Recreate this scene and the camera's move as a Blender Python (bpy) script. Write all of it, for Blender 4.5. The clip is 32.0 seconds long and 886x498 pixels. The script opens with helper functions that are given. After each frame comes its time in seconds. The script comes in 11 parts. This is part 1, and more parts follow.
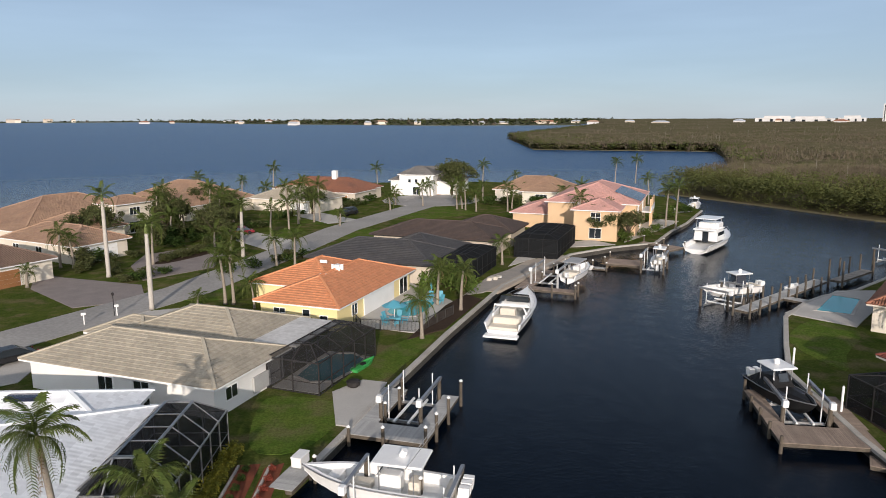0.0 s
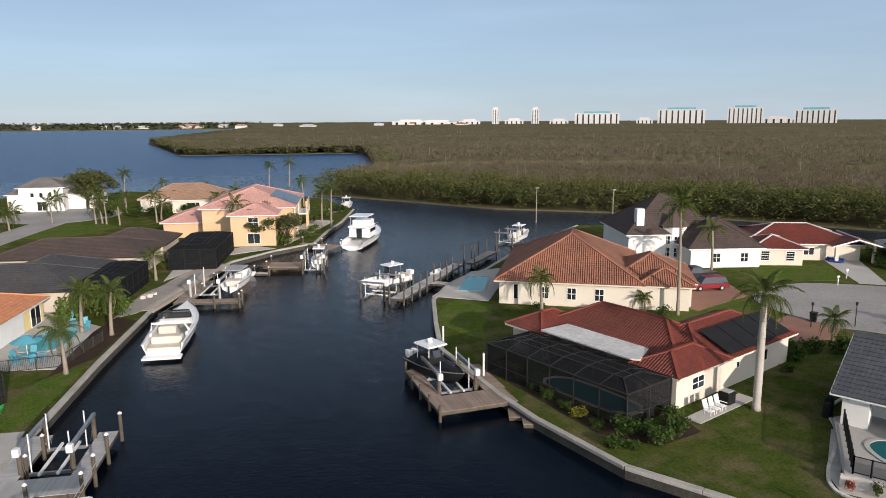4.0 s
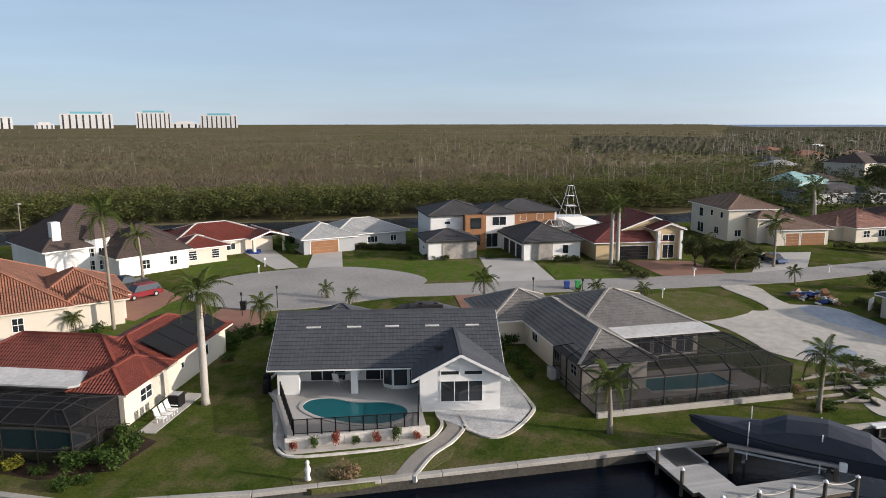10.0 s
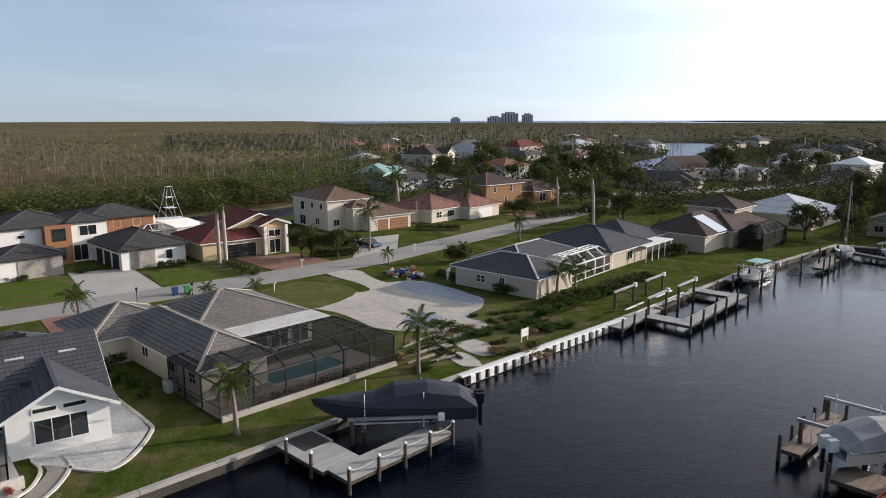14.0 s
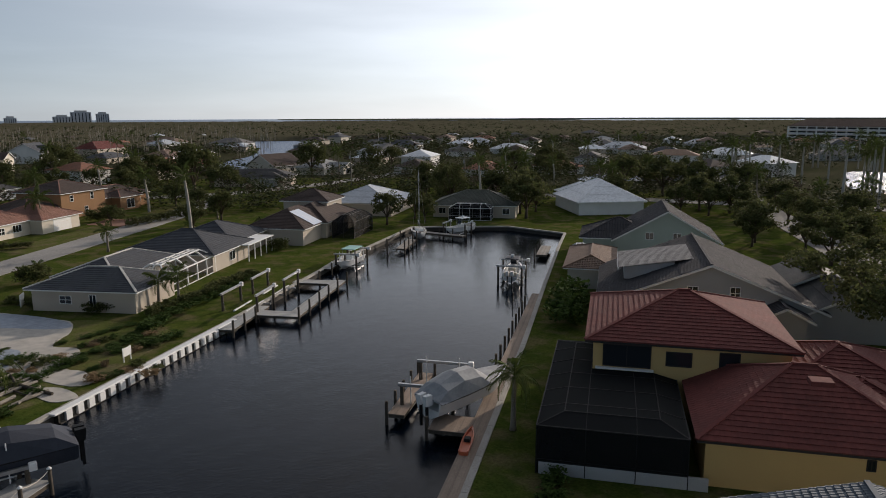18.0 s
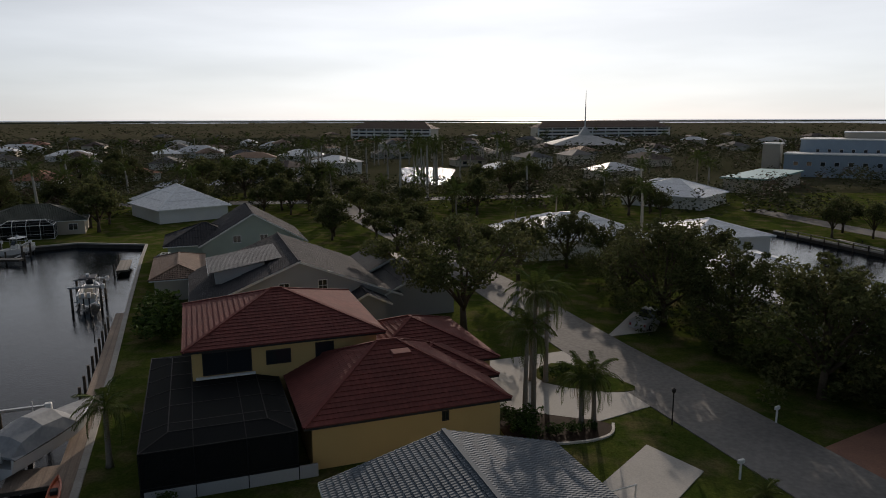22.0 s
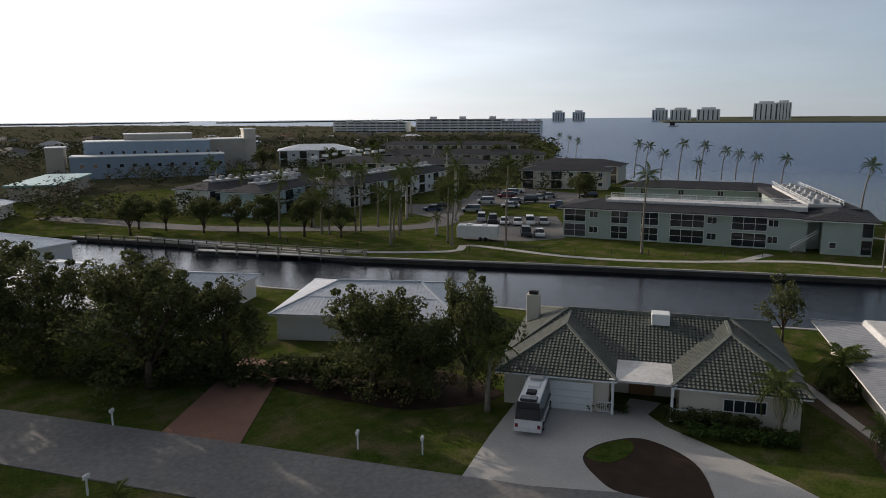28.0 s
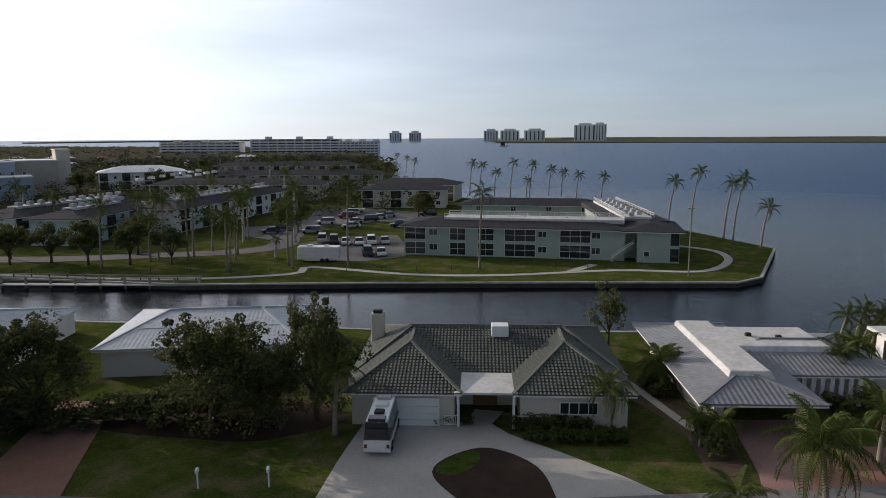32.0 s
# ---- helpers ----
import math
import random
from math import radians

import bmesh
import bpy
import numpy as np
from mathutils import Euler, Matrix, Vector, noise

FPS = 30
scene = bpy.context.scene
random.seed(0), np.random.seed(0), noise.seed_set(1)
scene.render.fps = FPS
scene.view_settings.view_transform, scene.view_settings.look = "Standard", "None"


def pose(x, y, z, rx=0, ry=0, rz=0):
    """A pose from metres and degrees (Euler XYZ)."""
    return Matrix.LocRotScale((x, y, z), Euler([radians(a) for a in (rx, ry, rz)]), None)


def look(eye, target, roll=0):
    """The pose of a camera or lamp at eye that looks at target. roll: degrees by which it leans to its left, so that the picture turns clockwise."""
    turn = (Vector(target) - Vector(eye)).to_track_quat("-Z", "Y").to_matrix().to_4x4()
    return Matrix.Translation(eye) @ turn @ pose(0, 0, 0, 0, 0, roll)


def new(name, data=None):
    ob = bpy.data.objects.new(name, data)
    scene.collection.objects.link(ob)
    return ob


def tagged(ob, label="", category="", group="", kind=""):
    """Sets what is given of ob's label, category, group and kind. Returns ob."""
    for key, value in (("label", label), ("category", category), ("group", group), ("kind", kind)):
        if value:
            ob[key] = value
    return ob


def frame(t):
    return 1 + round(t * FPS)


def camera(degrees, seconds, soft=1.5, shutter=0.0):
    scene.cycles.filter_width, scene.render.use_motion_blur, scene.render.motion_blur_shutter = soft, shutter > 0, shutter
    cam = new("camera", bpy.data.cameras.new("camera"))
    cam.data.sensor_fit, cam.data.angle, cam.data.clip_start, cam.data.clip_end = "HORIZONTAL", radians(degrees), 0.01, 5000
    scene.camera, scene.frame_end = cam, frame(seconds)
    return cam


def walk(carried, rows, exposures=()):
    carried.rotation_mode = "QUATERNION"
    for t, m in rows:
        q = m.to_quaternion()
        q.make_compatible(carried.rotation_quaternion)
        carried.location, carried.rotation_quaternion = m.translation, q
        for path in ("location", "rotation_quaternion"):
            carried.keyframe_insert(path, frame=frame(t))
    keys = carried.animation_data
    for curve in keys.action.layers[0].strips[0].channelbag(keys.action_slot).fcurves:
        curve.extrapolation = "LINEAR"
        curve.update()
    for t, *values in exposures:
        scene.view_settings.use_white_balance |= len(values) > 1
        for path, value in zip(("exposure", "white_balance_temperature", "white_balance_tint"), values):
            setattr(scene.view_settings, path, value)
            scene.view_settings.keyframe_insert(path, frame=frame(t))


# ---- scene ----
# ---------------------------------------------------------------- camera
# one hovering drone that turns on the spot: seconds, yaw, pitch, roll
EYE = 22.0
PATH = [
    (0, -0.10, -10.74, 0.25),
    (0.5, -3.36, -10.72, 0.17),
    (1, -6.68, -10.64, 0.15),
    (1.5, -10.11, -10.64, 0.24),
    (2, -13.58, -10.60, 0.27),
    (2.5, -17.12, -10.60, 0.27),
    (3, -20.67, -10.59, 0.25),
    (3.5, -24.28, -10.58, 0.32),
    (5.5, -38.88, -10.54, 0.21),
    (6, -42.56, -10.54, 0.20),
    (6.5, -46.30, -10.55, 0.22),
    (7, -50.03, -10.50, 0.21),
    (7.5, -53.74, -10.46, 0.22),
    (8, -57.50, -10.43, 0.18),
    (8.5, -61.36, -10.41, 0.16),
    (9, -65.25, -10.40, 0.18),
    (9.5, -69.17, -10.35, 0.16),
    (10, -73.11, -10.35, 0.08),
    (10.5, -77.10, -10.35, 0.10),
    (11, -81.05, -10.36, 0.08),
    (11.5, -85.04, -10.39, 0.09),
    (12, -89.03, -10.42, 0.14),
    (12.5, -93.02, -10.49, 0.17),
    (13, -96.99, -10.53, 0.24),
    (13.5, -100.96, -10.58, 0.15),
    (14, -105.00, -10.64, 0.13),
    (14.5, -109.07, -10.69, 0.17),
    (16.5, -125.39, -10.86, 0.25),
    (17, -129.49, -10.89, 0.27),
    (17.5, -133.27, -10.87, 0.23),
    (18, -137.38, -10.86, 0.30),
    (18.5, -141.53, -10.86, 0.37),
    (19, -145.63, -10.86, 0.37),
    (19.5, -149.77, -10.87, 0.37),
    (20, -153.87, -10.84, 0.30),
    (20.5, -157.96, -10.83, 0.21),
    (21, -162.17, -10.81, 0.20),
    (21.5, -166.47, -10.76, 0.13),
    (22, -170.74, -10.74, 0.16),
    (22.5, -175.06, -10.71, 0.16),
    (23, -179.44, -10.67, 0.16),
    (23.5, -183.87, -10.66, 0.16),
    (24, -188.37, -10.67, 0.26),
    (24.5, -192.90, -10.67, 0.32),
    (25, -197.33, -10.67, 0.37),
    (25.5, -201.86, -10.68, 0.40),
    (27.5, -220.04, -10.74, 0.48),
    (28, -224.67, -10.79, 0.44),
    (28.5, -229.30, -10.82, 0.51),
    (29, -233.94, -10.84, 0.42),
    (29.5, -237.79, -10.86, 0.43),
    (30, -237.84, -10.28, 0.44),
    (30.5, -237.81, -7.75, 0.42),
    (31, -237.77, -6.86, 0.39),
    (31.5, -237.75, -7.98, 0.36),
    (32, -237.75, -9.26, 0.30),
]
cam = camera(64.8, 32.0, 0.95)

EXPOSURES = [
    (0, -0.18, 6250, 14), (6, 0.0, 6250, 14), (10, 0.03, 6250, 14), (14, -0.04, 6250, 14), (17, -0.48, 6450, 14), (19, -0.8, 6550, 14),
    (22, -1.18, 6600, 14), (25, -1.1, 6650, 14), (28, -0.57, 6500, 14), (30, -0.38, 6350, 14), (31, -0.5, 6300, 14), (32, -0.54, 6300, 14),
]
walk(cam, [(t, pose(0, 0, EYE, 90 + p, r, y)) for t, y, p, r in PATH], EXPOSURES)

# ---------------------------------------------------------------- sky and sun
SUN_ELEV, SUN_AZ = radians(15.0), radians(180.0 - 2.0)
world = bpy.data.worlds.new("world")
scene.world = world
world.use_nodes = True
wn, wl = world.node_tree.nodes, world.node_tree.links
bg = wn["Background"]
sky = wn.new("ShaderNodeTexSky")
sky.sky_type = "NISHITA"
sky.sun_disc = False
sky.sun_elevation, sky.sun_rotation = SUN_ELEV, SUN_AZ
sky.altitude, sky.air_density, sky.dust_density, sky.ozone_density = 0, 1.0, 0.1, 4.0
# thin high cloud: a faint veil all over, brighter towards the sun, with soft streaks
wco = wn.new("ShaderNodeTexCoord")
wmap = wn.new("ShaderNodeMapping")
wmap.inputs["Scale"].default_value = (1.2, 1.2, 9.0)
wnoi = wn.new("ShaderNodeTexNoise")
wnoi.inputs["Scale"].default_value, wnoi.inputs["Detail"].default_value = 2.2, 6
wram = wn.new("ShaderNodeMapRange")
wram.inputs["From Min"].default_value, wram.inputs["From Max"].default_value = 0.35, 0.8
wram.inputs["To Min"].default_value, wram.inputs["To Max"].default_value = 0.88, 1.12
wl.new(wco.outputs["Generated"], wmap.inputs["Vector"])
wl.new(wmap.outputs["Vector"], wnoi.inputs["Vector"])
wl.new(wnoi.outputs["Fac"], wram.inputs["Value"])
wdot = wn.new("ShaderNodeVectorMath")
wdot.operation = "DOT_PRODUCT"
wdot.inputs[1].default_value = (math.sin(SUN_AZ) * math.cos(SUN_ELEV), math.cos(SUN_AZ) * math.cos(SUN_ELEV), math.sin(SUN_ELEV))
wl.new(wco.outputs["Generated"], wdot.inputs[0])
wpos = wn.new("ShaderNodeMapRange")
wpos.inputs["From Min"].default_value, wpos.inputs["From Max"].default_value = -0.3, 1.0
wl.new(wdot.outputs["Value"], wpos.inputs["Value"])
wpow = wn.new("ShaderNodeMath")
wpow.operation = "POWER"
wpow.inputs[1].default_value = 2.8
wl.new(wpos.outputs["Result"], wpow.inputs[0])
wglow = wn.new("ShaderNodeMath")
wglow.operation = "MULTIPLY_ADD"
wglow.inputs[1].default_value, wglow.inputs[2].default_value = 19.0, 0.4
wl.new(wpow.outputs[0], wglow.inputs[0])
wamt = wn.new("ShaderNodeMath")
wamt.operation = "MULTIPLY"
wl.new(wglow.outputs[0], wamt.inputs[0])
wl.new(wram.outputs["Result"], wamt.inputs[1])
wsc = wn.new("ShaderNodeVectorMath")
wsc.operation = "SCALE"
wsc.inputs[0].default_value = (1.02, 1.0, 0.96)
wl.new(wamt.outputs[0], wsc.inputs["Scale"])
wadd = wn.new("ShaderNodeVectorMath")
wadd.operation = "ADD"
# pale even haze, thicker towards the horizon
wsep = wn.new("ShaderNodeSeparateXYZ")
wl.new(wco.outputs["Generated"], wsep.inputs[0])
wlow = wn.new("ShaderNodeMapRange")
wlow.inputs["From Min"].default_value, wlow.inputs["From Max"].default_value = 0.1, 0.6
wlow.inputs["To Min"].default_value, wlow.inputs["To Max"].default_value = 4.7, 0.6
wl.new(wsep.outputs["Z"], wlow.inputs["Value"])
whaze = wn.new("ShaderNodeVectorMath")
whaze.operation = "SCALE"
whaze.inputs[0].default_value = (0.765, 0.975, 1.185)
wstr = wn.new("ShaderNodeMapRange")
wstr.inputs["From Min"].default_value, wstr.inputs["From Max"].default_value = 0.4, 0.7
wstr.inputs["To Min"].default_value, wstr.inputs["To Max"].default_value = 0.97, 1.1
wl.new(wnoi.outputs["Fac"], wstr.inputs["Value"])
wthin = wn.new("ShaderNodeMath")
wthin.operation = "MULTIPLY"
wl.new(wlow.outputs["Result"], wthin.inputs[0])
wl.new(wstr.outputs["Result"], wthin.inputs[1])
wl.new(wthin.outputs[0], whaze.inputs["Scale"])
wdim = wn.new("ShaderNodeVectorMath")
wdim.operation = "SCALE"
wdim.inputs["Scale"].default_value = 0.42
wl.new(sky.outputs["Color"], wdim.inputs[0])
wbase = wn.new("ShaderNodeVectorMath")
wbase.operation = "ADD"
wl.new(wdim.outputs["Vector"], wbase.inputs[0])
wl.new(whaze.outputs["Vector"], wbase.inputs[1])
wl.new(wbase.outputs["Vector"], wadd.inputs[0])
wl.new(wsc.outputs["Vector"], wadd.inputs[1])
wl.new(wadd.outputs["Vector"], bg.inputs["Color"])
bg.inputs["Strength"].default_value = 0.086
sun = new("sun", bpy.data.lights.new("sun", "SUN"))
sun.data.energy, sun.data.angle, sun.data.color = 5.0, radians(0.6), (1.0, 0.87, 0.72)
sun.matrix_world = look(
    (100 * math.sin(SUN_AZ) * math.cos(SUN_ELEV), 100 * math.cos(SUN_AZ) * math.cos(SUN_ELEV), 100 * math.sin(SUN_ELEV)), (0, 0, 0))

# ---------------------------------------------------------------- materials
def material(name, c1, c2=None, scale=1.0, fine=14.0, rough=0.7, bump=0.2, metal=0.0, spec=0.5, island=0.0, depth=0.03):
    """Two tones mixed by a broad and a fine noise, with relief from the fine one."""
    m = bpy.data.materials.new(name)
    m.use_nodes = True
    n, l = m.node_tree.nodes, m.node_tree.links
    b = n["Principled BSDF"]
    b.inputs["Metallic"].default_value = metal
    b.inputs["Specular IOR Level"].default_value = spec
    c2 = c2 or tuple(v * 0.72 for v in c1)
    co = n.new("ShaderNodeTexCoord")
    big, small = n.new("ShaderNodeTexNoise"), n.new("ShaderNodeTexNoise")
    for node, s in ((big, scale), (small, fine)):
        node.inputs["Scale"].default_value = s
        node.inputs["Detail"].default_value = 5
        l.new(co.outputs["Object"], node.inputs["Vector"])
    add = n.new("ShaderNodeMath")
    add.operation = "MULTIPLY_ADD"
    add.inputs[1].default_value = 0.6
    l.new(small.outputs["Fac"], add.inputs[0])
    half = n.new("ShaderNodeMath")
    half.operation = "MULTIPLY"
    half.inputs[1].default_value = 0.6
    l.new(big.outputs["Fac"], half.inputs[0])
    l.new(half.outputs[0], add.inputs[2])
    rmp = n.new("ShaderNodeMapRange")
    rmp.inputs["From Min"].default_value, rmp.inputs["From Max"].default_value = 0.42, 0.78
    l.new(add.outputs[0], rmp.inputs["Value"])
    mix = n.new("ShaderNodeMixRGB")
    mix.inputs["Color1"].default_value, mix.inputs["Color2"].default_value = (*c1, 1), (*c2, 1)
    l.new(rmp.outputs["Result"], mix.inputs["Fac"])
    out = mix.outputs["Color"]
    if island:
        geo = n.new("ShaderNodeNewGeometry")
        hsv = n.new("ShaderNodeHueSaturation")
        mr = n.new("ShaderNodeMapRange")
        mr.inputs["To Min"].default_value, mr.inputs["To Max"].default_value = 1 - island, 1 + island
        l.new(geo.outputs["Random Per Island"], mr.inputs["Value"])
        l.new(mr.outputs["Result"], hsv.inputs["Value"])
        l.new(out, hsv.inputs["Color"])
        out = hsv.outputs["Color"]
    l.new(out, b.inputs["Base Color"])
    rr = n.new("ShaderNodeMapRange")
    rr.inputs["To Min"].default_value, rr.inputs["To Max"].default_value = max(rough - 0.1, 0.02), min(rough + 0.12, 1)
    l.new(small.outputs["Fac"], rr.inputs["Value"])
    l.new(rr.outputs["Result"], b.inputs["Roughness"])
    if bump:
        bp = n.new("ShaderNodeBump")
        bp.inputs["Strength"].default_value, bp.inputs["Distance"].default_value = bump, depth
        l.new(small.outputs["Fac"], bp.inputs["Height"])
        l.new(bp.outputs["Normal"], b.inputs["Normal"])
    return m


def tile_material(name, c1, c2, barrel=0.22, rough=0.75, strength=0.6, spec=0.4, metal=0.0):
    """Roofing whose tiles or ribs run up the slope: UV holds metres along the eave and up the slope."""
    m = material(name, c1, c2, 0.35, 6.0, rough, 0.0, metal, spec)
    n, l = m.node_tree.nodes, m.node_tree.links
    b = n["Principled BSDF"]
    uv = n.new("ShaderNodeUVMap")
    sep = n.new("ShaderNodeSeparateXYZ")
    l.new(uv.outputs["UV"], sep.inputs[0])
    k = n.new("ShaderNodeMath")
    k.operation = "MULTIPLY"
    k.inputs[1].default_value = 2 * math.pi / barrel
    l.new(sep.outputs["X"], k.inputs[0])
    s = n.new("ShaderNodeMath")
    s.operation = "SINE"
    l.new(k.outputs[0], s.inputs[0])
    bp = n.new("ShaderNodeBump")
    bp.inputs["Strength"].default_value, bp.inputs["Distance"].default_value = strength, barrel * 0.22
    l.new(s.outputs[0], bp.inputs["Height"])
    l.new(bp.outputs["Normal"], b.inputs["Normal"])
    # each tile its own tone
    cell = n.new("ShaderNodeTexWhiteNoise")
    cell.noise_dimensions = "2D"
    fl = n.new("ShaderNodeVectorMath")
    fl.operation = "SNAP"
    fl.inputs[1].default_value = (max(barrel, 0.2), 0.4, 1)
    l.new(uv.outputs["UV"], fl.inputs[0])
    l.new(fl.outputs[0], cell.inputs["Vector"])
    mr = n.new("ShaderNodeMapRange")
    mr.inputs["To Min"].default_value, mr.inputs["To Max"].default_value = 0.89, 1.11
    l.new(cell.outputs["Value"], mr.inputs["Value"])
    hsv = n.new("ShaderNodeHueSaturation")
    l.new(mr.outputs["Result"], hsv.inputs["Value"])
    old = b.inputs["Base Color"].links[0].from_socket
    l.new(old, hsv.inputs["Color"])
    l.new(hsv.outputs["Color"], b.inputs["Base Color"])
    return m


def water_material(name, base, small, large, strength, rough=0.06, spec=0.5, open_bay=0.0):
    m = bpy.data.materials.new(name)
    m.use_nodes = True
    n, l = m.node_tree.nodes, m.node_tree.links
    b = n["Principled BSDF"]
    b.inputs["Base Color"].default_value = (*base, 1)
    b.inputs["Roughness"].default_value = rough
    b.inputs["IOR"].default_value = 1.33
    b.inputs["Specular IOR Level"].default_value = spec
    co = n.new("ShaderNodeTexCoord")
    mp = n.new("ShaderNodeMapping")
    mp.inputs["Scale"].default_value = (1.0, 0.55, 1.0)
    mp.inputs["Rotation"].default_value = (0, 0, radians(28))
    l.new(co.outputs["Object"], mp.inputs["Vector"])
    a, c = n.new("ShaderNodeTexNoise"), n.new("ShaderNodeTexNoise")
    for node, s in ((a, small), (c, large)):
        node.inputs["Scale"].default_value = s
        node.inputs["Detail"].default_value = 4
        l.new(mp.outputs["Vector"], node.inputs["Vector"])
    ad = n.new("ShaderNodeMath")
    ad.operation = "MULTIPLY"
    l.new(a.outputs["Fac"], ad.inputs[0])
    l.new(c.outputs["Fac"], ad.inputs[1])
    bp = n.new("ShaderNodeBump")
    bp.inputs["Strength"].default_value, bp.inputs["Distance"].default_value = strength, 0.25
    l.new(ad.outputs[0], bp.inputs["Height"])
    l.new(bp.outputs["Normal"], b.inputs["Normal"])
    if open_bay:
        # tannin-dark in the canals; the bay's blue holds body colour and painted-in sky reflection
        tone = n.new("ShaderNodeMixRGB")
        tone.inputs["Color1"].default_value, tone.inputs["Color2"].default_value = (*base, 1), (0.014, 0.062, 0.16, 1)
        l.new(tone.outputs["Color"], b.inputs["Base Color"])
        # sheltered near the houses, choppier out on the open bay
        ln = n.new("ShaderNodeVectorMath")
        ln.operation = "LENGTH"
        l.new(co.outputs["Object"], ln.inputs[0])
        # the breeze also ruffles the canals towards the south
        sep = n.new("ShaderNodeSeparateXYZ")
        l.new(co.outputs["Object"], sep.inputs[0])
        south = n.new("ShaderNodeMapRange")
        south.inputs["From Min"].default_value, south.inputs["From Max"].default_value = -12, -80
        south.inputs["To Min"].default_value, south.inputs["To Max"].default_value = 0, 138
        l.new(sep.outputs["Y"], south.inputs["Value"])
        gloss = n.new("ShaderNodeMapRange")
        gloss.inputs["From Max"].default_value = 150
        gloss.inputs["To Min"].default_value, gloss.inputs["To Max"].default_value = spec, 0.42
        l.new(south.outputs["Result"], gloss.inputs["Value"])
        l.new(gloss.outputs["Result"], b.inputs["Specular IOR Level"])
        ruffle = n.new("ShaderNodeMath")
        ruffle.operation = "MAXIMUM"
        l.new(ln.outputs["Value"], ruffle.inputs[0])
        l.new(south.outputs["Result"], ruffle.inputs[1])
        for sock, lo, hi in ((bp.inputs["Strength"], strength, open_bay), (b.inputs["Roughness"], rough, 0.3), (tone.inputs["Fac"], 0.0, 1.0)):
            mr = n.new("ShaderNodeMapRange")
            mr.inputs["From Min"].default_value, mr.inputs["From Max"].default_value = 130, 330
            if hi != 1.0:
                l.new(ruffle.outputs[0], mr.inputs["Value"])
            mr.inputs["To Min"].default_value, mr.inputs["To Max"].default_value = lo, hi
            if lo == strength:
                calm = n.new("ShaderNodeMapRange")
                calm.inputs["From Min"].default_value, calm.inputs["From Max"].default_value = -8, -55
                calm.inputs["To Min"].default_value, calm.inputs["To Max"].default_value = strength, strength * 0.35
                l.new(sep.outputs["Y"], calm.inputs["Value"])
                l.new(calm.outputs["Result"], mr.inputs["To Min"])
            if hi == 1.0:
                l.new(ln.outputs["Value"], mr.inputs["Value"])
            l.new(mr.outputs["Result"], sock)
    return m


def glass_material(name, tint, rough=0.05, alpha=1.0):
    m = bpy.data.materials.new(name)
    m.use_nodes = True
    b = m.node_tree.nodes["Principled BSDF"]
    b.inputs["Base Color"].default_value = (*tint, 1)
    b.inputs["Roughness"].default_value = rough
    b.inputs["Specular IOR Level"].default_value = 0.8
    b.inputs["Alpha"].default_value = alpha
    return m


def screen_material(name, colour, cover):
    """Insect screen: a fine mesh that hides part of what lies behind."""
    m = bpy.data.materials.new(name)
    m.use_nodes = True
    n, l = m.node_tree.nodes, m.node_tree.links
    b = n["Principled BSDF"]
    b.inputs["Base Color"].default_value = (*colour, 1)
    b.inputs["Roughness"].default_value = 0.9
    b.inputs["Specular IOR Level"].default_value = 0.1
    b.inputs["Alpha"].default_value = cover
    return m


def leaf_material(name, c1, c2, spread=0.35, scale=0.12, through_light=0.2):
    m = material(name, c1, c2, scale, 2.5, 0.8, 0.0, 0.0, 0.06, spread)
    n, l = m.node_tree.nodes, m.node_tree.links
    b = n["Principled BSDF"]
    tr = n.new("ShaderNodeBsdfTranslucent")
    mx = n.new("ShaderNodeMixShader")
    mx.inputs[0].default_value = through_light
    l.new(b.inputs["Base Color"].links[0].from_socket, tr.inputs["Color"])
    l.new(b.outputs[0], mx.inputs[1])
    l.new(tr.outputs[0], mx.inputs[2])
    l.new(mx.outputs[0], n["Material Output"].inputs["Surface"])
    return m


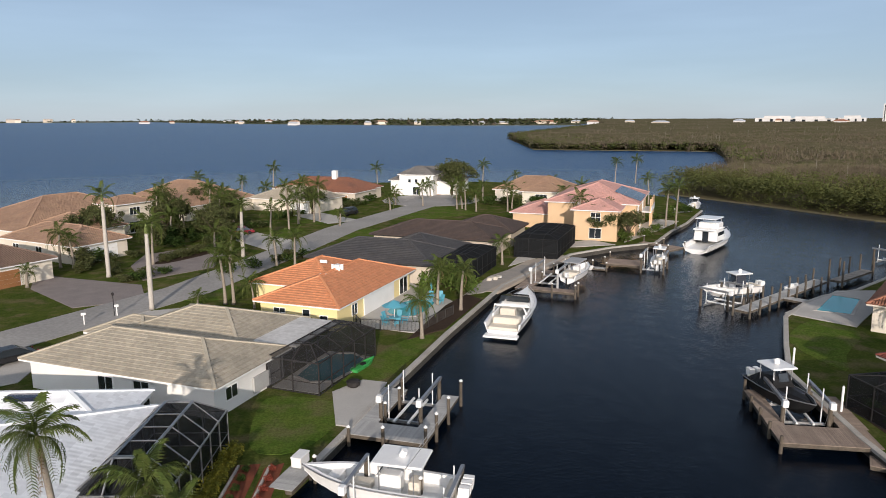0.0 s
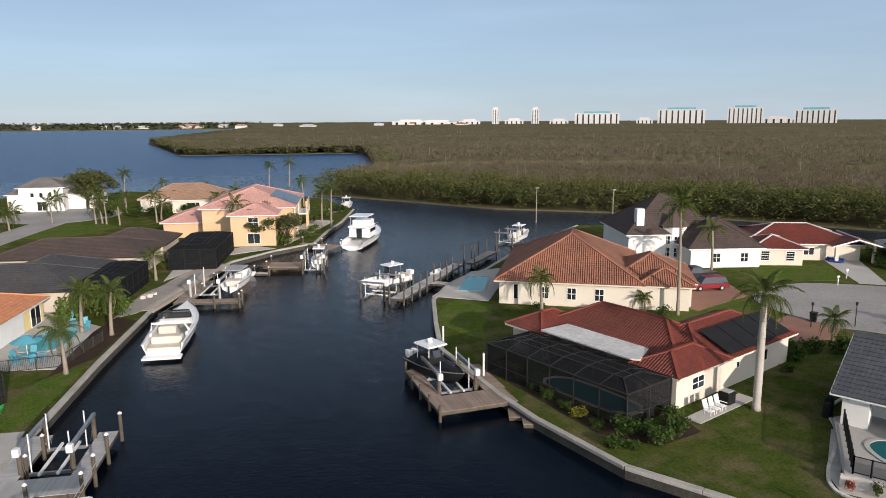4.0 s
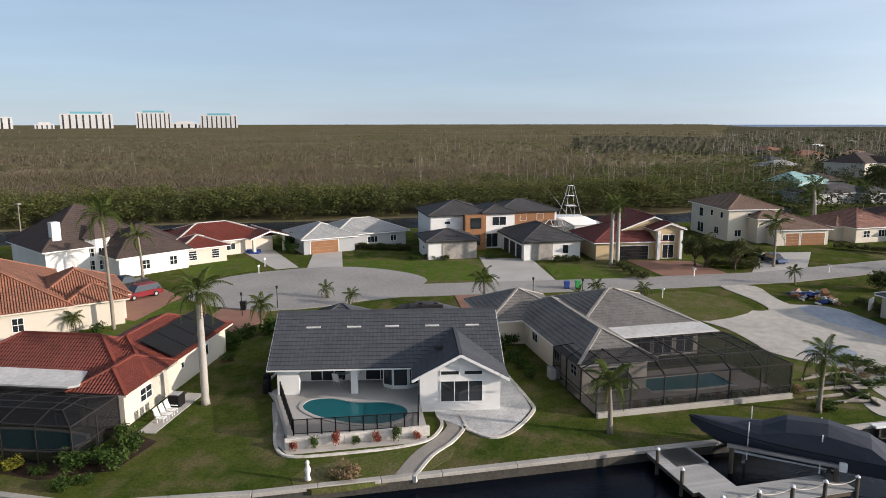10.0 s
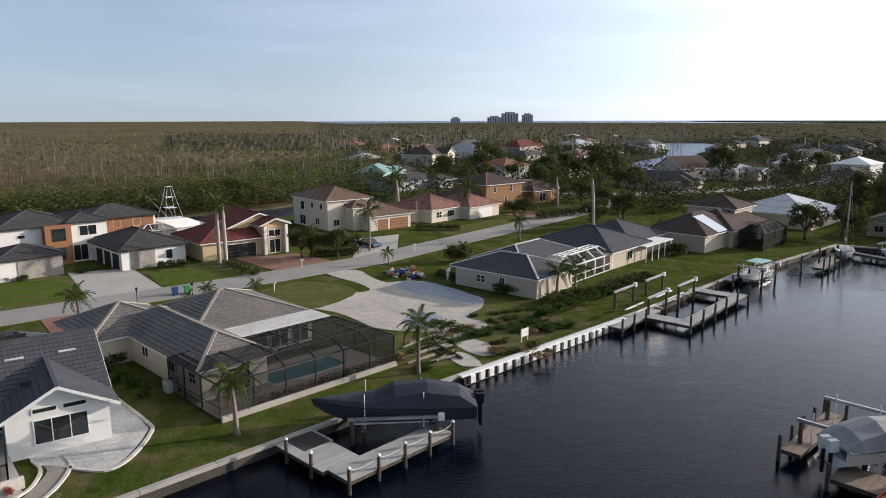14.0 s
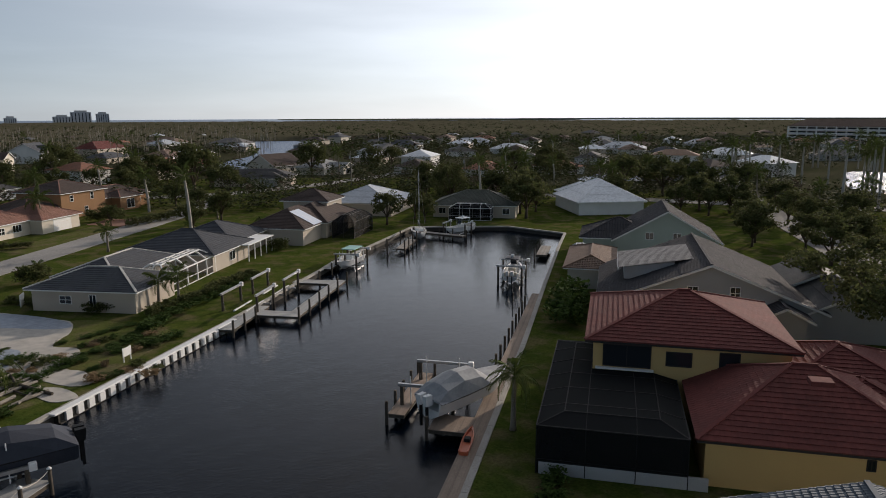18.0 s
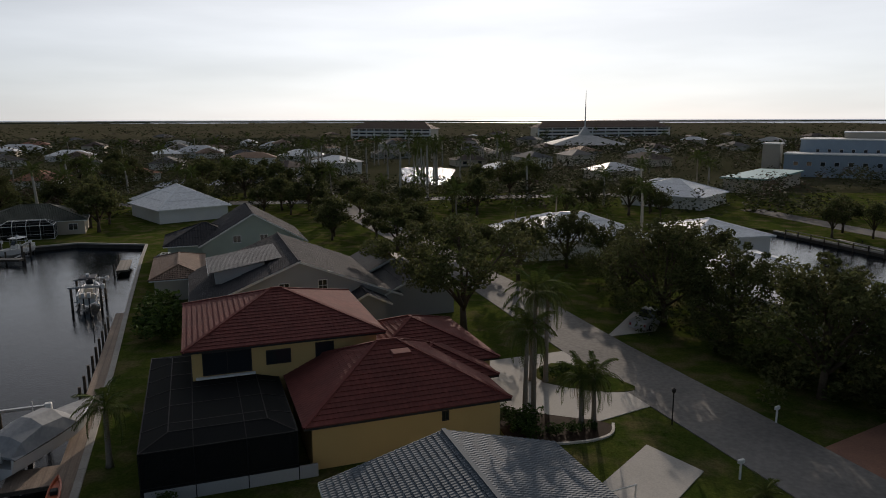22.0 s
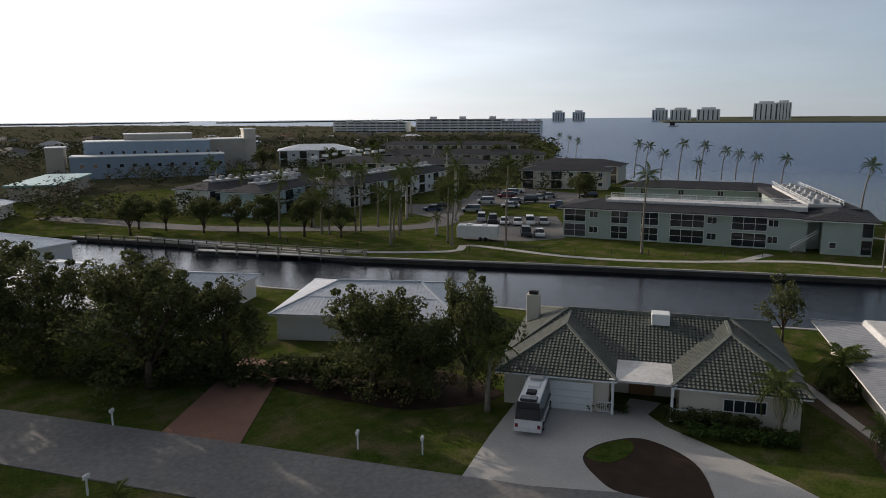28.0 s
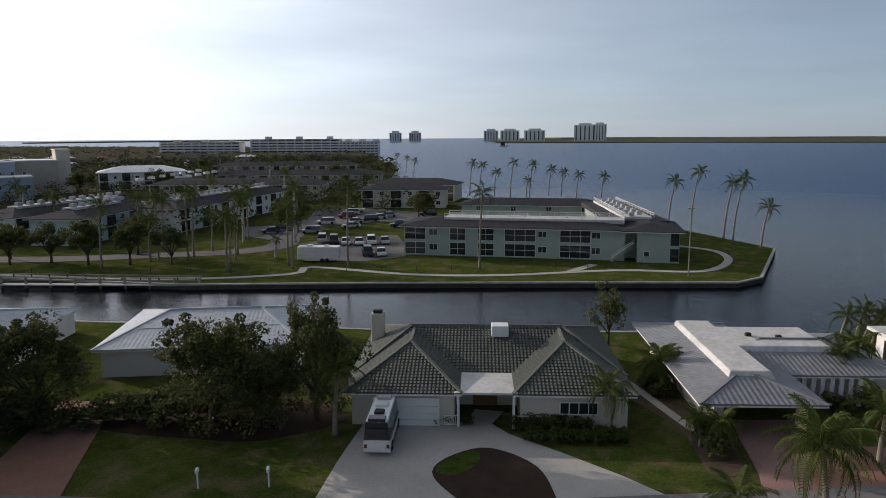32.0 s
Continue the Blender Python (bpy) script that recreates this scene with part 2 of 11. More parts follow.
def grass_material(name, green, dry, worn):
    """Lawn: green and dry tones in broad drifts, worn patches a few steps wide, and fine tufts."""
    m = material(name, green, dry, 0.16, 1.1, 0.95, 0.0, 0, 0.0)
    n, l = m.node_tree.nodes, m.node_tree.links
    b = n["Principled BSDF"]
    co = n.new("ShaderNodeTexCoord")
    old = b.inputs["Base Color"].links[0].from_socket
    spots = n.new("ShaderNodeTexNoise")
    spots.inputs["Scale"].default_value, spots.inputs["Detail"].default_value = 0.38, 7
    l.new(co.outputs["Object"], spots.inputs["Vector"])
    lim = n.new("ShaderNodeMapRange")
    lim.inputs["From Min"].default_value, lim.inputs["From Max"].default_value = 0.48, 0.66
    lim.inputs["To Max"].default_value = 0.8
    l.new(spots.outputs["Fac"], lim.inputs["Value"])
    mix = n.new("ShaderNodeMixRGB")
    mix.inputs["Color2"].default_value = (*worn, 1)
    l.new(lim.outputs["Result"], mix.inputs["Fac"])
    l.new(old, mix.inputs["Color1"])
    tuft = n.new("ShaderNodeTexNoise")
    tuft.inputs["Scale"].default_value, tuft.inputs["Detail"].default_value = 4.5, 8
    tuft.inputs["Roughness"].default_value = 0.75
    l.new(co.outputs["Object"], tuft.inputs["Vector"])
    val = n.new("ShaderNodeMapRange")
    val.inputs["From Min"].default_value, val.inputs["From Max"].default_value = 0.3, 0.7
    val.inputs["To Min"].default_value, val.inputs["To Max"].default_value = 0.55, 1.45
    l.new(tuft.outputs["Fac"], val.inputs["Value"])
    hsv = n.new("ShaderNodeHueSaturation")
    l.new(val.outputs["Result"], hsv.inputs["Value"])
    l.new(mix.outputs["Color"], hsv.inputs["Color"])
    l.new(hsv.outputs["Color"], b.inputs["Base Color"])
    bp = n.new("ShaderNodeBump")
    bp.inputs["Strength"].default_value, bp.inputs["Distance"].default_value = 0.6, 0.08
    l.new(tuft.outputs["Fac"], bp.inputs["Height"])
    l.new(bp.outputs["Normal"], b.inputs["Normal"])
    return m


GRASS = grass_material("grass", (0.036, 0.062, 0.012), (0.088, 0.102, 0.024), (0.135, 0.112, 0.058))
DRY_GRASS = grass_material("dry_grass", (0.12, 0.115, 0.045), (0.085, 0.11, 0.028), (0.16, 0.13, 0.08))
SWAMP = material("swamp_floor", (0.09, 0.085, 0.045), (0.13, 0.11, 0.07), 0.02, 0.5, 0.95, 0.3, 0, 0.0)
WOODED = material("wooded_shore", (0.085, 0.10, 0.062), (0.13, 0.125, 0.09), 0.01, 0.12, 0.95, 0.3, 0, 0.0)
FAR_WALL = material("pale_concrete_facade", (0.56, 0.55, 0.53), (0.48, 0.47, 0.46), 0.1, 1.0, 0.85, 0.1, 0, 0.2)
SUBURB = material("suburb_soil", (0.05, 0.055, 0.028), (0.08, 0.075, 0.05), 0.03, 0.6, 0.95, 0.3, 0, 0.0)
ROAD = material("road_asphalt", (0.235, 0.226, 0.214), (0.14, 0.136, 0.13), 0.13, 2.6, 0.9, 0.3, 0, 0.3)
DRIVE = material("pale_concrete", (0.49, 0.47, 0.435), (0.38, 0.365, 0.34), 0.25, 9.0, 0.85, 0.2, 0, 0.3)
BRICKS = material("brick_paver", (0.30, 0.16, 0.11), (0.22, 0.12, 0.09), 0.6, 8.0, 0.85, 0.5, 0, 0.3, 0.2)
SAND = material("bare_sand", (0.55, 0.515, 0.46), (0.38, 0.36, 0.33), 0.22, 1.1, 0.95, 0.5, 0, 0.1)
WET_SAND = material("damp_grey_sand", (0.34, 0.39, 0.46), (0.24, 0.27, 0.31), 0.35, 1.9, 0.7, 0.4, 0, 0.3)
WHITE_GRAVEL = material("white_gravel", (0.70, 0.69, 0.66), (0.36, 0.36, 0.36), 0.5, 7.0, 0.9, 0.6, 0, 0.2)
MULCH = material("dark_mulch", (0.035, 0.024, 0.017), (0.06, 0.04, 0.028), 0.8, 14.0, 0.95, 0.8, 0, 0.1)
RED_MULCH = material("red_mulch", (0.22, 0.07, 0.04), (0.14, 0.05, 0.03), 0.8, 14.0, 0.95, 0.8, 0, 0.1)
# wet stained seawall concrete, darkened further for the shade on the wall face
WET_SHADED_CONCRETE = material("stained_shaded_concrete", (0.085, 0.078, 0.065), (0.04, 0.037, 0.032), 0.6, 5.0, 0.8, 0.4, 0, 0.3)
CONCRETE = material("seawall_concrete", (0.46, 0.44, 0.40), (0.30, 0.28, 0.25), 0.5, 9.0, 0.85, 0.4, 0, 0.3)
ROCK = material("pale_rock", (0.45, 0.43, 0.40), (0.30, 0.29, 0.27), 1.5, 9.0, 0.9, 0.8, 0, 0.2, 0.25)
WATER = water_material("canal_water", (0.0015, 0.004, 0.009), 7.0, 0.8, 0.28, 0.08, 0.21, 1.3)
POOL = water_material("pool_water", (0.05, 0.34, 0.38), 2.5, 0.5, 0.15)
POOL_DARK = water_material("deep_pool_water", (0.02, 0.13, 0.15), 2.5, 0.5, 0.15)
DECK = material("weathered_decking", (0.34, 0.31, 0.27), (0.24, 0.22, 0.20), 0.6, 11.0, 0.85, 0.4, 0, 0.3, 0.18)
TAN_DECK = material("tan_decking", (0.31, 0.245, 0.195), (0.22, 0.17, 0.135), 0.6, 11.0, 0.8, 0.3, 0, 0.3, 0.15)
GREY_DECK = material("grey_decking", (0.42, 0.42, 0.41), (0.33, 0.33, 0.32), 0.6, 11.0, 0.8, 0.3, 0, 0.3, 0.12)
PILE = material("piling_wood", (0.13, 0.11, 0.085), (0.06, 0.05, 0.04), 1.5, 10.0, 0.9, 0.6, 0, 0.2)
WHITE_CAP = material("white_plastic", (0.8, 0.8, 0.79), (0.72, 0.72, 0.7), 1.0, 8.0, 0.5, 0.05)
WHITE = material("white_stucco", (0.80, 0.79, 0.76), (0.70, 0.69, 0.66), 0.4, 20.0, 0.85, 0.2, 0, 0.2)
CREAM = material("cream_stucco", (0.68, 0.62, 0.52), (0.60, 0.545, 0.455), 0.4, 20.0, 0.85, 0.2, 0, 0.2)
PALE_YELLOW = material("pale_yellow_stucco", (0.82, 0.70, 0.36), (0.74, 0.62, 0.31), 0.4, 20.0, 0.85, 0.2, 0, 0.2)
PEACH = material("peach_stucco", (0.62, 0.44, 0.27), (0.55, 0.385, 0.235), 0.4, 20.0, 0.85, 0.2, 0, 0.2)
OCHRE = material("ochre_stucco", (0.62, 0.44, 0.19), (0.54, 0.38, 0.16), 0.4, 20.0, 0.85, 0.2, 0, 0.2)
BEIGE = material("beige_stucco", (0.55, 0.49, 0.40), (0.47, 0.41, 0.34), 0.4, 20.0, 0.85, 0.2, 0, 0.2)
GREY_WALL = material("grey_siding", (0.42, 0.43, 0.43), (0.36, 0.37, 0.37), 0.4, 12.0, 0.8, 0.15, 0, 0.2)
GREEN_WALL = material("sea_green_stucco", (0.40, 0.46, 0.40), (0.34, 0.39, 0.34), 0.4, 12.0, 0.8, 0.15, 0, 0.2)
TEAL_WALL = material("teal_stucco", (0.35, 0.58, 0.56), (0.30, 0.50, 0.48), 0.4, 12.0, 0.8, 0.15, 0, 0.2)
WOOD_CLAD = material("wood_cladding", (0.32, 0.15, 0.06), (0.22, 0.10, 0.04), 0.8, 10.0, 0.6, 0.3)
STONE_CLAD = material("stone_cladding", (0.40, 0.37, 0.33), (0.26, 0.24, 0.22), 1.2, 5.0, 0.85, 0.8, 0, 0.2)
TRIM = material("white_trim", (0.82, 0.82, 0.80), (0.74, 0.74, 0.72), 0.8, 10.0, 0.5, 0.05)
BRONZE = material("bronze_frame", (0.022, 0.02, 0.019), (0.035, 0.032, 0.03), 1.0, 8.0, 0.6, 0.05, 0.0, 0.25)
PANE = glass_material("window_glass", (0.02, 0.025, 0.03))
SCREEN = screen_material("dark_screen", (0.016, 0.017, 0.019), 0.7)
SCREEN_BLACK = screen_material("black_screen", (0.012, 0.013, 0.014), 0.95)
SCREEN_THIN = screen_material("thin_screen", (0.03, 0.03, 0.032), 0.52)
R_BEIGE = tile_material("beige_flat_tile", (0.42, 0.37, 0.29), (0.31, 0.28, 0.22), 0.33, 0.85, 0.1)
R_ORANGE = tile_material("orange_coated_tile", (0.60, 0.26, 0.125), (0.52, 0.22, 0.105), 0.30, 0.7, 0.1)
R_CHARCOAL = tile_material("charcoal_tile", (0.045, 0.045, 0.05), (0.075, 0.072, 0.07), 0.33, 0.8, 0.1)
R_BROWN = tile_material("brown_tile", (0.15, 0.10, 0.075), (0.21, 0.14, 0.10), 0.30, 0.8, 0.5)
R_DKBROWN = tile_material("dark_brown_shingle", (0.085, 0.06, 0.05), (0.06, 0.045, 0.04), 0.33, 0.9, 0.1)
R_TERRA = tile_material("terracotta_barrel_tile", (0.36, 0.15, 0.085), (0.22, 0.105, 0.07), 0.26, 0.8, 1.0)
R_RED = tile_material("red_barrel_tile", (0.22, 0.05, 0.032), (0.14, 0.036, 0.024), 0.26, 0.6, 1.0)
R_MAROON = tile_material("maroon_flat_tile", (0.165, 0.043, 0.036), (0.12, 0.036, 0.031), 0.33, 0.95, 0.1)
R_SLATE = tile_material("slate_grey_tile", (0.052, 0.058, 0.07), (0.078, 0.083, 0.092), 0.33, 0.85, 0.1)
R_GREY = tile_material("pale_grey_tile", (0.30, 0.31, 0.31), (0.38, 0.38, 0.37), 0.33, 0.8, 0.1)
R_MIX = tile_material("mixed_grey_tile", (0.11, 0.108, 0.105), (0.20, 0.185, 0.17), 0.33, 0.8, 0.1)
R_PINK = tile_material("pink_tile", (0.58, 0.33, 0.28), (0.50, 0.29, 0.25), 0.30, 0.8, 0.4)
R_TAN = tile_material("tan_barrel_tile", (0.40, 0.26, 0.17), (0.30, 0.19, 0.13), 0.26, 0.8, 0.8)
R_GREEN = tile_material("grey_green_tile", (0.062, 0.073, 0.059), (0.098, 0.105, 0.087), 0.30, 0.75, 0.55)
R_WHITE = tile_material("white_metal_roof", (0.80, 0.82, 0.84), (0.72, 0.74, 0.76), 0.42, 0.5, 0.05, 0.4, 0.0)
R_SILVER = tile_material("silver_metal_roof", (0.50, 0.53, 0.57), (0.42, 0.45, 0.48), 0.42, 0.5, 0.1, 0.4, 0.1)
R_BLUEGREY = tile_material("blue_grey_metal_tile", (0.085, 0.107, 0.13), (0.115, 0.138, 0.16), 0.24, 0.8, 0.45, 0.35, 0.0)
R_TEAL = tile_material("pale_teal_metal_roof", (0.25, 0.42, 0.40), (0.2, 0.36, 0.34), 0.42, 0.4, 0.5)
CAP_PALE = material("pale_ridge_tile", (0.62, 0.60, 0.55), (0.5, 0.48, 0.45), 1.0, 9.0, 0.8, 0.2)
FLAT_WHITE = material("white_roof_membrane", (0.68, 0.67, 0.65), (0.46, 0.45, 0.43), 0.5, 2.5, 0.8, 0.1)
SOLAR = material("solar_panel", (0.010, 0.013, 0.03), (0.02, 0.025, 0.05), 1.0, 5.0, 0.2, 0.0, 0.2, 0.8)
GELCOAT = material("white_gelcoat", (0.82, 0.82, 0.80), (0.76, 0.76, 0.75), 0.8, 4.0, 0.22, 0.0)
NAVY = material("navy_canvas", (0.022, 0.028, 0.042), (0.035, 0.042, 0.06), 0.8, 6.0, 0.75, 0.3)
GREY_CANVAS = material("grey_canvas", (0.35, 0.36, 0.37), (0.26, 0.27, 0.28), 0.8, 4.0, 0.8, 0.4)
BLACK = material("black_rubber", (0.008, 0.008, 0.009), (0.014, 0.014, 0.014), 1.0, 8.0, 0.6, 0.1, 0, 0.25)
STEEL = material("galvanised_steel", (0.5, 0.5, 0.5), (0.4, 0.4, 0.41), 1.0, 8.0, 0.4, 0.05, 0.8)
CUSHION = material("cream_vinyl", (0.66, 0.60, 0.50), (0.56, 0.51, 0.43), 1.0, 6.0, 0.6, 0.1)
BARK = material("palm_bark", (0.30, 0.26, 0.21), (0.20, 0.17, 0.135), 1.2, 9.0, 0.9, 0.7, 0, 0.2)
PALE_BARK = material("royal_palm_bark", (0.46, 0.43, 0.38), (0.36, 0.33, 0.29), 0.8, 6.0, 0.85, 0.3, 0, 0.2)
SHAFT = material("green_crownshaft", (0.16, 0.24, 0.06), (0.22, 0.22, 0.08), 1.0, 6.0, 0.6, 0.1)
TREE_BARK = material("tree_bark", (0.12, 0.095, 0.07), (0.08, 0.06, 0.045), 1.2, 9.0, 0.95, 0.8, 0, 0.1)
DEAD_WOOD = material("dead_wood", (0.30, 0.27, 0.23), (0.22, 0.20, 0.17), 0.5, 4.0, 0.9, 0.2, 0, 0.2)
FROND = leaf_material("palm_frond", (0.06, 0.095, 0.024), (0.095, 0.105, 0.03), 0.3)
DRY_FROND = leaf_material("dry_frond", (0.28, 0.20, 0.11), (0.20, 0.14, 0.08), 0.25)
LEAF = leaf_material("broad_leaf", (0.075, 0.098, 0.034), (0.12, 0.118, 0.052), 0.4, 0.3, 0.34)
HEDGE = leaf_material("hedge_leaf", (0.04, 0.075, 0.018), (0.065, 0.095, 0.024), 0.4, 0.5)
LUSH_LEAF = leaf_material("fresh_green_leaf", (0.075, 0.125, 0.025), (0.11, 0.14, 0.035), 0.4, 0.5)
CROTON = leaf_material("yellow_croton_leaf", (0.28, 0.24, 0.03), (0.10, 0.13, 0.03), 0.4, 0.8)
RED_LEAF = leaf_material("red_leaf", (0.22, 0.05, 0.04), (0.30, 0.09, 0.05), 0.4, 0.8)
MANGROVE = leaf_material("mangrove_leaf", (0.10, 0.124, 0.038), (0.128, 0.132, 0.05), 0.1, 0.03)
MANGROVE_DRY = leaf_material("bare_mangrove_twig", (0.188, 0.148, 0.108), (0.148, 0.13, 0.08), 0.12, 0.03, 0.45)
MANGROVE_EDGE = leaf_material("fresh_mangrove_leaf", (0.10, 0.122, 0.034), (0.14, 0.135, 0.052), 0.3, 0.05)
OLD_WHITE = material("weathered_white_wall", (0.74, 0.71, 0.66), (0.45, 0.41, 0.36), 0.9, 3.0, 0.9, 0.4, 0, 0.2)
YELLOW_WALL = material("dull_yellow_stucco", (0.60, 0.46, 0.27), (0.52, 0.39, 0.23), 0.4, 20.0, 0.85, 0.2, 0, 0.2)
PINK_PAVER = material("pink_paver", (0.36, 0.22, 0.19), (0.25, 0.155, 0.135), 0.5, 6.0, 0.85, 0.4, 0, 0.2)
SOIL = material("bare_garden_soil", (0.13, 0.095, 0.065), (0.075, 0.06, 0.04), 0.7, 5.0, 0.95, 0.6, 0, 0.1)
WOOD_LEAF = leaf_material("far_tree_leaf", (0.042, 0.055, 0.021), (0.062, 0.066, 0.03), 0.2, 0.1)
WOOD_DRY = leaf_material("far_bare_twig", (0.11, 0.088, 0.065), (0.085, 0.07, 0.05), 0.15, 0.1)
CANOPY = material("mangrove_canopy", (0.17, 0.138, 0.094), (0.10, 0.10, 0.045), 0.008, 0.16, 0.95, 0.9, 0, 0.0, 0.0, 2.0)
FOREST = material("forest_canopy", (0.08, 0.082, 0.05), (0.115, 0.10, 0.07), 0.008, 0.16, 0.95, 0.9, 0, 0.0, 0.0, 2.0)
PALE_ROAD = material("sun_bleached_asphalt", (0.36, 0.345, 0.325), (0.25, 0.24, 0.225), 0.13, 2.6, 0.9, 0.3, 0, 0.3)
LUSH = grass_material("watered_lawn", (0.06, 0.105, 0.017), (0.10, 0.13, 0.028), (0.12, 0.115, 0.05))
R_RIB = tile_material("ribbed_zinc_roof", (0.20, 0.20, 0.205), (0.15, 0.15, 0.155), 0.5, 0.7, 1.0, 0.2, 0.1)
CAP_TAN = material("tan_ridge_tile", (0.36, 0.33, 0.29), (0.28, 0.26, 0.23), 1.0, 9.0, 0.8, 0.2)
R_ROSE = tile_material("rose_tan_barrel_tile", (0.30, 0.155, 0.115), (0.23, 0.125, 0.095), 0.26, 0.8, 0.8)
UMBER = material("ochre_brown_stucco", (0.33, 0.19, 0.10), (0.27, 0.155, 0.08), 0.4, 20.0, 0.85, 0.2, 0, 0.2)
CAP_GREEN = material("grey_green_ridge_tile", (0.17, 0.18, 0.15), (0.12, 0.13, 0.11), 1.0, 9.0, 0.8, 0.2)
R_METAL = tile_material("grey_ribbed_metal_roof", (0.21, 0.22, 0.235), (0.27, 0.275, 0.285), 0.42, 0.5, 0.2, 0.4, 0.1)
R_OLIVE = tile_material("dark_grey_metal_roof", (0.07, 0.068, 0.072), (0.052, 0.052, 0.056), 0.42, 0.85, 0.6, 0.06, 0.0)
DARK_ASPHALT = material("dark_asphalt", (0.11, 0.108, 0.105), (0.15, 0.145, 0.14), 0.2, 6.0, 0.9, 0.3, 0, 0.2)

# ---------------------------------------------------------------- building helpers
rng = random.Random(7)


def mesh_of(name, verts, faces, mats=(), uvs=None, smooth=False, idx=None):
    me = bpy.data.meshes.new(name)
    me.from_pydata(verts, [], faces)
    for m in mats:
        me.materials.append(m)
    if idx is not None:
        me.polygons.foreach_set("material_index", idx)
    if uvs is not None:
        layer = me.uv_layers.new(name="UVMap")
        layer.data.foreach_set("uv", [c for uv in uvs for c in uv])
    if smooth:
        me.polygons.foreach_set("use_smooth", [True] * len(me.polygons))
    me.update()
    return me


def put(name, me, parent=None, label="", m=None):
    ob = new(name, me)
    if m is not None:
        ob.matrix_basis = m
    if parent is not None:
        ob.parent = parent
    if label:
        ob["label"] = label
    return ob


def thing(name, x, y, z=0.0, a=0.0, label="", category="", group="", kind=""):
    ob = new(name)
    ob.empty_display_size = 0.3
    ob.matrix_basis = pose(x, y, z, 0, 0, a)
    return tagged(ob, label, category, group, kind)


class Geo:
    """Collects boxes, tubes and polygons into one mesh."""

    def __init__(self):
        self.v, self.f = [], []

    def poly(self, pts):
        k = len(self.v)
        self.v += [tuple(p) for p in pts]
        self.f.append(tuple(range(k, k + len(pts))))

    def box(self, x0, y0, z0, x1, y1, z1, m=None, bev=0.0):
        k = len(self.v)
        if bev:
            b = bev
            pts = [(x0 + b, y0, z0), (x1 - b, y0, z0), (x1, y0 + b, z0), (x1, y1 - b, z0), (x1 - b, y1, z0), (x0 + b, y1, z0), (x0, y1 - b, z0), (x0, y0 + b, z0)]
            ring = len(pts)
            allp = pts + [(px, py, z1 - b) for px, py, _ in pts]
            cx, cy = (x0 + x1) / 2, (y0 + y1) / 2
            allp += [(px + (b if px < cx else -b), py + (b if py < cy else -b), z1) for px, py, _ in pts]
            fs = [tuple(reversed(range(ring)))]
            for lev in range(2):
                fs += [(lev * ring + i, lev * ring + (i + 1) % ring, (lev + 1) * ring + (i + 1) % ring, (lev + 1) * ring + i) for i in range(ring)]
            fs.append(tuple(range(2 * ring, 3 * ring)))
        else:
            allp = [(x0, y0, z0), (x1, y0, z0), (x1, y1, z0), (x0, y1, z0), (x0, y0, z1), (x1, y0, z1), (x1, y1, z1), (x0, y1, z1)]
            fs = [(3, 2, 1, 0), (4, 5, 6, 7), (0, 1, 5, 4), (1, 2, 6, 5), (2, 3, 7, 6), (3, 0, 4, 7)]
        if m is not None:
            allp = [tuple(m @ Vector(p)) for p in allp]
        self.v += allp
        self.f += [tuple(i + k for i in f) for f in fs]
        return self

    def beam(self, a, b, w, h=None):
        """A square bar from a to b."""
        a, b = Vector(a), Vector(b)
        h = h or w
        d = (b - a)
        n = d.length
        if n < 1e-6:
            return self
        q = d.to_track_quat("Z", "Y" if abs(d.normalized().y) < 0.99 else "X").to_matrix().to_4x4()
        return self.box(-w / 2, -h / 2, 0, w / 2, h / 2, n, Matrix.Translation(a) @ q)

    def tube(self, pts, radii, sides=8, cap=True):
        k = len(self.v)
        pts = [Vector(p) for p in pts]
        for i, p in enumerate(pts):
            d = (pts[min(i + 1, len(pts) - 1)] - pts[max(i - 1, 0)]).normalized()
            u = d.orthogonal().normalized() if abs(d.z) < 0.9 else Vector((1, 0, 0))
            u = (u - d * u.dot(d)).normalized()
            w = d.cross(u)
            for s in range(sides):
                an = 2 * math.pi * s / sides
                self.v.append(tuple(p + (u * math.cos(an) + w * math.sin(an)) * radii[i]))
        for i in range(len(pts) - 1):
            for s in range(sides):
                a, b = k + i * sides + s, k + i * sides + (s + 1) % sides
                self.f.append((a, b, b + sides, a + sides))
        if cap:
            self.f.append(tuple(k + s for s in reversed(range(sides))))
            self.f.append(tuple(k + (len(pts) - 1) * sides + s for s in range(sides)))
        return self

    def loft(self, rings, close=True, caps=True):
        k, n = len(self.v), len(rings[0])
        for r in rings:
            self.v += [tuple(p) for p in r]
        for i in range(len(rings) - 1):
            for s in range(n if close else n - 1):
                a, b = k + i * n + s, k + i * n + (s + 1) % n
                self.f.append((a, b, b + n, a + n))
        if caps:
            self.f.append(tuple(k + s for s in reversed(range(n))))
            self.f.append(tuple(k + (len(rings) - 1) * n + s for s in range(n)))
        return self

    def slab(self, pts, z0, z1):
        """A polygon of (x, y) drawn up from z0 to z1."""
        n, k = len(pts), len(self.v)
        area = sum(pts[i][0] * pts[(i + 1) % n][1] - pts[(i + 1) % n][0] * pts[i][1] for i in range(n))
        if area < 0:
            pts = pts[::-1]
        self.v += [(x, y, z0) for x, y in pts] + [(x, y, z1) for x, y in pts]
        self.f += [tuple(k + i for i in reversed(range(n))), tuple(k + n + i for i in range(n))]
        self.f += [(k + i, k + (i + 1) % n, k + n + (i + 1) % n, k + n + i) for i in range(n)]
        return self

    def mesh(self, name, mat, smooth=False):
        return mesh_of(name, self.v, self.f, (mat,), None, smooth)

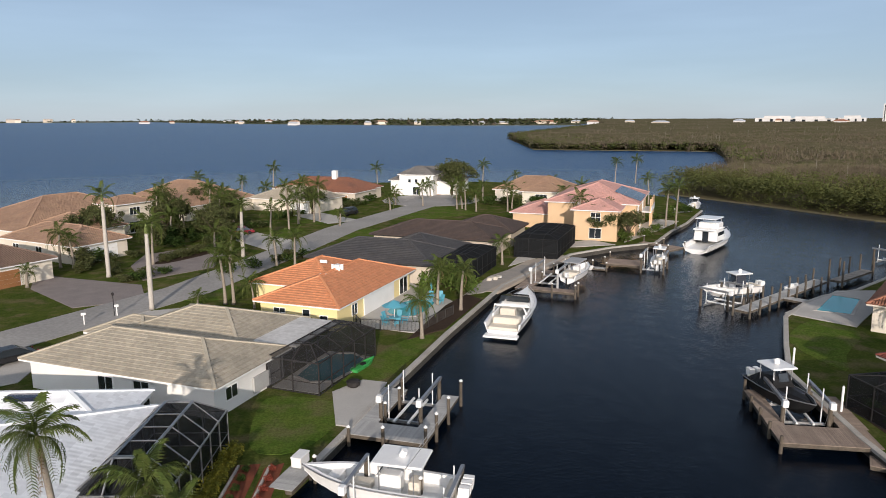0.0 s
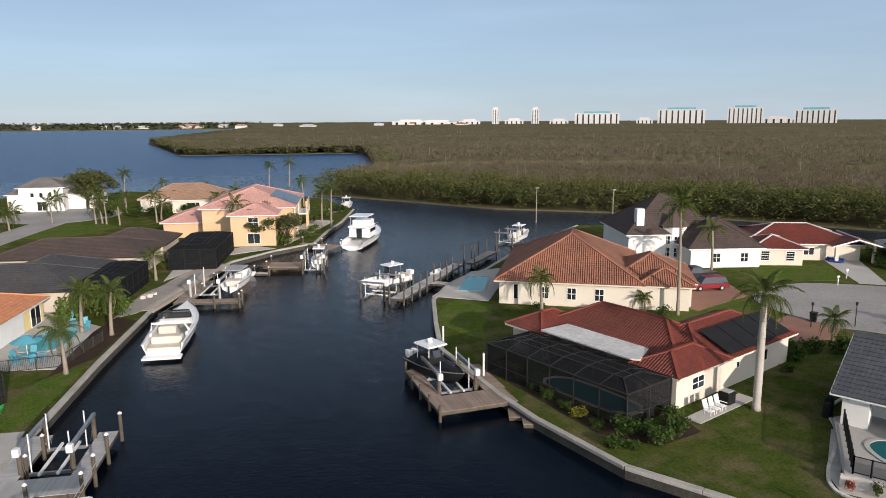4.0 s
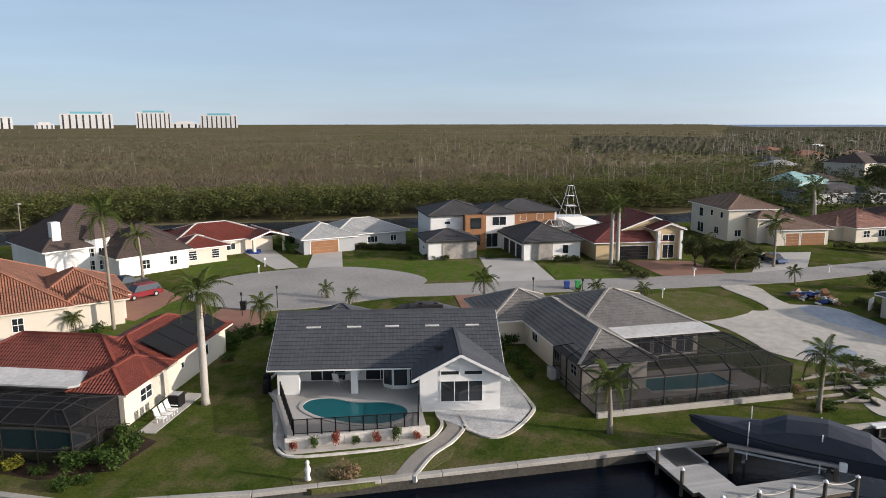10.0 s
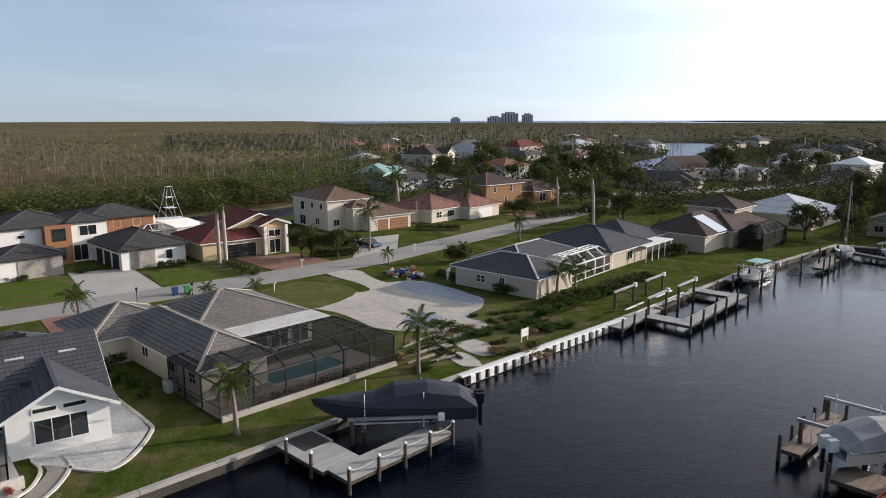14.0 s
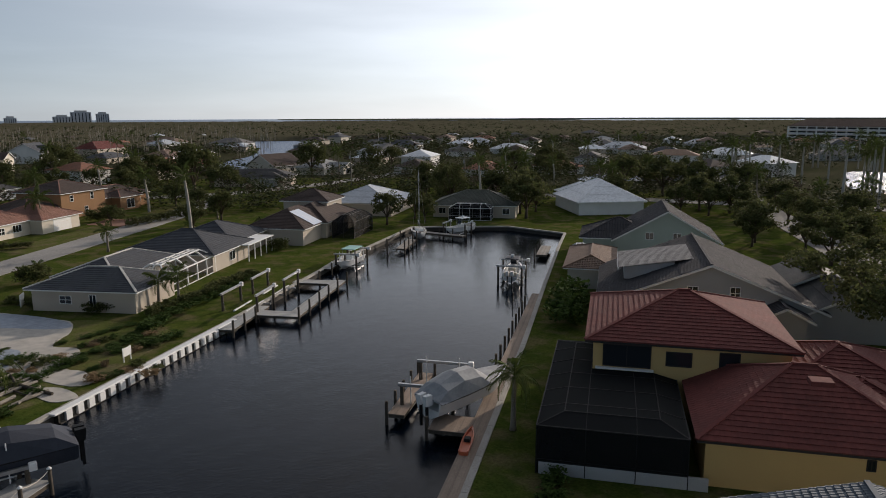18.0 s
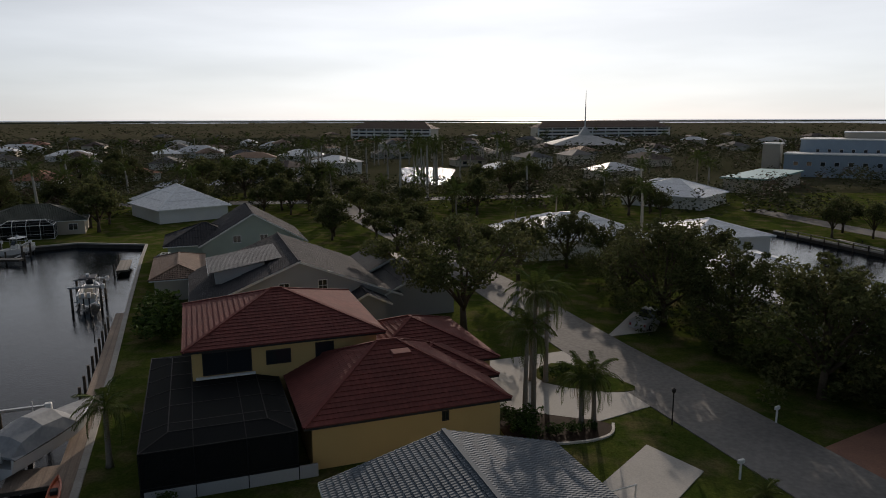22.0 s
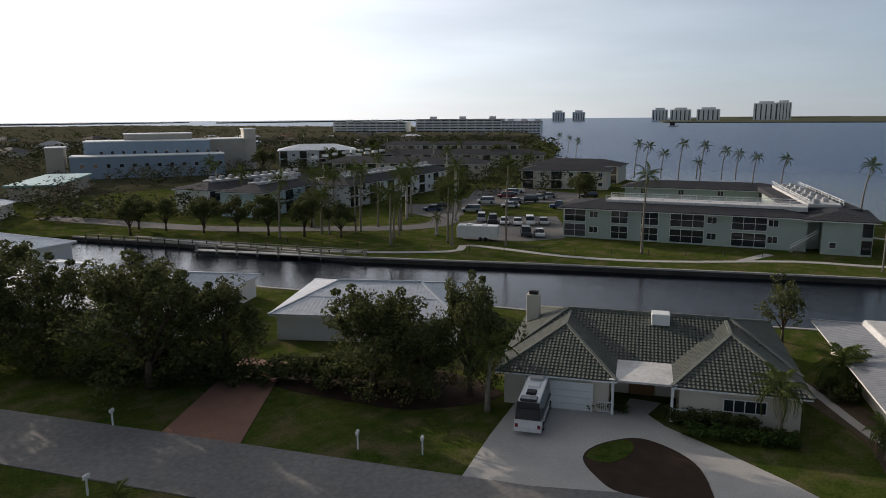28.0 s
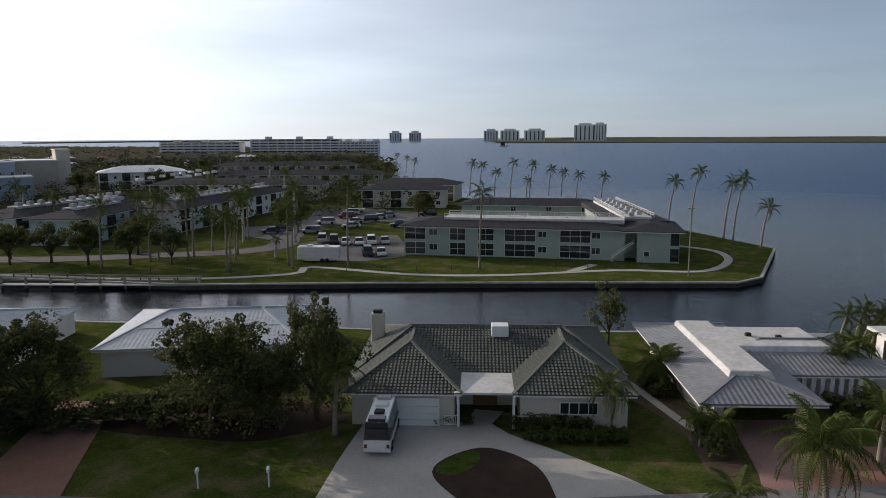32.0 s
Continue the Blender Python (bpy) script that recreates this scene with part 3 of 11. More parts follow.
    def part(self, name, mat, parent=None, label="", smooth=False):
        return put(name, self.mesh(name, mat, smooth), parent, label)


def smooth_line(pts, n=6, closed=True):
    """A rounder outline through the points (Catmull-Rom)."""
    out, c = [], len(pts)
    for i in range(c if closed else c - 1):
        p = [Vector(pts[(i + k) % c] if closed else pts[min(max(i + k, 0), c - 1)]) for k in (-1, 0, 1, 2)]
        for s in range(n):
            t = s / n
            q = 0.5 * ((2 * p[1]) + (p[2] - p[0]) * t + (2 * p[0] - 5 * p[1] + 4 * p[2] - p[3]) * t * t + (3 * p[1] - p[0] - 3 * p[2] + p[3]) * t ** 3)
            out.append((q.x, q.y))
    if not closed:
        out.append(tuple(pts[-1]))
    return out


def offset_line(pts, left, right):
    """A band round an open line of (x, y), as one polygon."""
    a, b = [], []
    for i, p in enumerate(pts):
        q, r = Vector(pts[max(i - 1, 0)]), Vector(pts[min(i + 1, len(pts) - 1)])
        d = (r - q).normalized()
        n = Vector((-d.y, d.x))
        a.append(tuple(Vector(p) + n * left))
        b.append(tuple(Vector(p) - n * right))
    return a + b[::-1]


# ---------------------------------------------------------------- roofs
def clip_band(poly, lo, hi):
    """The part of a polygon of (u, s) with lo <= s <= hi."""
    for lim, keep in ((lo, 1), (hi, -1)):
        out = []
        for i, p in enumerate(poly):
            q = poly[(i + 1) % len(poly)]
            a, b = (p[1] - lim) * keep, (q[1] - lim) * keep
            if a >= 0:
                out.append(p)
            if (a > 0 > b) or (a < 0 < b):
                t = a / (a - b)
                out.append((p[0] + (q[0] - p[0]) * t, lim))
        poly = out
        if len(poly) < 3:
            return []
    return poly


def roof_faces(x0, y0, x1, y1, z, pitch, style, over, run=None):
    """Planes of a roof over a rectangle as (eave start, eave end, other corners), and its ridge lines.
    style: hip, or gable with the ridge along x or y."""
    X0, Y0, X1, Y1 = x0 - over, y0 - over, x1 + over, y1 + over
    t = math.tan(radians(pitch))
    z -= over * t * 0.0
    w, d = X1 - X0, Y1 - Y0
    A, B, C, D = (X0, Y0, z), (X1, Y0, z), (X1, Y1, z), (X0, Y1, z)
    if style == "hip":
        if w >= d:
            r = d / 2
            h = run or r
            P, Q = (X0 + h, Y0 + r, z + r * t), (X1 - h, Y0 + r, z + r * t)
            faces = [(A, B, Q, P), (B, C, Q), (C, D, P, Q), (D, A, P)]
        else:
            r = w / 2
            h = run or r
            P, Q = (X0 + r, Y0 + h, z + r * t), (X0 + r, Y1 - h, z + r * t)
            faces = [(A, B, P), (B, C, Q, P), (C, D, Q), (D, A, P, Q)]
            return faces, [(P, Q), (A, P), (B, P), (C, Q), (D, Q)], ()
        return faces, [(P, Q), (A, P), (D, P), (B, Q), (C, Q)], ()
    if style == "gablex":
        r = d / 2
        P, Q = (X0, Y0 + r, z + r * t), (X1, Y0 + r, z + r * t)
        return [(A, B, Q, P), (C, D, P, Q)], [(P, Q)], ((A, P, D), (B, Q, C))
    r = w / 2
    P, Q = (X0 + r, Y0, z + r * t), (X0 + r, Y1, z + r * t)
    return [(B, C, Q, P), (D, A, P, Q)], [(P, Q)], ((A, P, B), (D, Q, C))


def roof_slope(face, mat, course=0.42, step=0.05):
    """One roof plane laid in courses, each lying over the next lower one."""
    v, f, uv, seen = [], [], [], {}
    a, b = Vector(face[0]), Vector(face[1])
    e = (b - a).normalized()
    n = (b - a).cross(Vector(face[2]) - a).normalized()
    if n.z < 0:
        n = -n
    up = n.cross(e)
    if up.z < 0:
        up = -up

    def vert(u, q, lift):
        key = (round(u, 3), round(q, 3), round(lift, 4))
        if key not in seen:
            seen[key] = len(v)
            v.append(tuple(a + e * u + up * q + n * lift))
            uv.append((u, q))
        return seen[key]

    flat = [((Vector(p) - a).dot(e), (Vector(p) - a).dot(up)) for p in face]
    top = max(s for _, s in flat)
    k = max(int(top / course), 1)
    c = top / k
    for i in range(k):
        band = clip_band(flat, i * c, (i + 1) * c)
        if len(band) < 3:
            continue
        f.append(tuple(vert(u, q, 0.01 + step * (1 - min(max((q - i * c) / c, 0), 1))) for u, q in band))
        low = [p for p in band if p[1] - i * c < 1e-4]
        if len(low) == 2:
            f.append((vert(*low[0], 0.01 + step), vert(*low[1], 0.01 + step), vert(*low[1], 0.01 if i else -0.1), vert(*low[0], 0.01 if i else -0.1)))
    f = [p for p in f if len(set(p)) == len(p)]
    return mesh_of("roof_slope", v, f, (mat,), [uv[i] for p in f for i in p])


def ridge_caps(lines, mat, parent, w=0.26, lift=0.05):
    for p, q in lines:
        Geo().beam(Vector(p) + Vector((0, 0, lift)), Vector(q) + Vector((0, 0, lift)), w, 0.12).part("ridge_cap", mat, parent)


def window(parent, x, y, z, w, h, face, frame=None, pane=None, bars=1, rows=1):
    """A window on a wall that looks along face (degrees, in the house's own plan): frame, mullions and panes."""
    m = pose(x, y, z, 0, 0, face + 90)
    t = 0.07
    g = Geo()
    g.box(-w / 2, -0.06, 0, w / 2, 0.05, t).box(-w / 2, -0.06, h - t, w / 2, 0.05, h)
    g.box(-w / 2, -0.06, t, -w / 2 + t, 0.05, h - t).box(w / 2 - t, -0.06, t, w / 2, 0.05, h - t)
    for i in range(1, bars):
        u = -w / 2 + w * i / bars
        g.box(u - 0.03, -0.05, t, u + 0.03, 0.04, h - t)
    for i in range(1, rows):
        u = h * i / rows
        g.box(-w / 2 + t, -0.045, u - 0.03, w / 2 - t, 0.03, u + 0.03)
    ob = g.part("window", frame or TRIM, parent)
    ob.matrix_basis = m
    Geo().box(-w / 2 + 0.02, -0.02, 0.02, w / 2 - 0.02, 0.02, h - 0.02).part("pane", pane or PANE, ob)
    return ob


def garage_door(parent, x, y, w, h, face, mat=None):
    m = pose(x, y, 0, 0, 0, face + 90)
    ob = Geo().box(-w / 2 - 0.12, -0.05, 0, -w / 2, 0.05, h + 0.12).box(w / 2, -0.05, 0, w / 2 + 0.12, 0.05, h + 0.12).box(-w / 2, -0.05, h, w / 2, 0.05, h + 0.12).part("garage_door", TRIM, parent)
    ob.matrix_basis = m
    for i in range(4):
        Geo().box(-w / 2, -0.035, h * i / 4 + 0.01, w / 2, 0.03, h * (i + 1) / 4 - 0.012).part("door_panel", mat or TRIM, ob)
    return ob


def house(name, x, y, a, wings, wall, roof, label, cap=None, course=0.42, over=0.6, group="", category="house", windows=(), garages=(), base=0.0, trim=None, sash=None):
    """wings: (x0, y0, x1, y1, height, style, pitch[, hip run[, wall, roof]]); windows: (x, y, z, w, h, face, bars, rows)."""
    root = thing(name, x, y, base, a, label, category, group)
    for wing in wings:
        x0, y0, x1, y1, h, style, pitch = wing[:7]
        run = wing[7] if len(wing) > 7 else None
        wm = (wing[8] if len(wing) > 8 else None) or wall
        rm = (wing[9] if len(wing) > 9 else None) or roof
        if style == "none":
            Geo().box(x0, y0, -0.3, x1, y1, h).part("wall", wm, root)
            continue
        bare = style.startswith("open_")
        style = style[5:] if bare else style
        g = Geo().box(x0, y0, -0.3, x1, y1, h)
        ov = over
        if style == "flat":
            g.part("wall", wm, root)
            Geo().box(x0 - 0.35, y0 - 0.35, h, x1 + 0.35, y1 + 0.35, h + 0.28, bev=0.05).part("flat_roof", rm, root)
            continue
        faces, lines, ends = roof_faces(x0, y0, x1, y1, h - 0.02, pitch, style, ov, run)
        if ends and not bare:
            t = math.tan(radians(pitch))
            if style == "gablex":
                hh = (y1 - y0) / 2 * t
                for xx in (x0, x1):
                    g.poly([(xx, y0, h), (xx, y1, h), (xx, (y0 + y1) / 2, h + hh)])
            else:
                hh = (x1 - x0) / 2 * t
                for yy in (y0, y1):
                    g.poly([(x0, yy, h), (x1, yy, h), ((x0 + x1) / 2, yy, h + hh)])
        if not bare:
            g.part("wall", wm, root)
        for face in faces:
            put("roof_slope", roof_slope(face, rm, course), root)
        if math.hypot(x, y) < 190:
            ridge_caps(lines, cap or rm, root)
        X0, Y0, X1, Y1 = x0 - ov, y0 - ov, x1 + ov, y1 + ov
        if not ends:
            Geo().box(X0 + 0.02, Y0 + 0.02, h - 0.22, X1 - 0.02, Y1 - 0.02, h - 0.03).part("eave_board", trim or TRIM, root)
        else:
            for p, q, r in ends:
                for o in (p, r):
                    Geo().beam(Vector(o) - Vector((0, 0, 0.1)), Vector(q) - Vector((0, 0, 0.1)), 0.08, 0.2).part("bargeboard", trim or TRIM, root)
            for p, q in (((X0, Y0), (X1, Y0)), ((X0, Y1), (X1, Y1))) if style == "gablex" else (((X0, Y0), (X0, Y1)), ((X1, Y0), (X1, Y1))):
                Geo().beam((*p, h - 0.12), (*q, h - 0.12), 0.08, 0.18).part("fascia", trim or TRIM, root)
    for x_, y_, z_, w_, h_, f_, *br in windows:
        window(root, x_, y_, z_, w_, h_, f_, sash, None, *(br or (2, 1)))
    for gd in garages:
        garage_door(root, *gd)
    return root


def cage(x, y, a, w, d, h, label, frame=None, screen=None, rise=0.9, bay=2.3, group="pool cages", t=0.09):
    """A screened pool cage over x 0..w, y 0..d with posts, beams, a bevelled roof and screen panels."""
    root = thing("pool_cage", x, y, 0, a, label, "pool cage", group)
    fr, sc = frame or BRONZE, screen or SCREEN
    nx, ny = max(round(w / bay), 2), max(round(d / bay), 2)
    ins = min(1.6, w / 3, d / 3)
    low = {}
    per = [(i * w / nx, 0) for i in range(nx)] + [(w, j * d / ny) for j in range(ny)] + [(w - i * w / nx, d) for i in range(nx)] + [(0, d - j * d / ny) for j in range(ny)]
    for px, py in per:
        Geo().box(px - t / 2, py - t / 2, 0.02, px + t / 2, py + t / 2, h).part("post", fr, root)
    for z in (h, 1.0, 0.06):
        for (p, q) in (((0, 0), (w, 0)), ((w, 0), (w, d)), ((w, d), (0, d)), ((0, d), (0, 0))):
            Geo().beam((*p, z), (*q, z), t * (1.0 if z == h else 0.6)).part("rail", fr, root)
    top = lambda px, py: (min(max(px, ins), w - ins), min(max(py, ins), d - ins), h + rise)
    for i in range(0, nx + 1):
        px = i * w / nx
        if 0 < i < nx:
            pts = [(px, 0, h), (px, ins, h + rise), (px, d - ins, h + rise), (px, d, h)]
            g = Geo()
            for p, q in zip(pts, pts[1:]):
                g.beam(p, q, t, t * 1.4)
            g.part("roof_beam", fr, root)
    for j in range(1, ny):
        py = j * d / ny
        pts = [(0, py, h), (ins, py, h + rise), (w - ins, py, h + rise), (w, py, h)]
        g = Geo()
        for p, q in zip(pts, pts[1:]):
            g.beam(p, q, t * 0.8)
        g.part("purlin", fr, root)
    c0, c1, c2, c3 = (0, 0, h), (w, 0, h), (w, d, h), (0, d, h)
    t0, t1, t2, t3 = (ins, ins, h + rise), (w - ins, ins, h + rise), (w - ins, d - ins, h + rise), (ins, d - ins, h + rise)
    for p, q in ((c0, t0), (c1, t1), (c2, t2), (c3, t3), (t0, t1), (t1, t2), (t2, t3), (t3, t0)):
        Geo().beam(p, q, t).part("hip_beam", fr, root)
    for quad in ((c0, c1, t1, t0), (c1, c2, t2, t1), (c2, c3, t3, t2), (c3, c0, t0, t3), (t0, t1, t2, t3)):
        g = Geo()
        g.poly(quad)
        g.part("roof_screen", sc, root)
    for p, q in (((0, 0), (w, 0)), ((w, 0), (w, d)), ((w, d), (0, d)), ((0, d), (0, 0))):
        g = Geo()
        g.poly([(*p, 0.05), (*q, 0.05), (*q, h), (*p, h)])
        g.part("screen_wall", sc, root)
    return root


def column(parent, x, y, h, w=0.4, mat=None, name="column"):
    return Geo().box(x - w / 2, y - w / 2, 0, x + w / 2, y + w / 2, h, None, 0.02).part(name, mat or TRIM, parent)


def box_part(parent, name, x0, y0, z0, x1, y1, z1, mat, label="", bev=0.0):
    return Geo().box(x0, y0, z0, x1, y1, z1, None, bev).part(name, mat, parent, label)


def pool(pts, z, label, mat=None, rounded=5, coping=None):
    """A swimming pool: raised coping round the water."""
    pts = smooth_line(pts, rounded) if rounded else pts
    n = len(pts)
    area = sum(pts[i][0] * pts[(i + 1) % n][1] - pts[(i + 1) % n][0] * pts[i][1] for i in range(n))
    if area < 0:
        pts = pts[::-1]
    cx, cy = sum(p[0] for p in pts) / n, sum(p[1] for p in pts) / n
    root = thing("swimming_pool", cx, cy, z, 0, label, "swimming pool", "pools")
    loc = [(x - cx, y - cy) for x, y in pts]
    g = Geo()
    g.poly([(x, y, 0.012) for x, y in loc])
    g.part("water", mat or POOL, root)
    outer = []
    for i in range(n):
        d = Vector(loc[(i + 1) % n]) - Vector(loc[i - 1])
        d.normalize()
        outer.append((loc[i][0] + d.y * 0.32, loc[i][1] - d.x * 0.32))
    g = Geo()
    for i in range(n):
        j = (i + 1) % n
        a, b, c, d = loc[i], loc[j], outer[j], outer[i]
        g.poly([(*a, 0.06), (*d, 0.06), (*c, 0.06), (*b, 0.06)])
        g.poly([(*a, 0.0), (*a, 0.06), (*b, 0.06), (*b, 0.0)])
        g.poly([(*d, 0.06), (*d, 0.0), (*c, 0.0), (*c, 0.06)])
    me = g.mesh("coping", coping or DRIVE)
    bm = bmesh.new()
    bm.from_mesh(me)
    bmesh.ops.remove_doubles(bm, verts=bm.verts, dist=0.001)
    bm.to_mesh(me)
    bm.free()
    put("coping", me, root)
    return root


def fence(pts, h, label, mat=None, infill=None, post=1.6, closed=False, z=0.0, picket=0.0):
    """Posts and rails along a line, with pickets or a net between them."""
    root = thing("fence", pts[0][0], pts[0][1], z, 0, label, "fence", "fences")
    o = Vector(pts[0])
    mat = mat or BRONZE
    for p, q in zip(pts, pts[1:]):
        p, q = Vector(p) - o, Vector(q) - o
        n = max(round((q - p).length / post), 1)
        for i in range(n + 1):
            a = p.lerp(q, i / n)
            Geo().box(a.x - 0.04, a.y - 0.04, 0, a.x + 0.04, a.y + 0.04, h).part("post", mat, root)
        Geo().beam((p.x, p.y, h - 0.05), (q.x, q.y, h - 0.05), 0.05).part("rail", mat, root)
        Geo().beam((p.x, p.y, 0.12), (q.x, q.y, 0.12), 0.04).part("rail", mat, root)
        if picket:
            g = Geo()
            k = int((q - p).length / picket)
            for i in range(1, k):
                a = p.lerp(q, i / k)
                g.box(a.x - 0.012, a.y - 0.012, 0.1, a.x + 0.012, a.y + 0.012, h - 0.05)
            tagged(g.part("picket_infill", mat, root), kind="stuff")
        if infill:
            g = Geo()
            g.poly([(p.x, p.y, 0.1), (q.x, q.y, 0.1), (q.x, q.y, h - 0.05), (p.x, p.y, h - 0.05)])
            g.part("net", infill, root)
    return root

# ---------------------------------------------------------------- plants
nrng = np.random.default_rng(11)


def card_mesh(name, P, S, mat, up=0.5, aspect=0.6, r=None, upright=False):
    """Many small leaf sprays, one quad each, at P with half length S; upright ones are bare twigs."""
    r = r or nrng
    n = len(P)
    d = r.normal(size=(n, 3))
    d /= np.linalg.norm(d, axis=1)[:, None]
    nn = r.normal(size=(n, 3))
    nn[:, 2] = np.abs(nn[:, 2]) + up
    u = np.cross(d, nn)
    u /= np.linalg.norm(u, axis=1)[:, None] + 1e-9
    w = np.cross(nn, u)
    w /= np.linalg.norm(w, axis=1)[:, None] + 1e-9
    if upright:
        u = r.normal(size=(n, 3)) * 0.28
        u[:, 2] = 1
        w = np.cross(u, d)
        u /= np.linalg.norm(u, axis=1)[:, None]
        w /= np.linalg.norm(w, axis=1)[:, None] + 1e-9
    S = np.broadcast_to(S, (n,))[:, None]
    V = np.empty((n, 4, 3))
    V[:, 0] = P - u * S
    V[:, 1] = P - w * S * aspect
    V[:, 2] = P + u * S
    V[:, 3] = P + w * S * aspect
    me = bpy.data.meshes.new(name)
    me.vertices.add(4 * n)
    me.vertices.foreach_set("co", V.reshape(-1).astype(np.float32))
    me.loops.add(4 * n)
    me.loops.foreach_set("vertex_index", np.arange(4 * n, dtype=np.int32))
    me.polygons.add(n)
    me.polygons.foreach_set("loop_start", np.arange(0, 4 * n, 4, dtype=np.int32))
    me.materials.append(mat)
    me.update(calc_edges=True)
    me.validate()
    return me


def clump_points(C, rad, per, flat=0.75, r=None):
    """Points near the skins of round clumps at C with radii rad."""
    r = r or nrng
    n = len(C)
    d = r.normal(size=(n, per, 3))
    d /= np.linalg.norm(d, axis=2)[:, :, None]
    q = 0.55 + 0.5 * r.random((n, per, 1)) ** 0.5
    d[:, :, 2] *= flat
    return (C[:, None, :] + d * q * np.asarray(rad).reshape(-1, 1, 1)).reshape(-1, 3)


def frond_mesh(length, droop, mat, width=0.5, pairs=16, stiff=0.35):
    """One feather leaf: an arched midrib with hanging leaflets, pointing along +x."""
    g = Geo()
    pts = []
    n = 7
    for i in range(n + 1):
        t = i / n
        pts.append((length * (t - 0.12 * droop * t * t), 0, length * (stiff * t - droop * 0.85 * t ** 2.1)))
    for i in range(n):
        a, b = Vector(pts[i]), Vector(pts[i + 1])
        w0, w1 = 0.035 * (1 - i / n) + 0.008, 0.035 * (1 - (i + 1) / n) + 0.008
        g.poly([a + Vector((0, -w0, 0)), b + Vector((0, -w1, 0)), b + Vector((0, w1, 0)), a + Vector((0, w0, 0))])
    lr = random.Random(int(length * 100))
    for k in range(pairs):
        t = 0.12 + 0.87 * k / pairs
        i = min(int(t * n), n - 1)
        q = t * n - i
        p = Vector(pts[i]).lerp(Vector(pts[i + 1]), q)
        L = width * (1.3 - abs(t - 0.42) * 1.45) * lr.uniform(0.8, 1.12)
        for s in (-1, 1):
            tip = p + Vector((L * lr.uniform(0.4, 0.65), s * L * lr.uniform(0.5, 0.8), -L * lr.uniform(0.45, 1.0)))
            mid = p + Vector((L * 0.3, s * L * 0.48, -L * 0.12))
            w = Vector((length * 0.0125, 0, 0))
            g.poly([p - w, p + w, mid + w, mid - w])
            g.poly([mid - w, mid + w, tip])
    return g.mesh("frond", mat)


FRONDS = {k: [frond_mesh(L, d, FROND, w, 24, s) for d in ds] for k, L, w, s, ds in (
    ("royal", 3.0, 0.62, 0.55, (0.75, 1.0, 1.3)), ("coconut", 3.2, 0.7, 0.6, (0.8, 1.1, 1.5)), ("small", 1.5, 0.42, 0.5, (0.7, 1.0, 1.3)))}
DEAD = frond_mesh(2.6, 1.9, DRY_FROND, 0.4, 14, 0.2)
TRUNKS, CROWNS = {}, {}


def trunk_mesh(kind, h, bend):
    key = (kind, round(h, 1), round(bend, 1))
    if key not in TRUNKS:
        g = Geo()
        n = max(int(h * 2.2), 6)
        pts, rad = [], []
        base = {"royal": 0.23, "coconut": 0.17, "small": 0.11}[kind]
        for i in range(n + 1):
            t = i / n
            pts.append((bend * t * t, 0, h * t))
            rr = base * (1.25 - 0.35 * t) * (1.0 + 0.05 * (i % 2)) * (1.3 if i == 0 else 1)
            rad.append(rr * (1 + 0.15 * math.sin(3.0 * t)) if kind == "royal" else rr * (1 - 0.2 * t))
        g.tube(pts, rad, 8)
        TRUNKS[key] = g.mesh("trunk", PALE_BARK if kind == "royal" else BARK, True)
    return TRUNKS[key]


def crown_fronds(kind, r, count):
    out = []
    for i in range(count):
        lev = i / count
        an = i * 137.5 + r.uniform(-12, 12)
        tilt = 58 - 96 * lev ** 0.85 + r.uniform(-9, 9)
        me = FRONDS[kind][min(int(lev * 3), 2)]
        out.append((me, pose(0, 0, 0, 0, -tilt, an) @ Matrix.Diagonal((1, 1, 1, 1))))
    return out


def joined_crown(kind, seed):
    """A whole crown in one mesh, for palms farther off."""
    key = (kind, seed)
    if key not in CROWNS:
        r = random.Random(seed)
        v, f = [], []
        for me, m in crown_fronds(kind, r, 13):
            k = len(v)
            v += [tuple(m @ q.co) for q in me.vertices]
            f += [tuple(i + k for i in p.vertices) for p in me.polygons]
        CROWNS[key] = mesh_of("crown", v, f, (FROND,))
    return CROWNS[key]


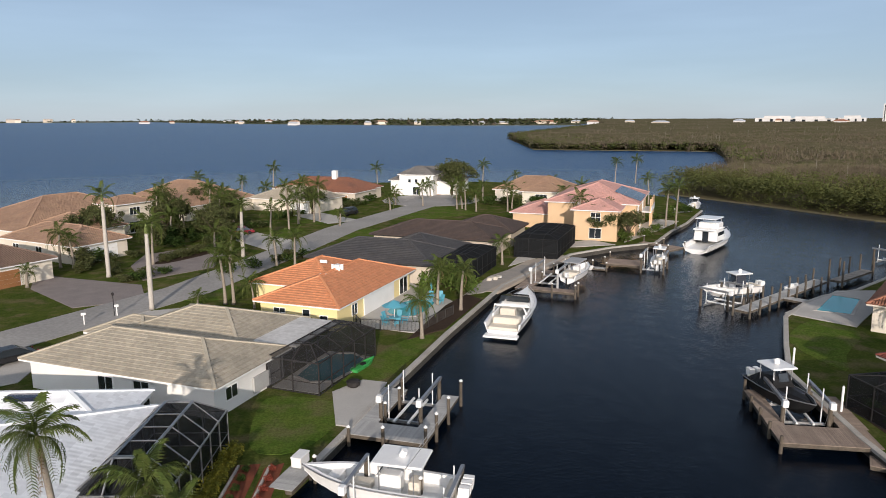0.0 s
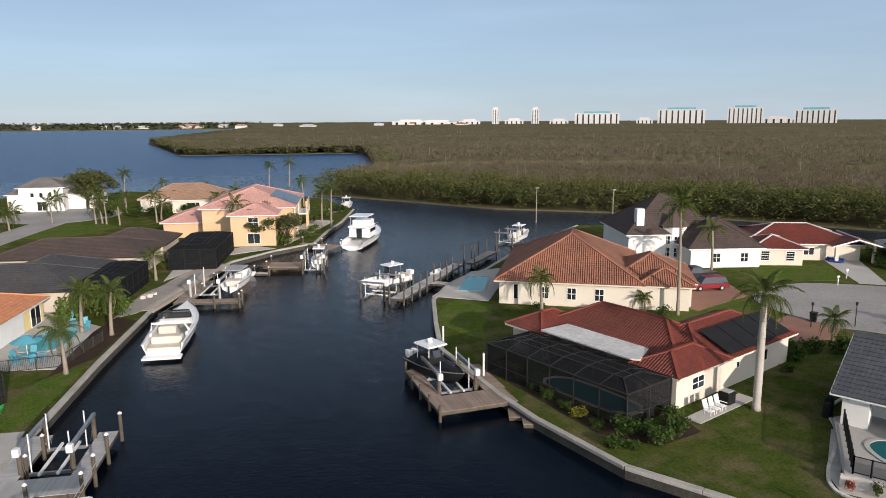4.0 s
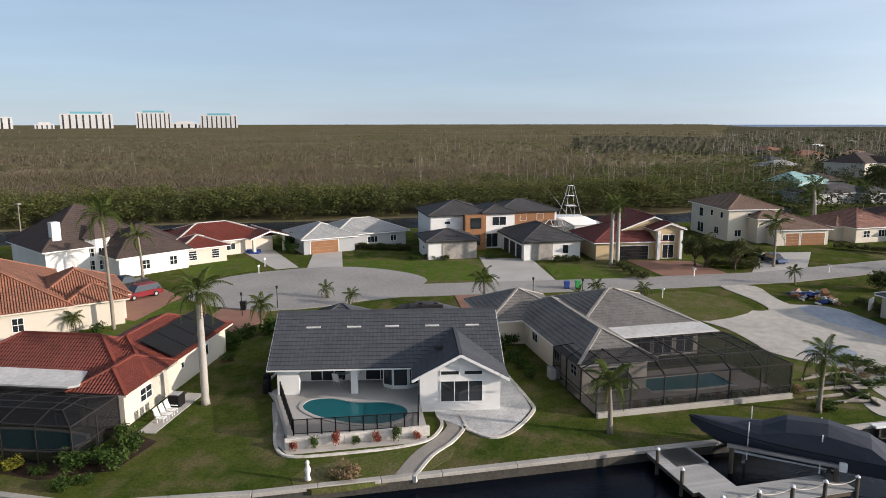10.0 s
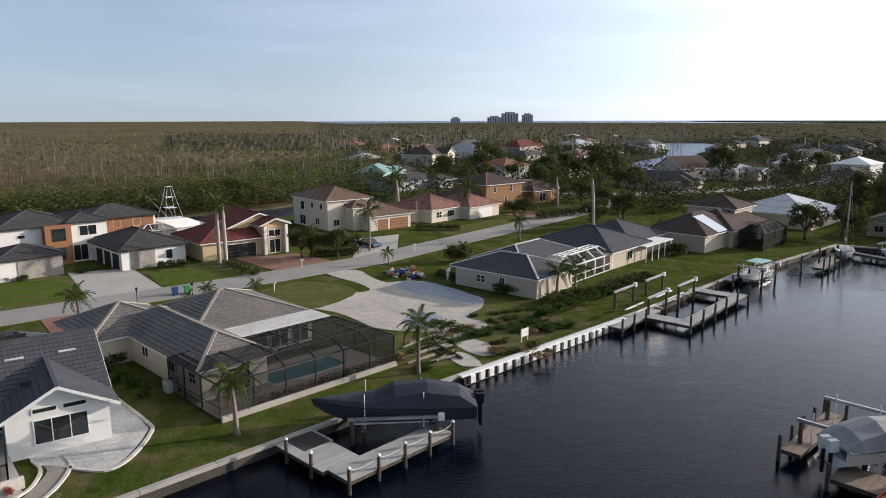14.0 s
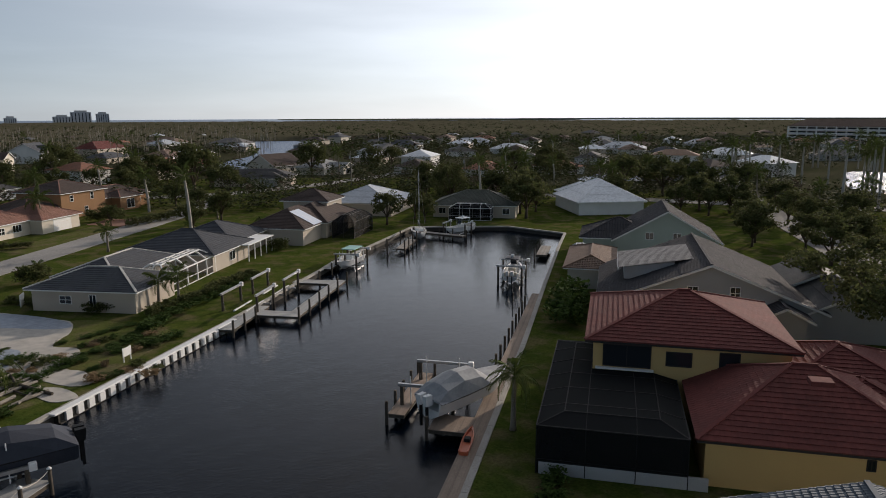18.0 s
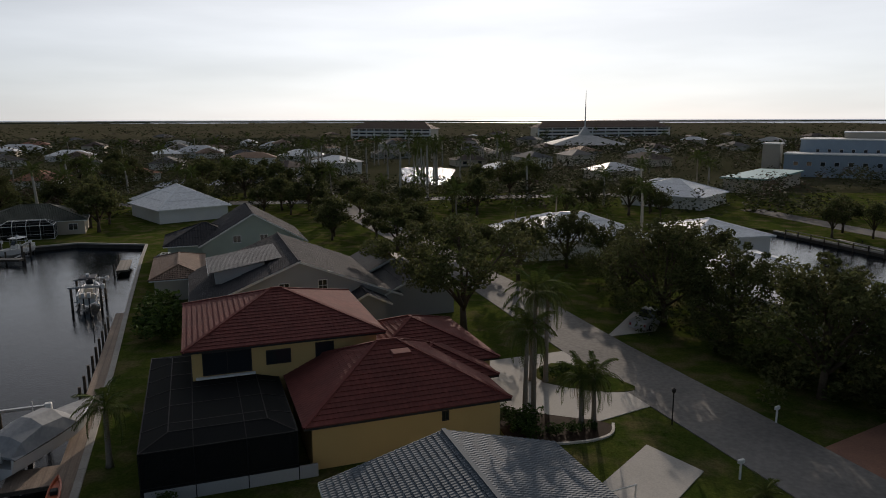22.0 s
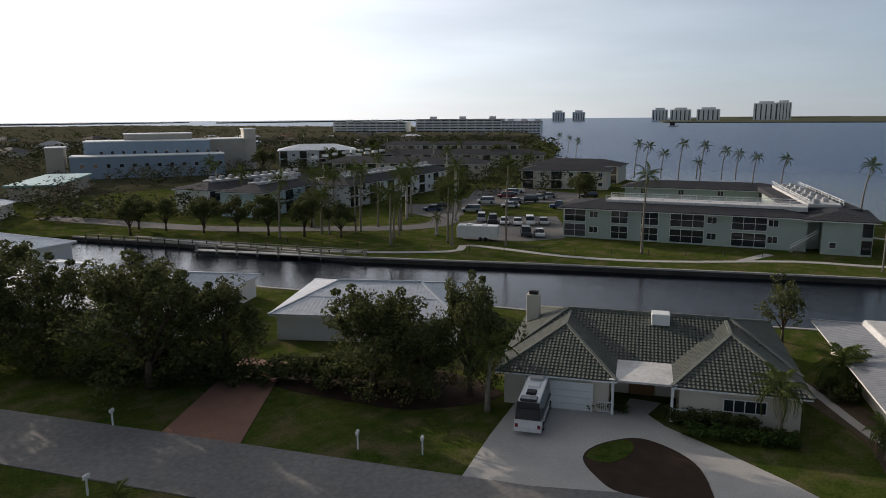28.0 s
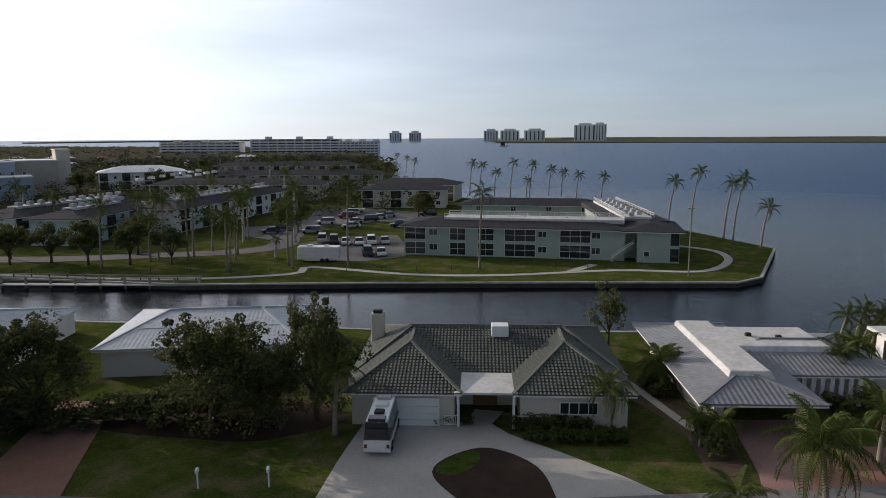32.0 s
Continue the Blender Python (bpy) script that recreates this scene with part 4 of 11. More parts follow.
def palm(x, y, h, kind="coconut", bend=0.5, wind=0.0, scale=1.0, near=False, label="", z=0.0, dead=0, count=16):
    r = random.Random(int(x * 31 + y * 17 + h * 7))
    an = wind if bend > 0.4 else r.uniform(0, 360)
    root = thing("palm_tree", x, y, z, an, label or {"royal": "tall royal palm with a smooth pale trunk", "coconut": "coconut palm with a slim curved trunk", "small": "small garden palm in the lawn"}[kind], "palm tree", "palm trees")
    put("trunk", trunk_mesh(kind, h, bend), root)
    top = Vector((bend, 0, h))
    if kind == "royal":
        put("crownshaft", Geo().tube([(0, 0, 0), (0, 0, 0.5), (0, 0, 1.2)], [0.2, 0.19, 0.08], 8).mesh("crownshaft", SHAFT, True), root, "", Matrix.Translation(top - Vector((0, 0, 0.1))))
        top += Vector((0, 0, 0.9))
    if near:
        for me, m in crown_fronds(kind, r, count):
            put("frond", me, root, "", Matrix.Translation(top) @ m @ Matrix.Scale(scale * r.uniform(0.9, 1.1), 4))
        for i in range(dead):
            put("dead_frond", DEAD, root, "dry brown hanging frond", Matrix.Translation(top - Vector((0, 0, 0.15))) @ pose(0, 0, 0, 0, 38, i * 97 + 20) @ Matrix.Scale(scale, 4))
    else:
        # the breeze leans the crowns of the coconut palms to the north-west
        lean = Matrix.Rotation(radians(30 if kind == "coconut" else 8), 4, Matrix.Rotation(radians(-an), 3, "Z") @ Vector((-0.85, -0.53, 0)))
        put("crown", joined_crown(kind, r.randrange(4)), root, "", Matrix.Translation(top) @ lean @ Matrix.Scale(scale, 4) @ pose(0, 0, 0, 0, 0, r.uniform(0, 360)))
    return root


TREES = {}


def tree_meshes(seed, leaves=4200, spread=1.0, mat=None, leaf=0.2, low=False):
    """A forked trunk and an uneven crown about 8 m high and 8 m wide."""
    if seed in TREES:
        return TREES[seed]
    r = random.Random(seed)
    nr = np.random.default_rng(seed)
    g = Geo()
    g.tube([(0, 0, -0.1), (0.05, 0.02, 1.0), (0.0, 0.1, 2.2)], [0.32, 0.24, 0.2], 8)
    clumps = []
    for i in range(9):
        an = i * 2.4 + r.uniform(-0.3, 0.3)
        out, up = r.uniform(1.6, 3.6) * spread, r.uniform(3.8, 7.0)
        if i > 6:
            out, up = r.uniform(0.2, 1.2), r.uniform(6.0, 7.6)
        mid = Vector((math.cos(an) * out * 0.45, math.sin(an) * out * 0.45, 2.0 + (up - 2) * 0.5))
        end = Vector((math.cos(an) * out, math.sin(an) * out, up))
        g.tube([(0, 0.05, r.uniform(1.4, 2.1)), mid, end], [0.15, 0.09, 0.03], 6)
        for j in range(4):
            e2 = mid.lerp(end, r.uniform(0.5, 1.1)) + Vector((r.uniform(-1, 1), r.uniform(-1, 1), r.uniform(-0.5, 0.9))) * 1.15 * spread
            g.tube([mid.lerp(end, 0.45), e2], [0.05, 0.015], 5)
            clumps.append((e2, r.uniform(0.6, 1.15)))
        clumps.append((end, r.uniform(0.8, 1.3)))
    if low:
        for j in range(34):
            an, out = r.uniform(0, 6.28), 3.9 * math.sqrt(r.random())
            clumps.append((Vector((math.cos(an) * out, math.sin(an) * out, r.uniform(0.8, 6.4 - out * 0.5))), r.uniform(0.7, 1.2)))
        for j in range(16):
            an, out = r.uniform(0, 6.28), 3.4 * math.sqrt(r.random())
            tip = Vector((math.cos(an) * out, math.sin(an) * out, r.uniform(7.0, 9.3) - out * 0.5))
            g.tube([tip * 0.75, tip], [0.05, 0.015], 5)
            clumps += [(tip, r.uniform(0.3, 0.6)), (tip * 0.9, r.uniform(0.4, 0.7))]
    C = np.array([tuple(c) for c, _ in clumps])
    rad = np.array([q for _, q in clumps])
    P = clump_points(C, rad, leaves // len(clumps), 0.75, nr)
    TREES[seed] = (g.mesh("trunk", TREE_BARK, True), card_mesh("crown", P, nr.uniform(0.6, 1.3, len(P)) * leaf, mat or LEAF, 0.4, 0.55, nr))
    return TREES[seed]


def tree(x, y, size=1.0, seed=1, label="broad-leaved tree with a dense dark crown", z=0.0, tall=1.0, group="garden trees", **kw):
    root = thing("tree", x, y, z, (x * 37 + y * 11) % 360, label, "tree", group)
    t, c = tree_meshes(seed, **kw)
    m = Matrix.Diagonal((size, size, size * tall, 1))
    put("trunk", t, root, "", m)
    put("crown", c, root, "", m)
    return root


BUSHES = {}
FAR_SHRUBS = {}


def bush(x, y, w=1.2, h=1.0, mat=None, label="rounded green garden shrub", d=None, a=0.0, z=0.0):
    """A shrub or a length of hedge: stems and many leaf sprays."""
    mat = mat or HEDGE
    key = (mat.name, 2 if (d or w) > 2.2 * w or w > 2.2 * (d or w) else int(abs(x * 3 + y)) % 2)
    if key not in BUSHES:
        nr = np.random.default_rng(len(BUSHES) + 3)
        n = 26
        C = np.stack([nr.uniform(-0.36, 0.36, n), nr.uniform(-0.36, 0.36, n), nr.uniform(0.25, 0.75, n)], 1)
        P = clump_points(C, nr.uniform(0.14, 0.24, n), 26, 1.0, nr)
        BUSHES[key] = card_mesh("foliage", P, nr.uniform(0.04, 0.085, len(P)), mat, 0.5, 0.6, nr)
    name = "hedge" if key[1] == 2 else "bush"
    m = pose(x, y, z - 0.03, 0, 0, a or (x * 53) % 360) @ Matrix.Diagonal((w, d or w, h, 1))
    if math.hypot(x, y) > 98:
        FAR_SHRUBS.setdefault(mat.name, []).append((BUSHES[key], m))
        return None
    ob = put(name, BUSHES[key], None, "", m)
    return tagged(ob, label, name, "garden shrubs")

# ---------------------------------------------------------------- water and land
WATER_Z = -0.8
R = 4950.0
g = Geo()
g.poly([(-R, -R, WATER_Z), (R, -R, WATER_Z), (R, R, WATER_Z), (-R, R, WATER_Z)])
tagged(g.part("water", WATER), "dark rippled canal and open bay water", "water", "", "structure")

# shore of the inhabited land: both sides of the near canal, the short canal to the west, the bay
CANAL_WEST = [(-10.9, 34.6), (4.4, 7.8), (11.2, -4.3), (24.7, -28.6), (38.2, -52.9), (52, -77), (65, -100), (71, -111)]
CANAL_EAST = [(84.3, -110.5), (98.4, -97.5), (83.3, -66), (66.7, -37.3), (55.9, -17.2), (46.8, -0.9), (39.4, 12.1), (33.7, 22.3), (29.7, 31.2), (28.9, 40), (29.0, 45), (30.2, 57.6), (33.5, 65), (38.1, 74.6), (43.4, 80.6), (47.3, 83.6), (53, 86.5), (62, 94), (76, 104), (92, 114), (104, 108), (114, 92), (124, 74), (134, 55), (142, 38), (150, 18), (160, -4), (174, -28), (196, -36)]
NORTH_SHORE = [(61, 163), (50.9, 143.8), (44, 133), (37.5, 121.0), (29, 117), (20.8, 111.1), (8.0, 90.1), (0.4, 69.3), (-4.4, 54.8), (-8.6, 41.1)]
BAY_SHORE = [(-88, 0), (-112, 40), (-122, 75), (-95, 118), (-72, 160), (-52, 205), (-25, 238), (15, 240), (45, 222), (62, 190)]
CANAL2_NEAR = [(-26.5, -146), (-30.5, -124), (-31.5, -106), (-41, -92), (-46, -80), (-55, -62), (-64, -42), (-76, -22)]
CANAL2_FAR = [(-116, -15), (-110.1, -17.5), (-97, -39.5), (-82, -64), (-66.2, -88.2), (-53, -121), (-42, -143), (-34, -150)]
BEACH = [(-860, -720), (-547, -424), (-408, -296), (-300, -222), (-238, -170), (-205, -110), (-186, -62), (-170, -44), (-147, -17)]
LAND = NORTH_SHORE + CANAL_WEST + CANAL_EAST + [(240, -18), (330, 10), (520, -40), (2300, -120), (2600, -900), (1500, -1900), (300, -2150), (-700, -1900)] + BEACH + CANAL2_FAR + CANAL2_NEAR + BAY_SHORE
ground = Geo().slab(LAND, -4, 0).part("ground", GRASS)
tagged(ground, "low grassy land held by concrete seawalls", "ground", "", "structure")
SWAMP_LAND = [(64, 206), (69, 199), (79, 181), (94, 150), (114, 130), (131, 104), (143, 80), (156, 58), (165, 40), (172, 18), (182, -4), (205, -26), (260, -140), (2400, -300), (4900, -300), (4900, 4900), (900, 4900), (500, 2200), (250, 1300), (69, 752), (63, 485), (174, 448), (150, 372), (120, 290)]
tagged(Geo().slab(SWAMP_LAND, -4, -0.45).part("swamp_ground", SWAMP), "muddy floor of the mangrove swamp", "ground", "", "structure")
FAR_LAND = [(-4900, 3300), (-1500, 3700), (-700, 2500), (-60, 1850), (330, 1750), (1200, 4900), (-4900, 4900)]
tagged(Geo().slab(FAR_LAND, -4, 0.5).part("far_shore", WOODED), "flat wooded shore across the bay", "ground", "", "structure")
for i, (x, y, rx, ry) in enumerate(((-500, -3100, 900, 120), (900, -3000, 1300, 150), (-2300, -2700, 900, 130), (-3900, -1400, 700, 260), (-4300, -300, 400, 500), (-4200, 900, 400, 600), (2600, -2500, 900, 300))):
    pts = [(x + rx * math.cos(k * 0.3927) * (0.8 + 0.4 * rng.random()), y + ry * math.sin(k * 0.3927) * (0.8 + 0.4 * rng.random())) for k in range(16)]
    tagged(Geo().slab(pts, -4, 3.5).part("island", WOODED), "low dark mangrove island on the horizon", "island", "far islands", "structure")

LAYER = [0]


def patch(name, pts, mat, label, category="", z=None, thick=0.0, kind="structure", rounded=0):
    """A flush area on the ground: road, drive, bed, lawn."""
    if rounded:
        pts = smooth_line(pts, rounded)
    LAYER[0] += 1
    top = z if z is not None else 0.012 + 0.004 * (LAYER[0] % 14)
    return tagged(Geo().slab(pts, -0.3, top).part(name, mat), label, category or name.replace("_", " "), "", kind)


patch("ground", [(300, -70), (520, -62), (2280, -140), (2570, -900), (1500, -1880), (300, -2130), (-680, -1880), (-840, -740), (-540, -440), (-390, -300), (-225, -235), (-60, -215), (60, -198), (180, -176), (240, -120)], SUBURB, "dark mixed ground among the far houses", "ground", 0.006)
# streets: a west street with its turning circle, the east street with its own, the south street
patch("road", offset_line([(-75, 22), (-44, 67), (-33, 88), (-27, 110), (-20, 138), (-10, 163), (-2, 182)], 3.6, 3.6), PALE_ROAD, "pale asphalt residential street", "road", 0.07)
patch("road", [(-3 + 13 * math.cos(k * 0.35), 186 + 13 * math.sin(k * 0.35)) for k in range(18)], PALE_ROAD, "pale asphalt turning circle", "road", 0.074)
patch("road", offset_line([(72, 46), (84, 32), (97, 2.5), (107, -17), (126, -42), (148, -71), (164, -88), (181, -103)], 3.4, 3.4), PALE_ROAD, "pale asphalt residential street", "road", 0.07)
patch("road", smooth_line([(70, 49), (72, 40), (80, 33), (91, 30), (96, 38), (95, 48), (85, 58), (74, 57)], 5), PALE_ROAD, "pale asphalt turning circle", "road", 0.076)
patch("road", offset_line([(-50, 8), (-28, -22), (-15, -46), (-4, -66), (8, -90), (26, -122), (56, -172), (90, -240), (140, -320)], 3.4, 3.4), ROAD, "pale asphalt residential street", "road", 0.07)

patch("road", offset_line(smooth_line([(246, -52), (214, -66), (193, -82), (183, -102), (182, -124), (186, -152), (198, -190), (232, -240), (300, -300)], 4, False), 3.4, 3.4), PALE_ROAD, "pale asphalt cross street", "road", 0.074)
patch("road", offset_line(smooth_line([(120, -158), (78, -171), (56, -178), (30, -188), (0, -198), (-40, -210)], 4, False), 3.6, 3.6), ROAD, "pale asphalt cross street", "road", 0.074)
ROAD_LINES = [(97, 2), (107, -17), (126, -42), (148, -71), (164, -88), (181, -103), (214, -66), (193, -82), (182, -124), (186, -152), (198, -190), (232, -240), (26, -122), (41, -147), (56, -172), (73, -206), (90, -240), (115, -280), (140, -320), (120, -158), (100, -165), (78, -171), (30, -188), (15, -193), (0, -198)]

# seawalls: a concrete cap in segments on a concrete face
def seawall(line, label):
    root = thing("seawall", 0, 0, 0, 0, label, "seawall", "seawalls", "structure")
    for p, q in zip(line, line[1:]):
        p, q = Vector(p), Vector(q)
        n = max(round((q - p).length / 4.5), 1)
        for i in range(n):
            a, b = p.lerp(q, i / n), p.lerp(q, (i + 1) / n)
            d = (b - a)
            m = Matrix.Translation((a.x, a.y, 0)) @ Matrix.Rotation(math.atan2(d.y, d.x), 4, "Z")
            Geo().box(0.01, -0.2, -0.14, d.length - 0.01, 0.3, 0.1, m, 0.03).part("cap", CONCRETE, root)
        m = Matrix.Translation((p.x, p.y, 0)) @ Matrix.Rotation(math.atan2(q.y - p.y, q.x - p.x), 4, "Z")
        Geo().box(0, -0.14, -3, (q - p).length, 0.2, -0.14, m).part("face", WET_SHADED_CONCRETE, root)
    return root


seawall(CANAL_WEST, "grey concrete seawall along the canal")
seawall([p for p in CANAL_EAST if p[0] < 99 and p[1] < 115], "grey concrete seawall along the lawns")
seawall(NORTH_SHORE, "grey concrete seawall behind the docks")
seawall([(84.3, -110.5), (71, -111)], "grey concrete seawall at the canal's end")
seawall([(-147, -17), (-116, -15)] + CANAL2_FAR[1:7], "long grey concrete seawall of the condominium lawn")
seawall(CANAL2_NEAR, "grey concrete seawall behind the houses")

# ---------------------------------------------------------------- west row of houses
def solar_array(parent, m, nx, ny, w=1.0, h=1.65, label="dark solar panels"):
    """Panels in rows on a roof plane; m places the lower corner, x along the eave, y up the slope."""
    for i in range(nx):
        for j in range(ny):
            ob = Geo().box(i * w + 0.015, j * h + 0.015, 0.06, (i + 1) * w - 0.015, (j + 1) * h - 0.015, 0.1).part("solar_panel", SOLAR, parent)
            ob.matrix_basis = m


HS = "houses of the canal"
h1 = house("house", -19, 41, 2, [(-17, -24, -0.9, 3.3, 2.7, "hip", 15), (-19, 0.2, -2.2, 6.1, 2.7, "hip", 22, 4.2)], WHITE, R_WHITE, "white bungalow under a bright white ribbed metal roof", group=HS, course=3.0,
           windows=[(-0.9, -2, 0.6, 2.0, 1.7, 0, 2, 1), (-0.9, -6, 0.1, 2.6, 2.1, 0, 2, 1), (-6, 6.1, 0.9, 1.6, 1.2, 90, 2, 1)])
Geo().box(-9.6, 2.2, 3.86, -7.4, 3.1, 4.12, None, 0.05).part("skylight", SOLAR, h1)
cage(-19.5, 33.4, 0.5, 5.0, 10.8, 2.6, "dark screened pool cage with pale roof beams", STEEL, SCREEN, 1.35, 1.9)

h2 = house("house", -16.5, 47.7, -20.6, [(-19, 0.6, -0.6, 9.6, 2.7, "hip", 19), (-17, 8, -3.8, 17.8, 2.7, "hip", 19), (-20, 8, -14, 13, 2.7, "hip", 19)], WHITE, R_BEIGE, "white bungalow with beige flat tile hip roofs", group=HS,
           windows=[(-0.6, 2.6, 0.9, 1.5, 1.1, 0, 2, 1), (-11, 0.6, 0.8, 1.6, 1.3, -90, 2, 1), (-7.4, 0.6, 0.1, 1.6, 2.05, -90, 2, 1)])
Geo().box(-5.0, 9.9, 2.76, 0.6, 17.6, 2.92, None, 0.03).part("lanai_roof", FLAT_WHITE, h2, "flat white aluminium lanai roof")
Geo().box(-0.55, 5.2, 0.3, -0.38, 7.4, 1.6, pose(0, 0, 0, 0, 0, 0)).part("shutter", GREY_DECK, h2, "leaning storm shutter")
cage(-14.5, 54.6, -20.6, 4.9, 10.2, 2.7, "dark screened lanai over a small pool", BRONZE, SCREEN_THIN, 0.9, 2.0)
patch("patio", [(-14.2, 54.8), (-10.1, 53.3), (-6.7, 62.2), (-10.9, 63.8)], DRIVE, "pale concrete deck inside the screened lanai", "patio", 0.04)
pool([(-12.6, 57.2), (-9.4, 56.0), (-7.3, 61.5), (-10.4, 62.8)], 0.05, "raised teal pool inside the screened lanai", POOL_DARK, 2)

h3 = house("house", -10.6, 69.2, -20.6, [(-10, 0.6, -0.6, 19.6, 2.7, "hip", 20), (-15.5, 7.6, -5, 19.6, 2.7, "hip", 20)], PALE_YELLOW, R_ORANGE, "pale yellow bungalow with a bright orange tile roof", group=HS, cap=R_ORANGE,
           windows=[(-7.6, 0.6, 0.9, 1.5, 1.1, -90, 2, 2), (-2.2, 0.6, 1.0, 1.0, 0.6, -90, 1, 1), (-4.3, 0.6, 0.05, 0.95, 2.05, -90, 1, 1), (-0.6, 4.4, 0.8, 1.3, 1.3, 0, 2, 1), (-0.6, 17.6, 0.05, 2.4, 2.1, 0, 2, 1)])
Geo().box(-0.62, 6.6, 0.1, -0.5, 14.6, 2.5).part("lanai_wall", TRIM, h3, "white sheeted lanai wall")
star = [(0.75 * (1 if k % 2 else 0.45) * math.cos(k * math.pi / 5), 0.75 * (1 if k % 2 else 0.45) * math.sin(k * math.pi / 5)) for k in range(10)]
Geo().slab([(x - 5.3, y + 9.2) for x, y in star], 4.4, 5.1).part("roof_vent", TRIM, h3, "white star-shaped roof ventilator")
Geo().box(-5.9, 6.3, 4.3, -5.1, 6.5, 4.6).part("roof_vent", TRIM, h3)
Geo().box(-9.2, 12.0, 4.5, -8.3, 12.2, 4.85).part("roof_vent", TRIM, h3)

h4 = house("house", -1.3, 89.7, -20.6, [(-19, 0.6, -0.6, 11, 2.7, "hip", 21), (-12, 6, -1.0, 17, 2.7, "hip", 21)], BEIGE, R_CHARCOAL, "beige bungalow with a charcoal flat tile roof", group=HS, trim=BRONZE,
           windows=[(-0.6, 3, 0.5, 2.0, 1.8, 0, 2, 1), (-6, 0.6, 0.8, 1.5, 1.2, -90, 2, 1)])
cage(-0.6, 93.4, -20.6, 4.9, 11.5, 2.9, "black screened pool cage with a mansard roof", BLACK, SCREEN_BLACK, 0.5, 2.3)
h5 = house("house", 12.2, 116.9, -20.6, [(-22, -9, -1, 2, 2.7, "hip", 18), (-12, 0, -0.6, 10, 2.7, "hip", 20)], BEIGE, R_DKBROWN, "beige bungalow with a low dark brown shingle roof", group=HS, trim=BRONZE,
           windows=[(-15, -9, 0.8, 1.6, 1.2, -90, 2, 1), (-8, -9, 0.8, 1.6, 1.2, -90, 2, 1)])
cage(11.4, 108.9, -20.6, 6.9, 15.5, 3.1, "large black screened pool cage by the house", BLACK, SCREEN_BLACK, 0.5, 2.6)
h6 = house("house", 23.2, 124.2, -20.6, [(-6, 8, 10.5, 30, 6, "hip", 19), (0.3, 0.6, 8, 11, 5.6, "hip", 19), (-14, 12, -5, 26, 3, "hip", 19)], PEACH, R_PINK, "two-storey peach stucco house with a pink tile roof", group=HS,
           windows=[(0.3, 5, 3.6, 1.6, 1.5, 180, 2, 2), (0.3, 5, 0.6, 1.4, 1.4, 180, 2, 2), (4.2, 0.6, 3.4, 1.8, 1.7, -90, 2, 2), (4.2, 0.6, 0.4, 2.2, 1.9, -90, 2, 1), (10.5, 12, 3.4, 2.2, 1.8, 0, 2, 1), (10.5, 17, 0.2, 2.6, 2.2, 0, 2, 1), (10.5, 22, 3.2, 2.2, 2.1, 0, 2, 1), (-6, 14, 3.8, 1.0, 1.6, 180, 1, 1)])
solar_array(h6, pose(1.2, 27.2, 6.55, 0, 0, 0) @ pose(0, 0, 0, 19, 0, 90) @ pose(-16.5, -8.6, -1.6), 9, 3)
solar_array(h6, pose(11.0, 11.4, 6.05, 0, 0, 90) @ pose(0, 0, 0, 19, 0, 0), 12, 3, 1.0, 1.75)
box_part(h6, "balcony", 10.5, 20, 2.9, 12.4, 29, 3.1, TRIM)
for yy in (20.2, 24.5, 28.8):
    column(h6, 12.2, yy, 5.6, 0.3, PEACH)
box_part(h6, "balcony_rail", 12.3, 20, 3.1, 12.4, 29, 4.0, TRIM)

# houses across the west street, backing on to the bay
house("house", -59.4, 135.5, -28, [(-22, -22, -1, 6, 3.2, "hip", 22), (-5.2, -5, 0.3, 3, 6.0, "hip", 20), (0, -26, 18.2, -17, 3.0, "hip", 24), (-6, -20, 6, -8, 3.0, "hip", 22)], CREAM, R_TAN, "large cream house with tan barrel tile roofs", group=HS,
      windows=[(-2.4, -5, 3.6, 2.2, 1.5, -90, 3, 1), (0.3, -1, 3.6, 2.4, 1.5, 0, 3, 1), (0.3, -1, 0.1, 3.0, 2.2, 0, 3, 1), (9, -26, 0.8, 1.6, 1.4, -90, 2, 1), (3, -26, 0.8, 1.6, 1.4, -90, 2, 1)], garages=[(18.2, -21.5, 5.0, 2.3, 0, TRIM)])
house("house", -61, 83, -28, [(-18, 0, 0, 14, 3.0, "hip", 24)], CREAM, R_BROWN, "cream bungalow with a brown barrel tile roof", group=HS, garages=[(0, 7, 4.8, 2.3, 0, WOOD_CLAD)])
house("house", -68, 160, -25, [(-8, 0, 16, 18, 3.2, "hip", 24), (6, -4, 16, 6, 3.2, "hip", 24)], CREAM, R_TAN, "cream house with a weathered tan tile roof", group=HS, windows=[(12, -4, 0.6, 1.6, 1.8, -90, 2, 2)])
house("house", -46, 168, -25, [(0, 0, 18, 12, 3.0, "hip", 22)], CREAM, R_BEIGE, "cream bungalow with a pale tile roof", group=HS, garages=[(14, 0, 4.8, 2.2, -90, TRIM)])
hd = house("house", -46, 192, -20, [(0, 0, 26, 13, 3.0, "hip", 22), (18, -5, 27, 6, 3.0, "hip", 22)], BEIGE, R_TERRA, "bungalow with terracotta roof, white chimney and wooden garage", group=HS, garages=[(22.5, -5, 4.8, 2.2, -90, WOOD_CLAD)])
box_part(hd, "chimney", 15, 5, 4, 16.3, 6.2, 7.6, TRIM)
